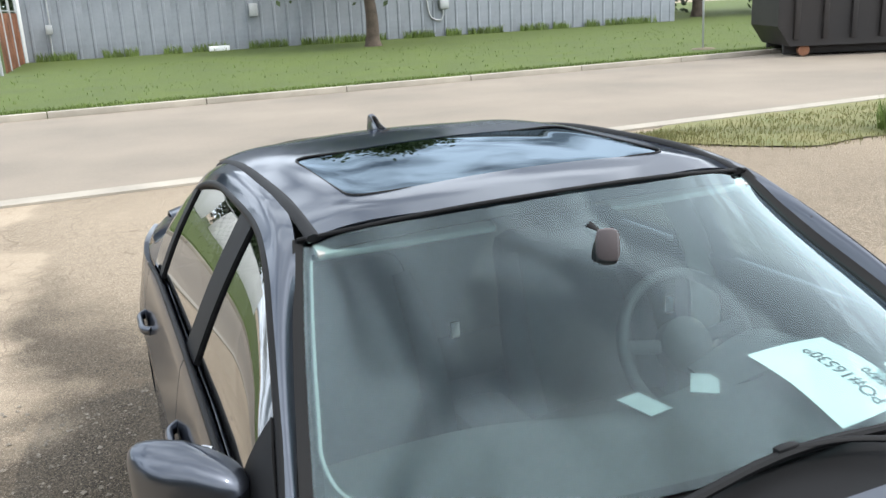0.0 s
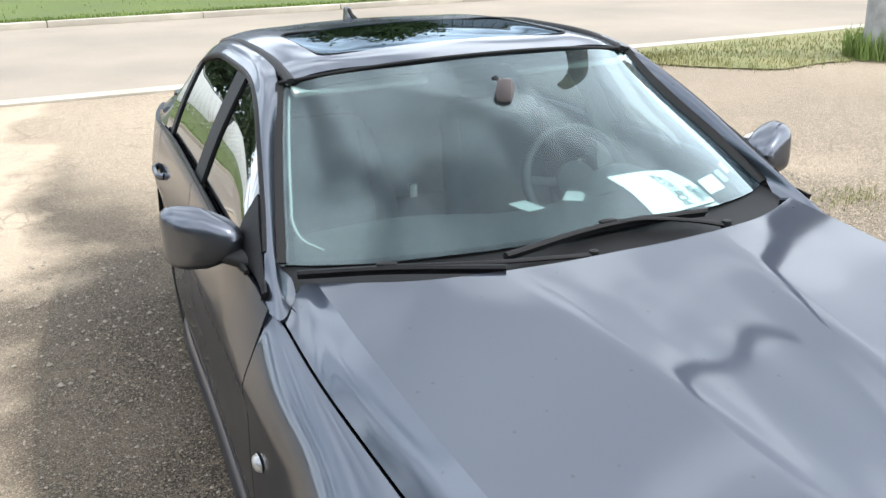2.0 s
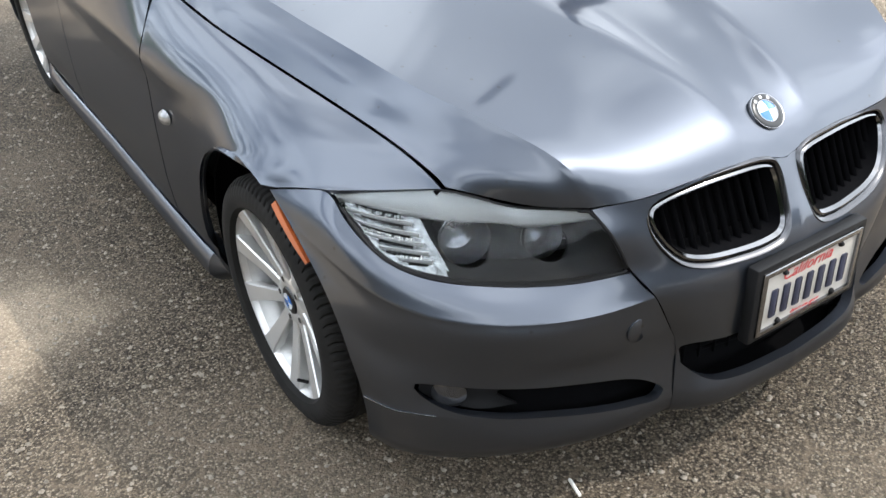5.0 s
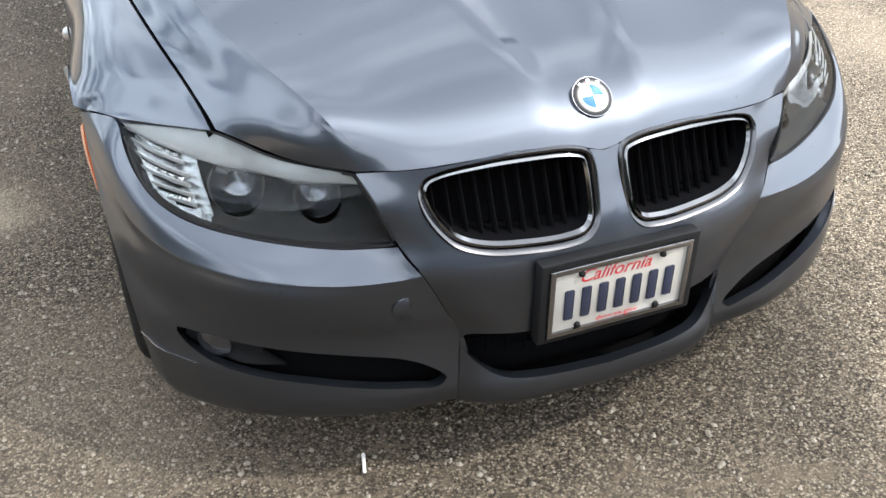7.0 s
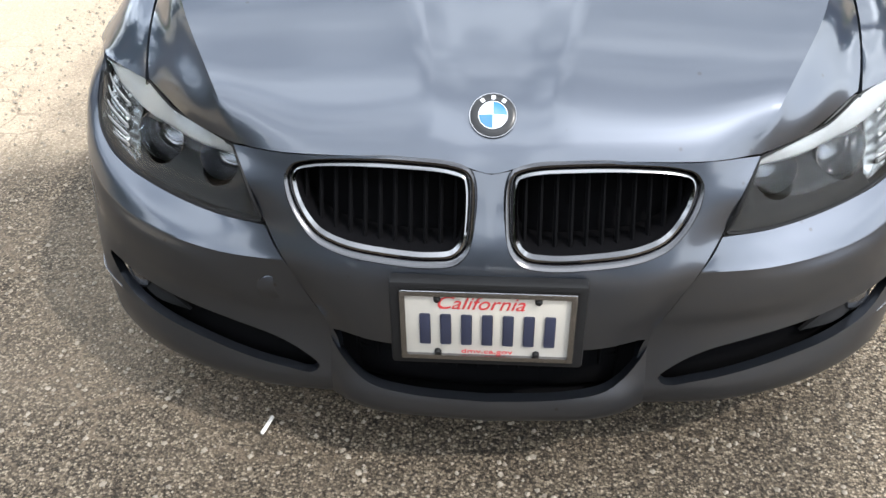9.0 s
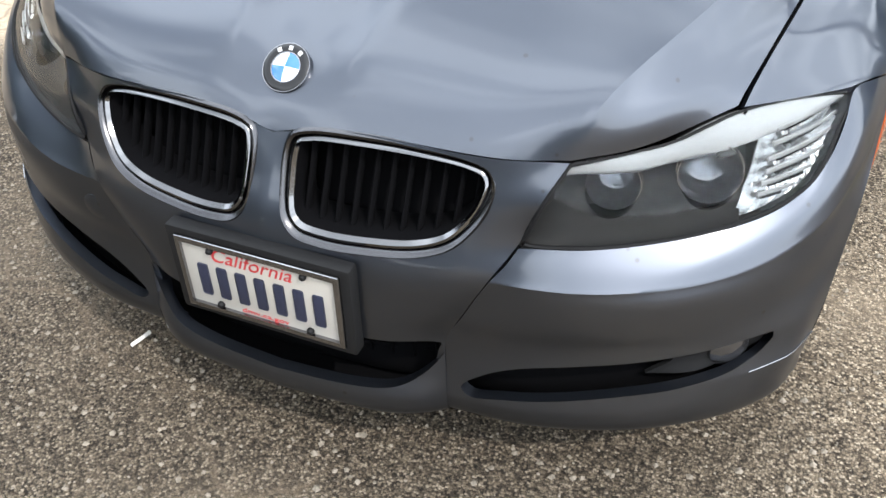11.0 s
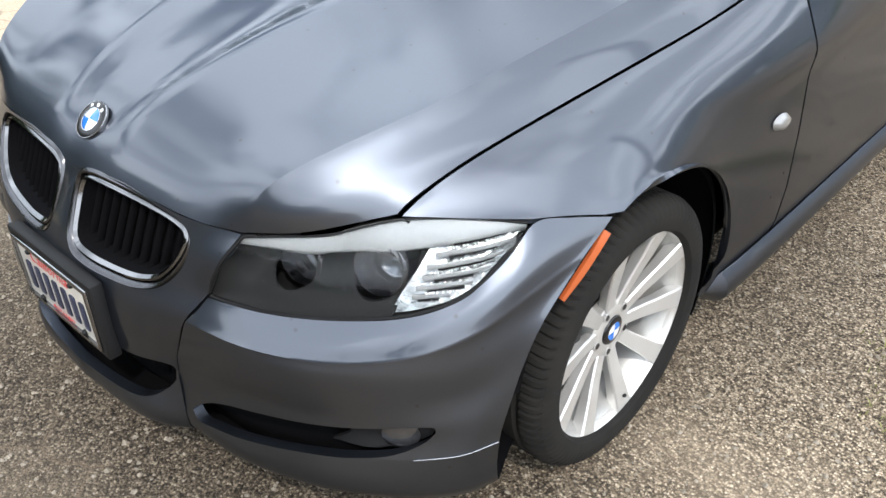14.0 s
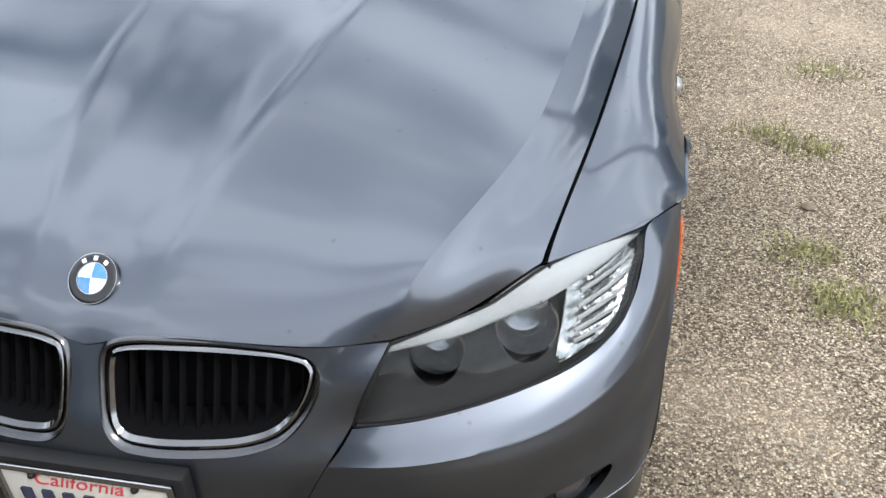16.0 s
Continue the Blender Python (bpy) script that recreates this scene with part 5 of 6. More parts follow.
mid2 = [(0.425, 0.112, 0.620), (0.520, 0.158, 0.620), (0.600, 0.202, 0.626), (0.672, 0.255, 0.637), (0.735, 0.318, 0.654), (0.792, 0.405, 0.682), (0.822, 0.490, 0.714)]
low = [(0.411, 0.108, 0.579), (0.51, 0.149, 0.573), (0.60, 0.195, 0.578), (0.68, 0.245, 0.588), (0.753, 0.305, 0.606), (0.802, 0.370, 0.637), (0.824, 0.475, 0.702)]
lamp_grid = loft([top, mid1, mid2, low], 44, 26)
lamp_n = normals(lamp_grid)
if lamp_n[..., 1].mean() > 0:
    lamp_n = -lamp_n

def lamp_point(u, v, depth):
    """The point at (u, v) of the cover, set back by that depth."""
    a, b = min(max(v, 0.0), 1.0) * 25, min(max(u, 0.0), 1.0) * 43
    j, i = min(int(a), 24), min(int(b), 42)
    s, t = a - j, b - i
    g = lamp_grid - lamp_n * depth
    return (g[j, i] * (1 - t) + g[j, i + 1] * t) * (1 - s) + (g[j + 1, i] * (1 - t) + g[j + 1, i + 1] * t) * s


lamps = both("headlamp", lamp_grid - lamp_n * 0.125, 0.008, LAMP_GREY, (0.4, -1, 0.2), "halogen headlamp with hazy clear cover")
for k, side in enumerate((1, -1)):
    def mine(g):
        return g if side > 0 else mirrored(g)
    out = (0.4 * side, -1, 0.2)
    owner = lamps[k]
    c = part("cover", shell(mine(lamp_grid), 0.003, 50, out), LENS, owner, "clear plastic cover")
    c.visible_shadow = False
    glaze(c, 26, 44)
    # rim walls from the cover to the back
    def wall(line, nrm, d0, d1):
        g = np.stack([line - nrm * d0, line - nrm * d1])
        return shell(mine(g), 0.004, 40)
    part("rim", joined([wall(lamp_grid[0], lamp_n[0], -0.001, 0.128), wall(lamp_grid[-1], lamp_n[-1], -0.001, 0.128), wall(lamp_grid[:, 0], lamp_n[:, 0], -0.001, 0.128)]), BLACK, owner)
    edge = np.vstack([lamp_grid[0, :3][::-1], lamp_grid[:, 0], lamp_grid[-1, 1:]])
    part("seal", turn_over(tube([tuple(q) for q in edge[::3]], 0.0036, 6, steps=90), side), SEAL, owner)
    # pale brow along the top
    brow = []
    for d, w in ((0.004, 0.0), (0.006, 0.4), (0.010, 0.85), (0.014, 0.97), (0.028, 1.0)):
        line = []
        for i in range(44):
            wide = 0.13 + 0.20 * min(1.0, (i / 43) / 0.55)
            j = wide * w * 25
            a, b = int(j), min(25, int(j) + 1)
            q = lamp_grid[a, i] * (1 - j + a) + lamp_grid[b, i] * (j - a)
            line.append(q - lamp_n[a, i] * d)
        brow.append(line)
    part("brow", shell(mine(np.array(brow)), 0.004, 50, out), LAMP_BROW, owner, "pale silver brow")
    # dark panel that slopes back to the two bowls
    bowls = [(pose(0.514, 0.246, 0.634, 78, 0, 8), 0.045), (pose(0.648, 0.312, 0.646, 78, 0, 14), 0.053)]
    lines = []
    for v in np.linspace(0.12, 1.0, 23):
        line = []
        for q in np.linspace(0.0, 1.0, 34):
            u = q * (0.75 - 0.19 * v)
            line.append(lamp_point(u, v, 0.005 + 0.082 * (1 - v) ** 0.65 * min(1.0, u / 0.14 + 0.2)))
        lines.append(line)
    panel = shell(np.array(lines), 0.004, 50, (0.4, -1, 0.2))
    wells = []
    for pos, r in bowls:
        me = lathe([(0.0, -0.12), (r * 0.97, -0.12), (r * 0.97, 0.12), (0.0, 0.12)], "z", 40)
        me.transform(pos)
        wells.append(solid(me))
    part("bezel", turn_over(cut(panel, wells, 50), side), LAMP_GREY, owner, "smoked grey bezel")
    # two round bowls, each with a lipped ring, a dark reflector and a projector lens
    for b, (pos, r) in enumerate(bowls):
        for prof, mt, nm in (([(r * 0.90, -0.050), (r * 0.905, 0.008), (r * 0.925, 0.012), (r * 0.95, 0.012), (r * 0.965, 0.006), (r * 0.965, 0.001), (r * 0.985, 0.001), (r * 1.0, -0.004), (r * 1.01, -0.050)], CHROME, "ring"),
                             ([(r * 0.62, -0.046), (r * 0.66, -0.030), (r * 0.72, -0.026), (r * 0.78, -0.030), (r * 0.90, -0.014)], SATIN, "inner_ring"),
                             ([(0.0, -0.052), (r * 0.30, -0.050), (r * 0.66, -0.040)], LAMP_BOWL, "reflector"),
                             ([(0.0, -0.022), (r * 0.25, -0.025), (r * 0.45, -0.033), (r * 0.58, -0.045)], BULB_GLASS, "projector")):
            me = lathe(prof, "z", 36)
            me.transform(pos)
            part(nm, turn_over(me, side), mt, owner)
        vs, fs = [], []
        for q in range(15):
            ang = radians(38 + 104 * q / 14)
            for dist, deep in ((0.90, -0.004), (0.34 if q % 2 else 0.56, -0.020)):
                vs.append((math.cos(ang) * r * dist, math.sin(ang) * r * dist, deep))
        for q in range(14):
            fs.append((2 * q, 2 * q + 1, 2 * q + 3, 2 * q + 2))
        me = mesh_of(vs, fs, 0)
        me.transform(pos)
        part("toothed_shade", turn_over(me, side), LAMP_BROW, owner, "bright toothed shade")
    # bright corner reflector behind stepped ledges
    lines = []
    for v in np.linspace(0.16, 0.985, 20):
        lines.append([lamp_point(u, v, 0.030 - 0.012 * max(0.0, v - 0.7) / 0.3) for u in np.linspace(0.74 - 0.19 * v, 0.985, 18)])
    part("reflector", shell(mine(np.array(lines)), 0.004, 50, out), LAMP_CORNER, owner, "bright silver corner reflector")
    for k, z in enumerate(np.linspace(0.708, 0.618, 7)):
        spots = []
        for u in np.linspace(0.56, 0.97, 60):
            i = min(int(u * 43), 42)
            col = lamp_grid[:, i, 2] * (1 - u * 43 + i) + lamp_grid[:, i + 1, 2] * (u * 43 - i)
            v = float(np.interp(-(z + 0.05 * (u - 0.75)), -col, np.linspace(0, 1, 26)))
            if 0.22 < v < 0.93 and u > 0.775 - 0.19 * v:
                spots.append((u, v))
        if len(spots) < 8:
            continue
        spots = [spots[q] for q in np.linspace(0, len(spots) - 1, 8).round().astype(int)]
        part("ledge", turn_over(tube([lamp_point(u, v, 0.013) for u, v in spots], (0.0026, 0.0016), 6, flat=2.0), side), LAMP_BROW, owner)
        short = spots[1:-1 - k % 2]
        part("louvre", turn_over(tube([lamp_point(u, v + 0.04, 0.017) for u, v in short], 0.0022, 6, flat=1.5), side), LAMP_GREY, owner)
        flutes = []
        for u, v in short:
            for du in (0.0, 0.012):
                flutes.append(tube([lamp_point(u + du, v + 0.05, 0.024), lamp_point(u + du, v + 0.075, 0.024), lamp_point(u + du, v + 0.10, 0.022)], 0.0024, 5, steps=4))
        part("flutes", turn_over(joined(flutes), side), LAMP_BOWL if k % 2 else STEEL, owner)


def washer_dot(side):
    return turn_over(lathe([(0.0, -0.001), (0.006, -0.001), (0.007, 0.001)], "y", 14, (0.47, 0.0905, 0.465)), side)


part("parking_sensor", washer_dot(-1), BLACK, car)

# amber markers and side repeaters
def marker(side):
    g = loft([[(0.8905, 0.628, 0.676), (0.8935, 0.592, 0.650), (0.892, 0.548, 0.616), (0.889, 0.512, 0.584)], [(0.8975, 0.640, 0.664), (0.8985, 0.605, 0.640), (0.896, 0.562, 0.607), (0.8905, 0.518, 0.577)]], 16, 4)
    g[..., 0] += 0.0035
    return turn_over(shell(g, 0.008, 40, (1, -0.3, 0)), side)


both_mesh("side_marker", marker, AMBER, "amber side marker lamp")


def repeater(side):
    me = lathe([(0.0, 0.012), (0.35, 0.011), (0.75, 0.007), (1.0, -0.004)], "x", 28)
    me.transform(Matrix.Translation((0.9045, 1.335, 0.622)) @ Matrix.Rotation(radians(-14), 4, "X") @ Matrix.Diagonal((1, 0.044, 0.0215, 1)))
    return turn_over(me, side)


both_mesh("side_repeater", repeater, CLEAR_WHITE, "small clear side turn lamp")


# ---- car sides ----
def belt(y):
    return float(np.interp(y, (1.45, 1.55, 1.75, 2.2, 3.2, 3.7, 4.5), (0.935, 0.965, 0.992, 1.005, 1.012, 0.99, 0.955)))


def side_grid_of(y0, y1, z_low, ny, nz=34, top=belt):
    g = []
    for t in np.linspace(0, 1, nz):
        row = []
        for y in np.linspace(y0, y1, ny):
            z = top(y) + (z_low - top(y)) * t
            row.append((side_x(z, y), y, z))
        g.append(row)
    return np.array(g)


def arch_cutter(side):
    return lathe([(0.0, 0.4), (ARCH, 0.4), (ARCH, 1.2), (0.0, 1.2)], "x", 48, (0, REAR_Y, 0.345)) if side > 0 else lathe([(0.0, -1.2), (ARCH, -1.2), (ARCH, -0.4), (0.0, -0.4)], "x", 48, (0, REAR_Y, 0.345))


front_doors = both("front_door", side_grid_of(1.460, 2.500, 0.232, 34), 0.02, PAINT, (1, 0, 0), smooth=30)
rear_doors = both("rear_door", side_grid_of(2.506, 3.480, 0.232, 32), 0.02, PAINT, (1, 0, 0), cutters=[lambda s: solid(arch_cutter(s))], smooth=30)
both("rear_quarter", side_grid_of(3.486, 4.42, 0.25, 36), 0.02, PAINT, (1, 0, 0), cutters=[lambda s: solid(arch_cutter(s))], smooth=30)
# dark inner sheet whose colour gives the door gaps their shade
inner_g = side_grid_of(1.40, 4.40, 0.24, 40)
inner_g[..., 0] -= 0.05
both("inner_side", inner_g, 0.01, DARK, (1, 0, 0), cutters=[lambda s: solid(arch_cutter(s))])
sill_rows = [[(0.12 * x + 0.757, 1.160, 0.12 * z + 0.187), (x - 0.005, 1.182, z), (x, 1.22, z), (x + 0.002, 2.2, z), (x, 3.13, z), (x - 0.012, 3.19, z)] for x, z in ((0.890, 0.262), (0.902, 0.246), (0.911, 0.220), (0.912, 0.202), (0.898, 0.180), (0.80, 0.168))]
both("side_skirt", loft(sill_rows, 30, 12), 0.01, PAINT, (1, 0, -0.3))


def handle(y):
    def make(side):
        z = 0.845
        x = side_x(z, y)
        bar = tube([(x - 0.004, y - 0.10, z), (x + 0.017, y - 0.075, z), (x + 0.022, y, z + 0.002), (x + 0.017, y + 0.085, z), (x - 0.004, y + 0.11, z)], 0.0115, 10, steps=24, flat=1.35)
        return turn_over(bar, side)
    return make


def handle_bowl(y):
    def make(side):
        z = 0.845
        me = lathe([(0.0, 0.0015), (0.7, 0.0012), (1.0, 0.0005)], "x", 28)
        me.transform(Matrix.Translation((side_x(z, y) + 0.0012, y, z)) @ Matrix.Diagonal((1, 0.075, 0.028, 1)))
        return turn_over(me, side)
    return make


both_mesh("handle", handle(2.36), PAINT, parent=front_doors)
both_mesh("handle", handle(3.35), PAINT, parent=rear_doors)
both_mesh("handle_recess", handle_bowl(2.36), BLACK, parent=front_doors)
both_mesh("handle_recess", handle_bowl(3.35), BLACK, parent=rear_doors)

# roof rails and pillars
r_in = [(0.722, 1.530, 0.957), (0.756, 1.612, 0.990), (0.713, 1.785, 1.098), (0.659, 1.985, 1.216), (0.604, 2.155, 1.346), (0.578, 2.35, 1.386), (0.570, 2.7, 1.396), (0.568, 3.0, 1.392), (0.562, 3.32, 1.362), (0.556, 3.55, 1.308), (0.61, 3.84, 1.12)]
r_mid = [(0.800, 1.405, 0.930), (0.756, 1.67, 1.066), (0.702, 1.91, 1.209), (0.646, 2.15, 1.333), (0.620, 2.35, 1.377), (0.614, 2.7, 1.388), (0.614, 3.0, 1.382), (0.622, 3.34, 1.330), (0.640, 3.58, 1.250), (0.70, 3.84, 1.075)]
r_out = [(0.824, 1.478, 0.934), (0.776, 1.66, 1.050), (0.724, 1.90, 1.192), (0.674, 2.15, 1.308), (0.650, 2.35, 1.346), (0.646, 2.7, 1.358), (0.648, 3.0, 1.350), (0.666, 3.34, 1.285), (0.700, 3.60, 1.165), (0.752, 3.84, 1.02)]
both("roof_rail", loft([r_in, r_mid, r_out], 60, 12), 0.012, PAINT, (0.6, 0, 1))
RAIL = crv(r_out, 400)


def rail_at(y):
    return np.array([np.interp(y, RAIL[:, 1], RAIL[:, k]) for k in range(3)])


def glass_grid(y0, y1, ny, top_gap=0.012, low_gap=0.012, nz=10, inward=0.012):
    g = []
    for t in np.linspace(0, 1, nz):
        row = []
        for y in np.linspace(y0, y1, ny):
            a = rail_at(y)
            b = np.array([side_x(belt(y) - 0.004, y) - 0.012, y, belt(y)])
            q0, q1 = a + (b - a) * 0.02, b
            q = q0 + (q1 - q0) * t
            q[0] = min(b[0] - 0.567 * (q[2] - b[2]), q[0] + 0.022) + 0.010 * math.sin(math.pi * t) - inward
            row.append(q)
        g.append(row)
    return np.array(g)


front_glass = both("window_glass", glass_grid(1.76, 2.455, 26), 0.004, GLASS_SIDE, (1, 0, 0.4), "tinted door window")
for o, p in zip(front_glass, front_doors):
    glaze(o, 10, 26)
    o.parent = p
    o.visible_shadow = False
rear_glass = both("window_glass", glass_grid(2.575, 3.30, 22), 0.004, GLASS_SIDE, (1, 0, 0.4), "tinted door window")
for o, p in zip(rear_glass, rear_doors):
    glaze(o, 10, 22)
    o.parent = p
    o.visible_shadow = False
both("quarter_glass", glass_grid(3.335, 3.53, 10), 0.004, GLASS_SIDE, (1, 0, 0.4), "tinted fixed rear side window")
both("b_pillar", glass_grid(2.440, 2.590, 6, inward=0.003), 0.02, SEAL, (1, 0, 0.4), "black pillar trim between the doors")
both("c_pillar_trim", glass_grid(3.290, 3.345, 4, inward=0.004), 0.02, SEAL, (1, 0, 0.4))
both("mirror_triangle", glass_grid(1.50, 1.790, 10, inward=0.004), 0.02, SEAL, (1, 0, 0.4))
quarter_panel = loft([[tuple(rail_at(y)) for y in (3.53, 3.68, 3.84)], [(side_x(belt(y), y) - 0.02, y, belt(y)) for y in (3.53, 3.72, 3.92)]], 10, 6)
both("c_pillar", quarter_panel, 0.012, PAINT, (1, 0, 0.4))


def belt_trim(side):
    return turn_over(tube([(side_x(belt(y), y) - 0.002, y, belt(y) + 0.004) for y in (1.62, 1.8, 2.1, 2.5, 2.9, 3.3, 3.53)], 0.008, 8, steps=40), side)


def top_trim(side):
    return turn_over(tube([tuple(rail_at(y) + np.array([-0.004, 0, -0.006])) for y in (1.62, 1.75, 1.95, 2.15, 2.35, 2.7, 3.0, 3.3, 3.53)], 0.011, 8, steps=60), side)


both_mesh("belt_moulding", belt_trim, SEAL)
both_mesh("window_top_moulding", top_trim, SEAL)

# roof with its glass panel
roof_rows = []
for x, dz, dy in ((-0.562, -0.038, 0.075), (-0.50, -0.022, 0.058), (-0.3, -0.008, 0.022), (0.0, 0.0, 0.0), (0.3, -0.008, 0.022), (0.50, -0.022, 0.058), (0.562, -0.038, 0.075)):
    roof_rows.append([(x, 2.072 + dy, 1.392 + dz), (x, 2.18 + dy * 0.6, 1.409 + dz), (x, 2.45, 1.4225 + dz), (x, 2.8, 1.428 + dz), (x, 3.10, 1.422 + dz), (x, 3.35, 1.406 + dz), (x, 3.57 - dy, 1.380 + dz)])
roof_grid = loft(roof_rows, 60, 44)


def upright(outline, z0, z1):
    """An outline of (x, y), drawn out upwards."""
    me = prism(outline, z0, z1)
    me.transform(Matrix(((1, 0, 0, 0), (0, 0, 1, 0), (0, 1, 0, 0), (0, 0, 0, 1))))
    return solid(me)


def rounded(x0, x1, y0, y1, r, n=8):
    pts = []
    for cx, cy, a0 in ((x1 - r, y1 - r, 0), (x0 + r, y1 - r, 90), (x0 + r, y0 + r, 180), (x1 - r, y0 + r, 270)):
        pts += [(cx + r * math.cos(math.radians(a0 + 90 * k / n)), cy + r * math.sin(math.radians(a0 + 90 * k / n))) for k in range(n + 1)]
    return pts


part("roof", cut(shell(roof_grid, 0.016, 30, (0, 0, 1)), [upright(rounded(-0.442, 0.442, 2.262, 2.852, 0.05), 1.2, 1.6)], 30), PAINT, car)
keep = upright(rounded(-0.439, 0.439, 2.265, 2.849, 0.048), 1.2, 1.6)
ob_tmp = new("work", shell(roof_grid - np.array([0, 0, 0.002]), 0.008, 30, (0, 0, 1)))
tool = new("tool", keep)
md = ob_tmp.modifiers.new("keep", "BOOLEAN")
md.operation, md.object, md.solver = "INTERSECT", tool, "EXACT"
bpy.context.view_layer.update()
sun_me = bpy.data.meshes.new_from_object(ob_tmp.evaluated_get(bpy.context.evaluated_depsgraph_get()))
bpy.data.objects.remove(ob_tmp)
bpy.data.objects.remove(tool)
sun_me.shade_smooth()
sun_me.set_sharp_from_angle(angle=radians(30))
part("sunroof_glass", sun_me, GLASS_ROOF, car, "closed dark glass sunroof panel")
seal_line = [(x, y, 0) for x, y in rounded(-0.4405, 0.4405, 2.2635, 2.8505, 0.049)]


def roof_z(x, y):
    d = np.abs(roof_grid[..., 0] - x) + np.abs(roof_grid[..., 1] - y)
    w = 1 / (np.sort(d.ravel())[:4] + 1e-4)
    return float((roof_grid[..., 2].ravel()[np.argsort(d.ravel())[:4]] * w).sum() / w.sum())


ring = [(x, y, roof_z(x, y) + 0.0005) for x, y, _ in seal_line]
part("sunroof_seal", tube(ring + ring[:1], 0.0035, 6, steps=120, ends=False), SEAL, car)
part("roof_lining", shell(roof_grid - np.array([0, 0, 0.03]), 0.01, 40, (0, 0, 1)), LINER, car)


def ditch(side):
    return turn_over(tube([(0.566, 2.135, 1.352), (0.567, 2.35, 1.384), (0.566, 2.7, 1.393), (0.565, 3.0, 1.388), (0.560, 3.32, 1.358), (0.552, 3.54, 1.318)], 0.017, 8, steps=40, flat=0.6), side)


both_mesh("roof_moulding", ditch, SEAL)
part("header_moulding", tube([(-0.60, 2.148, 1.350), (-0.3, 2.085, 1.381), (0, 2.063, 1.390), (0.3, 2.085, 1.381), (0.60, 2.148, 1.350)], 0.0055, 8, steps=40), SEAL, car)
fin = loft([[(sx * 0.020, y, 1.398 - 0.25 * (y - 3.36)) for sx, y in ((0.8, 3.33), (1, 3.42), (0.7, 3.495))], [(0.011, 3.385, 1.420), (0.012, 3.43, 1.424), (0.008, 3.488, 1.416)], [(0.003, 3.435, 1.446), (0.003, 3.455, 1.451), (0.002, 3.478, 1.446)], [(-0.003, 3.435, 1.446), (-0.003, 3.455, 1.451), (-0.002, 3.478, 1.446)], [(-0.011, 3.385, 1.420), (-0.012, 3.43, 1.424), (-0.008, 3.488, 1.416)], [(-sx * 0.020, y, 1.398 - 0.25 * (y - 3.36)) for sx, y in ((0.8, 3.33), (1, 3.42), (0.7, 3.495))]], 10, 24)
part("antenna_fin", shell(fin, 0.002, 60, (0, 0, 1)), PAINT, car)

# windscreen
def sym(pts):
    return [(-x, y, z) for x, y, z in pts[::-1] if x > 0] + list(pts)


ws_rows = [sym([(0, 1.395, 1.006), (0.40, 1.447, 1.000), (0.62, 1.53, 0.991), (0.742, 1.61, 0.986)]),
           sym([(0, 1.60, 1.142), (0.38, 1.648, 1.140), (0.58, 1.715, 1.118), (0.700, 1.785, 1.094)]),
           sym([(0, 1.83, 1.279), (0.33, 1.868, 1.265), (0.54, 1.925, 1.240), (0.646, 1.985, 1.212)]),
           sym([(0, 2.062, 1.386), (0.30, 2.084, 1.377), (0.48, 2.118, 1.362), (0.592, 2.152, 1.342)])]
ws_grid = loft(ws_rows, 60, 40)
ws = part("windscreen", shell(ws_grid, 0.005, 50, (0, -0.5, 1)), GLASS_WS, car, "laminated windscreen reflecting cloudy sky")
ws.visible_shadow = False
glaze(ws, 40, 60)
ws_n = normals(ws_grid)
if ws_n[..., 2].mean() < 0:
    ws_n = -ws_n
low_g = ws_grid - ws_n * 0.008
for g in (low_g[:, 0:2], low_g[:, 58:60], low_g[37:40], low_g[0:2]):
    part("black_border", shell(g, 0.002, 50, (0, -0.5, 1)), DARK, ws)
part("black_border", shell(low_g[33:37, 25:35], 0.002, 50, (0, -0.5, 1)), DARK, ws)
for side in (1, -1):
    line = crv(r_in[1:5], 40)
    strip = np.stack([line + np.array(d) for d in ((-0.026, 0.0, -0.002), (-0.010, -0.002, 0.003), (0.004, -0.002, 0.006))])
    part("side_moulding", shell(strip if side > 0 else mirrored(strip), 0.006, 50, (0, -0.5, 1)), SEAL, ws)
# reflection along the right pillar, put in as a pale strip
edge_line = [tuple(ws_grid[j, 1] - ws_n[j, 1] * 0.0065) for j in range(36, 7, -3)] + [tuple(ws_grid[5, 2] - ws_n[5, 2] * 0.0065), tuple(ws_grid[3, 4] - ws_n[3, 4] * 0.0065)]
part("pillar_glint", tube(edge_line, 0.004, 8, steps=60, flat=0.5), STRIP, ws, "pale strip for the reflection inside the pillar")
for at, w, h, mt, nm in (((0.513, 1.536, 1.065), 0.085, 0.055, PAPER, "sticker"), ((0.622, 1.620, 1.078), 0.030, 0.020, RED_INK, "sticker"), ((0.632, 1.612, 1.065), 0.022, 0.026, PAPER, "sticker"), ((0.578, 1.572, 1.057), 0.032, 0.045, BLUE_PALE, "sticker")):
    j, i = np.unravel_index(np.argmin(np.linalg.norm(ws_grid - np.array(at), axis=2)), ws_grid.shape[:2])
    p, nn = ws_grid[j, i] - ws_n[j, i] * 0.009, ws_n[j, i]
    q = Vector(nn).to_track_quat("Z", "Y").to_matrix().to_4x4()
    part(nm, box(*p, w, h, 0.001, 0, q), mt, ws)

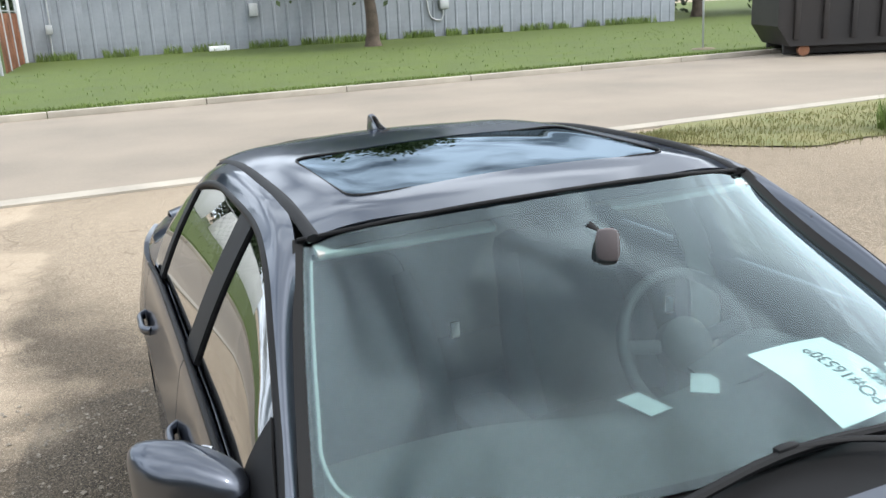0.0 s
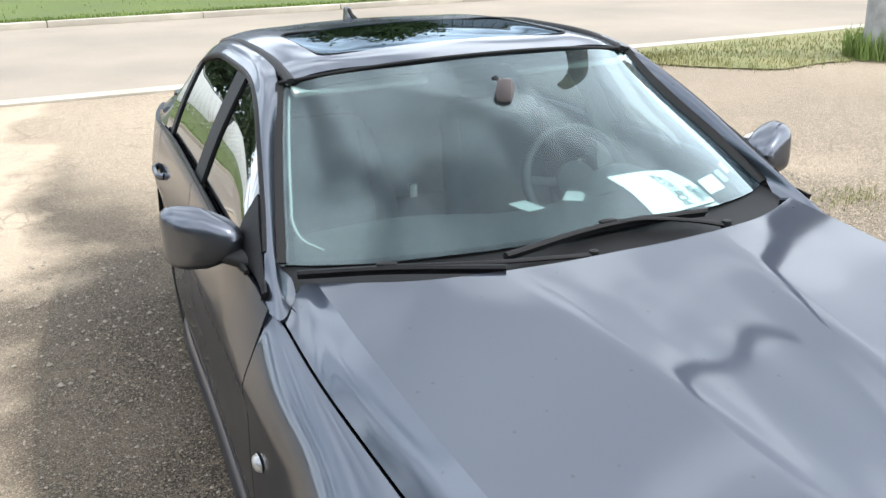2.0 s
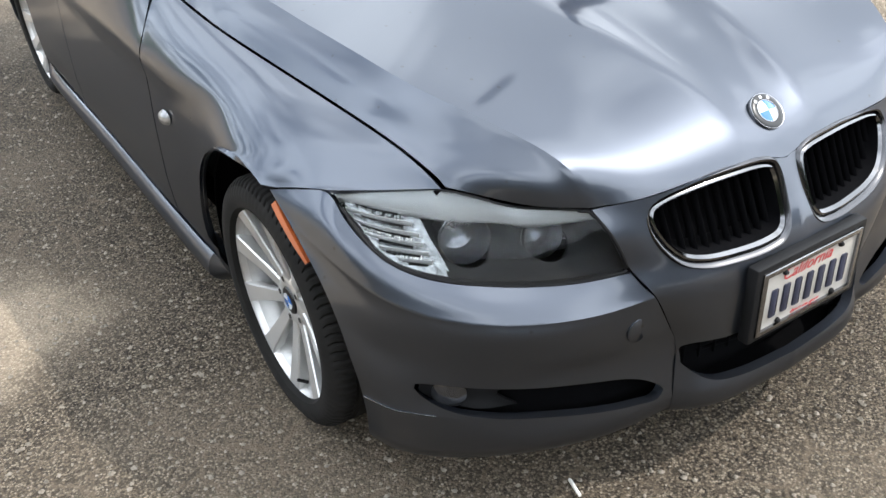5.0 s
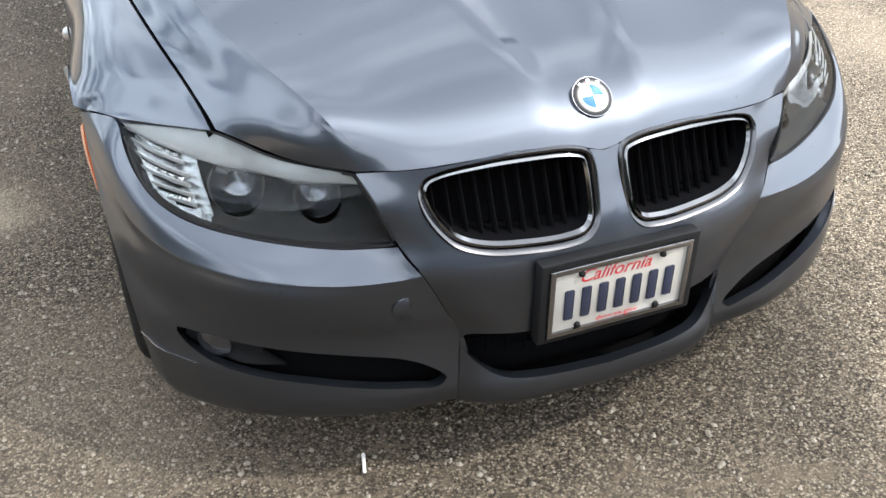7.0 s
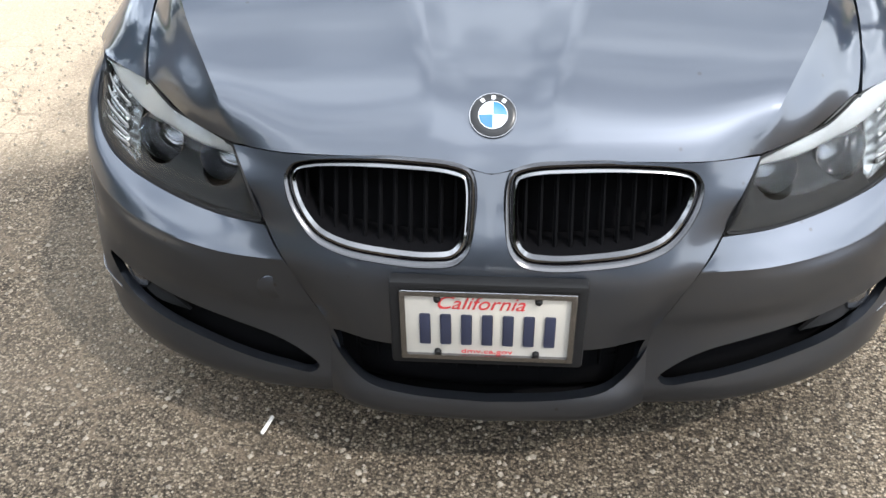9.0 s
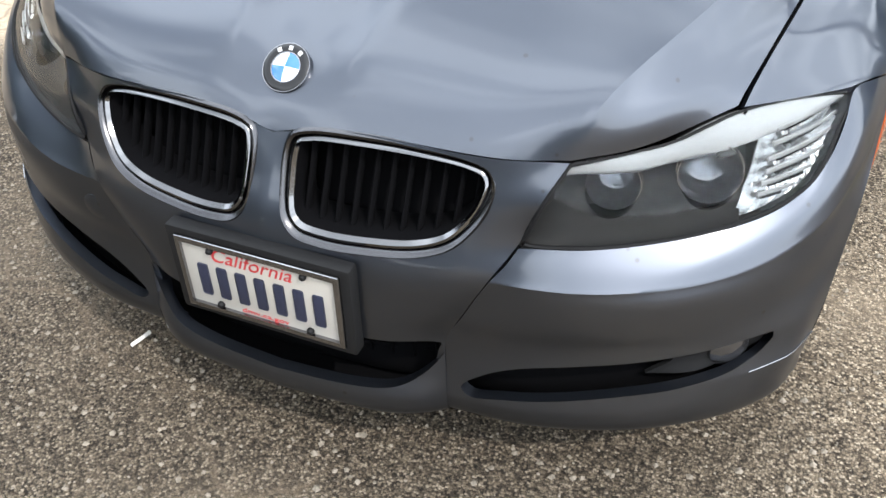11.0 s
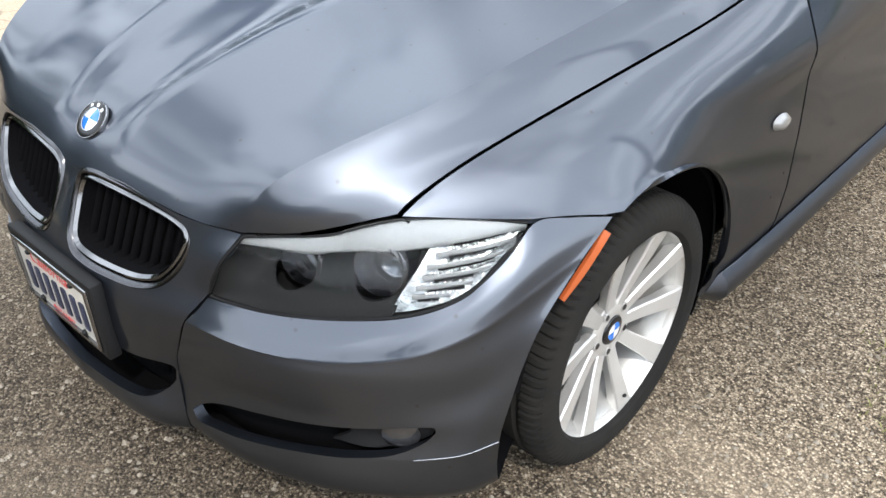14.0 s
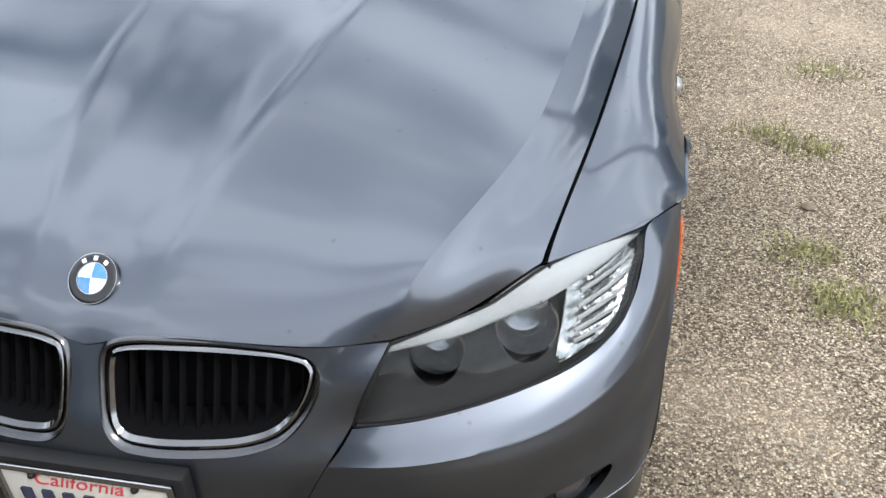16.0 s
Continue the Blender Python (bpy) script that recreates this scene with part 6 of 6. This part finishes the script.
# scuttle between hood and windscreen
cowl = loft([sym([(0, 1.245, 0.972), (0.30, 1.255, 0.972), (0.50, 1.30, 0.968), (0.70, 1.42, 0.958), (0.785, 1.50, 0.930)]), sym([(0, 1.33, 0.982), (0.35, 1.37, 0.978), (0.60, 1.46, 0.972), (0.765, 1.57, 0.965)]), sym([(0, 1.41, 0.997), (0.40, 1.46, 0.991), (0.62, 1.542, 0.983), (0.752, 1.625, 0.979)])], 60, 14)
part("scuttle_panel", shell(cowl, 0.01, 40, (0, -0.3, 1)), SEAL, car)


def wiper(blade, arm, sub):
    w = part("wiper", tube(arm, (0.009, 0.007), 8, steps=30, flat=0.7), SEAL, car, "black windscreen wiper")
    part("blade", tube(blade, 0.007, 6, steps=30, flat=1.7), SEAL, w)
    part("spoiler", tube([(x, y - 0.006, z + 0.007) for x, y, z in blade], 0.010, 6, steps=30, flat=0.7), SEAL, w)
    part("pivot", lathe([(0.0, 0.03), (0.012, 0.028), (0.016, 0.0), (0.016, -0.02)], "z", 16, sub), BLACK, w)
    part("clip", box(*(Vector(blade[1]) + Vector((0, 0, 0.012))), 0.05, 0.018, 0.014, 0.004, Matrix.Rotation(math.atan2(blade[2][1] - blade[0][1], blade[2][0] - blade[0][0]), 4, "Z")), BLACK, w)


wiper([(-0.735, 1.495, 0.998), (-0.540, 1.410, 1.004), (-0.292, 1.285, 1.004)], [(-0.05, 1.298, 0.992), (-0.17, 1.300, 1.004), (-0.33, 1.320, 1.014), (-0.545, 1.407, 1.016)], (-0.045, 1.298, 0.975))
wiper([(-0.260, 1.352, 1.006), (0.060, 1.402, 1.018), (0.355, 1.392, 1.012)], [(0.378, 1.330, 0.990), (0.30, 1.350, 1.008), (0.18, 1.385, 1.024), (0.062, 1.400, 1.028)], (0.380, 1.330, 0.975))

# door mirrors
def mirror_shell(side):
    v, f, nu, nv = [], [], 28, 20
    for j in range(nv):
        p = math.pi * j / (nv - 1)
        for i in range(nu):
            a = 2 * math.pi * i / nu
            c, s = math.cos(a), math.sin(a)
            ex = 0.50
            dx = math.copysign(abs(math.sin(p) * c) ** ex, c) if abs(c) > 1e-9 else 0
            dz = math.copysign(abs(math.sin(p) * s) ** ex, s) if abs(s) > 1e-9 else 0
            dy = math.cos(p)
            x, y, z = 0.098 * dx, -0.082 * dy if dy > 0 else -0.055 * dy, 0.080 * dz
            lift = 1 - 0.30 * max(0.0, -dx) - 0.10 * max(0, dx)
            z = z * lift + (0.018 * dx if dz > 0 else -0.012 * dx)
            v.append((0.912 + x, 1.800 + y + 0.42 * x, 1.030 + z))
    f = [(j * nu + i, j * nu + (i + 1) % nu, (j + 1) * nu + (i + 1) % nu, (j + 1) * nu + i) for j in range(nv - 1) for i in range(nu)]
    me = solid(mesh_of(v, f, 45))
    me.shade_smooth()
    return turn_over(me, side)


mirrors = both_mesh("door_mirror", mirror_shell, PAINT, "dark grey door mirror housing")


def mirror_foot(side):
    return turn_over(tube([(0.800, 1.665, 0.985), (0.825, 1.690, 0.988), (0.855, 1.735, 0.992), (0.885, 1.775, 0.996)], (0.028, 0.036), 12, steps=16, flat=0.7), side)


both_mesh("foot", mirror_foot, BLACK, parent=mirrors)


def mirror_glass(side):
    me = box(0.914, 1.846, 1.030, 0.12, 0.006, 0.09, 0.02, Matrix.Rotation(radians(22), 4, "Z"))
    return turn_over(me, side)


both_mesh("mirror_glass", mirror_glass, CHROME, parent=mirrors)

# tail: rear window, boot lid, bumper
rw = loft([sym([(0, 3.585, 1.374), (0.35, 3.570, 1.366), (0.535, 3.545, 1.322)]), sym([(0, 3.80, 1.245), (0.38, 3.785, 1.232), (0.60, 3.74, 1.180)]), sym([(0, 4.03, 1.098), (0.40, 4.005, 1.090), (0.66, 3.94, 1.05)])], 30, 14)
o = part("rear_window", shell(rw, 0.005, 50, (0, 0.5, 1)), GLASS_SIDE, car)
o.visible_shadow = False
glaze(o, 14, 30)
boot = loft([sym([(0, 4.035, 1.095), (0.40, 4.01, 1.088), (0.70, 3.93, 1.035)]), sym([(0, 4.28, 1.092), (0.40, 4.25, 1.084), (0.70, 4.18, 1.03)]), sym([(0, 4.475, 1.072), (0.40, 4.445, 1.065), (0.70, 4.36, 1.01)]), sym([(0, 4.49, 0.95), (0.40, 4.46, 0.945), (0.71, 4.38, 0.93)]), sym([(0, 4.50, 0.75), (0.40, 4.475, 0.75), (0.73, 4.40, 0.75)])], 36, 30)
part("boot_lid", shell(boot, 0.012, 32, (0, 1, 0.6)), PAINT, car)
tail = loft([sym([(0, 4.50, 0.745), (0.40, 4.475, 0.745), (0.73, 4.39, 0.745), (0.80, 4.30, 0.745)]), sym([(0, 4.535, 0.60), (0.40, 4.51, 0.60), (0.74, 4.41, 0.60), (0.815, 4.30, 0.60)]), sym([(0, 4.525, 0.40), (0.40, 4.50, 0.40), (0.74, 4.40, 0.40), (0.815, 4.30, 0.40)]), sym([(0, 4.48, 0.24), (0.40, 4.46, 0.24), (0.72, 4.37, 0.24), (0.77, 4.28, 0.24)])], 40, 20)
part("rear_bumper", shell(tail, 0.014, 40, (0, 1, 0)), PAINT, car)
deck = loft([[(0.60, 3.80, 1.14), (0.66, 3.92, 1.065), (0.69, 4.10, 1.03), (0.70, 4.36, 1.0)], [(0.745, 3.80, 1.03), (0.79, 3.92, 0.985), (0.785, 4.15, 0.975), (0.755, 4.38, 0.955)]], 20, 6)
both("rear_shoulder", deck, 0.012, PAINT, (0.5, 0, 1))
part("floor_pan", box(0, 2.3, 0.20, 1.50, 4.0, 0.05, 0.02), DARK, car)
part("firewall", box(0, 1.35, 0.62, 1.40, 0.05, 0.62, 0.01), DARK, car)


# ---- wheels ----
def tyre_mesh():
    prof = [(0.240, -0.095), (0.248, -0.108), (0.264, -0.1125), (0.285, -0.1115), (0.302, -0.103), (0.310, -0.094), (0.3165, -0.080), (0.3175, -0.060), (0.3105, -0.055), (0.3105, -0.048), (0.3178, -0.043), (0.3182, -0.008), (0.3110, -0.004), (0.3110, 0.004), (0.3182, 0.008), (0.3178, 0.043), (0.3105, 0.048), (0.3105, 0.055), (0.3175, 0.060), (0.3165, 0.080), (0.310, 0.094), (0.302, 0.103), (0.285, 0.1115), (0.264, 0.1125), (0.248, 0.108), (0.240, 0.095)]
    n, k = 360, len(prof)
    v, f = [], []
    for i in range(n):
        a = 2 * math.pi * i / n
        for r, h in prof:
            q = r
            if i % 4 == 0 and r > 0.300 and abs(h) > 0.058:
                q = r - 0.006
            h = h * 1.22 if h < 0 else h
            w = a + (0.02 * abs(h) / 0.1 if r > 0.306 else 0)
            v.append((h, q * math.cos(w), q * math.sin(w)))
    for i in range(n):
        j = (i + 1) % n
        for q in range(k - 1):
            f.append((i * k + q, j * k + q, j * k + q + 1, i * k + q + 1))
    return mesh_of(v, f, 35)


def spoke_mesh():
    """One flat spoke that widens towards the rim, with a hollow back."""
    v = []
    for r, w, x, t in ((0.050, 0.0160, 0.060, 0.020), (0.079, 0.0165, 0.063, 0.022), (0.120, 0.0180, 0.070, 0.024), (0.167, 0.0205, 0.080, 0.026), (0.208, 0.0235, 0.0885, 0.030), (0.232, 0.0260, 0.0935, 0.034), (0.246, 0.029, 0.0960, 0.040)):
        for dy, dx in ((-w, -0.004), (-w + 0.0025, 0.0), (w - 0.0025, 0.0), (w, -0.004), (w * 0.8, -t), (-w * 0.8, -t)):
            v.append((x + dx, dy, r))
    f = []
    for j in range(6):
        for i in range(6):
            f.append((j * 6 + i, j * 6 + (i + 1) % 6, (j + 1) * 6 + (i + 1) % 6, (j + 1) * 6 + i))
    f += [tuple(range(6))[::-1], tuple(36 + i for i in range(6))]
    return solid(mesh_of(v, f, 35))


tyre_me, spoke_me = tyre_mesh(), spoke_mesh()
for me, mt in ((tyre_me, RUBBER), (spoke_me, ALLOY)):
    me.materials.append(mt)
rim_prof = [(0.236, 0.074), (0.242, 0.094), (0.247, 0.098), (0.254, 0.1045), (0.2575, 0.102), (0.257, 0.088), (0.243, 0.085)]
barrel_prof = [(0.233, -0.10), (0.225, -0.06), (0.218, 0.02), (0.224, 0.06), (0.236, 0.076)]
# darker copy of ALLOY: shade inside rim and bolt wells put into its colour
BARREL = surf("shaded_alloy", (0.46, 0.455, 0.44), rough=0.45, metal=0.6, var=0.15, coarse=9, fine=300, bump=0.05, relief=0.0003)


def wheel(at, side, spin, steer=0.0):
    base = pose(*at, 0, 0, (0 if side > 0 else 180) + steer)
    w = part("wheel", lathe(rim_prof, "x", 72), ALLOY, car, "silver ten-spoke alloy wheel with black tyre")
    w.matrix_world = base

    def sub(name, me, mt, m=Matrix(), label=""):
        o = part(name, me, mt, w, label)
        o.matrix_world = base @ m
        return o

    sub("tyre", tyre_me, None, label="worn black rubber tyre")
    sub("barrel", lathe(barrel_prof, "x", 72), BARREL)
    for k in range(10):
        sub("spoke", spoke_me, None, Matrix.Rotation(2 * math.pi * k / 10 + spin, 4, "X"))
    sub("hub", lathe([(0.036, 0.0625), (0.040, 0.0635), (0.060, 0.062), (0.072, 0.056), (0.072, 0.03)], "x", 40), ALLOY)
    sub("centre_cap", lathe([(0.0, 0.068), (0.026, 0.0678), (0.0335, 0.066), (0.036, 0.062)], "x", 32), ENAMEL_BLACK)
    for k in range(4):
        me = lathe([(0.0, 0.0688), (0.0215, 0.0686)], "x", 10, arc=math.pi / 2)
        sub("cap_quarter", me, WHITE if k % 2 else BLUE, Matrix.Rotation(math.pi / 2 * k, 4, "X"))
    for k in range(5):
        a = 2 * math.pi * (k + 0.5) / 5 + spin
        sub("wheel_bolt", lathe([(0.0, 0.066), (0.007, 0.066), (0.0085, 0.062), (0.0085, 0.045)], "x", 6, (0, 0.056 * math.cos(a), 0.056 * math.sin(a))), DISC)
        sub("bolt_well", lathe([(0.0, 0.0642), (0.0105, 0.0642), (0.0125, 0.0630)], "x", 16, (0, 0.056 * math.cos(a), 0.056 * math.sin(a))), BARREL)
    sub("brake_disc", lathe([(0.0, 0.02), (0.07, 0.022), (0.075, 0.0), (0.164, 0.0), (0.166, -0.01), (0.164, -0.02)], "x", 48), DISC)
    sub("caliper", box(-0.0, -0.12, 0.03, 0.10, 0.06, 0.16, 0.015), DISC)
    sub("valve", tube([(0.07, 0.0, -0.226), (0.082, 0.0, -0.217), (0.094, 0.0, -0.208)], 0.0045, 8), BLACK, Matrix.Rotation(0.2, 4, "X"))


wheel((0.781, HUB_Y, HUB_Z), 1, 0.18)
wheel((-0.781, HUB_Y, HUB_Z), -1, 0.05)
wheel((0.766, REAR_Y, HUB_Z), 1, 0.4)
wheel((-0.766, REAR_Y, HUB_Z), -1, 0.3)


# ---- cabin ----
dash = loft([sym([(0, 1.40, 0.985), (0.45, 1.46, 0.980), (0.70, 1.60, 0.968)]), sym([(0, 1.60, 0.985), (0.40, 1.64, 0.990), (0.72, 1.74, 0.975)]), sym([(0, 1.80, 0.955), (0.38, 1.83, 0.985), (0.74, 1.86, 0.960)]), sym([(0, 1.86, 0.85), (0.38, 1.88, 0.86), (0.74, 1.90, 0.85)]), sym([(0, 1.84, 0.62), (0.38, 1.86, 0.62), (0.74, 1.88, 0.62)])], 40, 30)
part("dashboard", shell(dash, 0.01, 40, (0, 0.4, 1)), TRIM_GREY, car)
hood_d = loft([[(0.18, 1.72, 0.985), (0.37, 1.70, 1.025), (0.56, 1.72, 0.985)], [(0.20, 1.86, 0.985), (0.37, 1.85, 1.045), (0.54, 1.86, 0.985)]], 20, 8)
part("instrument_hood", shell(hood_d, 0.01, 40, (0, 0, 1)), TRIM_GREY, car)
st = pose(0.37, 2.08, 0.93, 62, 0, 0)
wheel_me = tube([(0.19 * math.cos(a), 0.19 * math.sin(a), 0) for a in np.linspace(0, 2 * math.pi, 25)], 0.016, 10, steps=72)
wheel_me.transform(st)
steering = part("steering_wheel", wheel_me, CLOTH, car, "black leather steering wheel")
for a in (0.15, math.pi - 0.15, -math.pi / 2):
    me = tube([(0.03 * math.cos(a), 0.03 * math.sin(a), -0.02), (0.1 * math.cos(a), 0.1 * math.sin(a), -0.014), (0.185 * math.cos(a), 0.185 * math.sin(a), 0)], 0.018, 8, flat=0.5)
    me.transform(st)
    part("spoke", me, TRIM_GREY, steering)
me = lathe([(0.0, 0.03), (0.05, 0.024), (0.075, 0.0), (0.07, -0.05)], "z", 28)
me.transform(st)
part("airbag_cover", me, TRIM_GREY, steering)


def seat(x):
    s = part("front_seat", box(x, 2.35, 0.50, 0.52, 0.52, 0.16, 0.05), CLOTH, car, "dark leather front seat")
    lean = Matrix.Rotation(radians(-20), 4, "X")
    part("backrest", box(x, 2.70, 0.82, 0.50, 0.14, 0.62, 0.06, lean, taper=(0.86, 0.8)), CLOTH, s)
    for sx in (-1, 1):
        part("bolster", tube([(x + sx * 0.22, 2.56, 0.58), (x + sx * 0.225, 2.63, 0.80), (x + sx * 0.19, 2.74, 1.05)], (0.055, 0.035), 10), CLOTH, s)
        part("headrest_post", tube([(x + sx * 0.06, 2.80, 1.08), (x + sx * 0.06, 2.82, 1.12), (x + sx * 0.06, 2.83, 1.16)], 0.007, 8), SATIN, s)
    part("headrest", box(x, 2.83, 1.20, 0.27, 0.10, 0.17, 0.045, lean), CLOTH, s)
    part("base", box(x, 2.35, 0.34, 0.44, 0.46, 0.16, 0.02), TRIM_GREY, s)


seat(0.37)
seat(-0.37)
bench = part("rear_bench", box(0, 3.15, 0.52, 1.20, 0.50, 0.16, 0.05), CLOTH, car, "dark leather rear bench")
part("backrest", box(0, 3.45, 0.83, 1.16, 0.16, 0.62, 0.06, Matrix.Rotation(radians(-24), 4, "X")), CLOTH, bench)
for x in (-0.34, 0.34):
    part("headrest", box(x, 3.58, 1.12, 0.26, 0.11, 0.13, 0.04), CLOTH, bench)
part("centre_console", box(0, 2.25, 0.50, 0.20, 0.85, 0.30, 0.04), TRIM_GREY, car)
part("parcel_shelf", box(0, 3.78, 1.02, 1.15, 0.40, 0.03, 0.01), TRIM_GREY, car)
part("cabin_floor", box(0, 2.6, 0.27, 1.44, 2.0, 0.04, 0.01), TRIM_GREY, car)
part("rear_bulkhead", box(0, 3.78, 0.62, 1.30, 0.04, 0.70, 0.01), DARK, car)


def door_card(y0, y1):
    g = side_grid_of(y0, y1, 0.30, 16, 14)
    g[..., 0] -= 0.075
    return g


both("door_card", door_card(1.62, 2.50), 0.02, TRIM_GREY, (-1, 0, 0))
both("door_card", door_card(2.52, 3.36), 0.02, TRIM_GREY, (-1, 0, 0))
pil = loft([[(x - 0.012, y + 0.03, z - 0.05) for x, y, z in r_in[:5]], [(x - 0.055, y + 0.04, z - 0.05) for x, y, z in r_out[:5]]], 24, 5)
both("pillar_trim", pil, 0.01, LINER, (-1, -0.3, 0))


def b_post(side):
    return turn_over(tube([(0.775, 2.52, 0.5), (0.770, 2.53, 0.95), (0.69, 2.54, 1.16), (0.585, 2.55, 1.31)], (0.06, 0.045), 10, flat=0.5), side)


both_mesh("b_post_trim", b_post, LINER)


def c_post(side):
    return turn_over(tube([(0.68, 3.58, 0.98), (0.63, 3.58, 1.10), (0.55, 3.55, 1.22)], (0.06, 0.04), 10, flat=0.4), side)


both_mesh("c_post_trim", c_post, LINER)
im = part("rear_view_mirror", box(0.024, 1.908, 1.285, 0.17, 0.050, 0.075, 0.016, Matrix.Rotation(radians(58), 4, "Z") @ Matrix.Rotation(radians(20), 4, "Y")), TRIM_BROWN, car, "dark interior mirror below the roof")
part("mirror_stem", tube([(0.015, 1.915, 1.300), (0.008, 1.935, 1.318), (0.0, 1.95, 1.330)], 0.013, 10), BLACK, im)
for x in (-0.36, 0.36):
    part("sun_visor", box(x, 2.17, 1.335, 0.42, 0.15, 0.018, 0.006, Matrix.Rotation(radians(14), 4, "X")), LINER, car)


def seat_belt(sx):
    part("seat_belt", tube([(sx * 0.70, 2.56, 1.12), (sx * 0.71, 2.56, 0.9), (sx * 0.72, 2.55, 0.35)], 0.022, 6, flat=0.12), SEAL, car)


for sx in (1, -1):
    seat_belt(sx)
part("buckle_tongue", box(0.694, 2.600, 0.827, 0.03, 0.006, 0.055, 0.002), STEEL, car, "bright steel belt tongue")
part("buckle_tongue", box(0.195, 3.255, 0.628, 0.035, 0.012, 0.06, 0.002), STEEL, car, "bright steel belt tongue")

# sheet of paper and slips on the dashboard
sheet = thing("paper_sheet", "white paper sheet with grey lettering on the dashboard", "paper")
P00, P10, P11, P01 = (0.245, 1.452, 0.999), (0.465, 1.468, 0.997), (0.515, 1.778, 1.020), (0.276, 1.752, 1.036)
pg = loft([[P00, tuple((np.array(P00) + P10) / 2 + (0, 0, 0.003)), P10], [tuple((np.array(P00) + P01) / 2 + (0, 0, 0.012)), tuple((np.array(P00) + P10 + P11 + P01) / 4 + (0, 0, 0.012)), tuple((np.array(P10) + P11) / 2 + (0, 0, 0.012))], [P01, tuple((np.array(P01) + P11) / 2 + (0, 0, 0.004)), P11]], 12, 12)
part("leaf", shell(pg, 0.0006, 60, (0, 0, 1)), PAPER, sheet)


def sheet_text(text, size, fx, fy):
    """Lettering laid on the sheet, running along its length."""
    ob = lettering(text, size, Matrix(), PENCIL, sheet, extrude=0.0, bold=0.0005)
    n = len(pg) - 1
    for v in ob.data.vertices:
        a, b = fx - v.co.y / 0.23, fy + v.co.x / 0.31
        i, j = min(max(int(a * n), 0), n - 1), min(max(int(b * n), 0), n - 1)
        s, t = a * n - i, b * n - j
        p = (pg[j, i] * (1 - s) + pg[j, i + 1] * s) * (1 - t) + (pg[j + 1, i] * (1 - s) + pg[j + 1, i + 1] * s) * t
        v.co = (p[0], p[1], p[2] + 0.0012)


sheet_text("PO#165309", 0.050, 0.62, 0.47)
sheet_text("V#5470", 0.034, 0.86, 0.27)
for x, y, r in ((0.0, 1.74, 10), (0.17, 1.76, -38)):
    tagged(part("paper_slip", box(x, y, 0.990, 0.06, 0.10, 0.002, 0, Matrix.Rotation(radians(r), 4, "Z")), SLIP), "small dull white paper slip on the dashboard", "paper")

# ---- small things on the ground ----
tagged(part("white_stick", box(-0.487, 0.150, 0.006, 0.008, 0.055, 0.008, 0.003, Matrix.Rotation(radians(-14), 4, "Z")), BUTT), "thin white stub lying on the gravel", "litter")
clod = lathe([(0.0, 0.012), (0.014, 0.010), (0.024, 0.004), (0.022, -0.004)], "z", 7, (1.395, 1.83, 0))
tagged(part("dirt_clod", clod, EARTH), "dark clod of earth on the gravel", "clod")
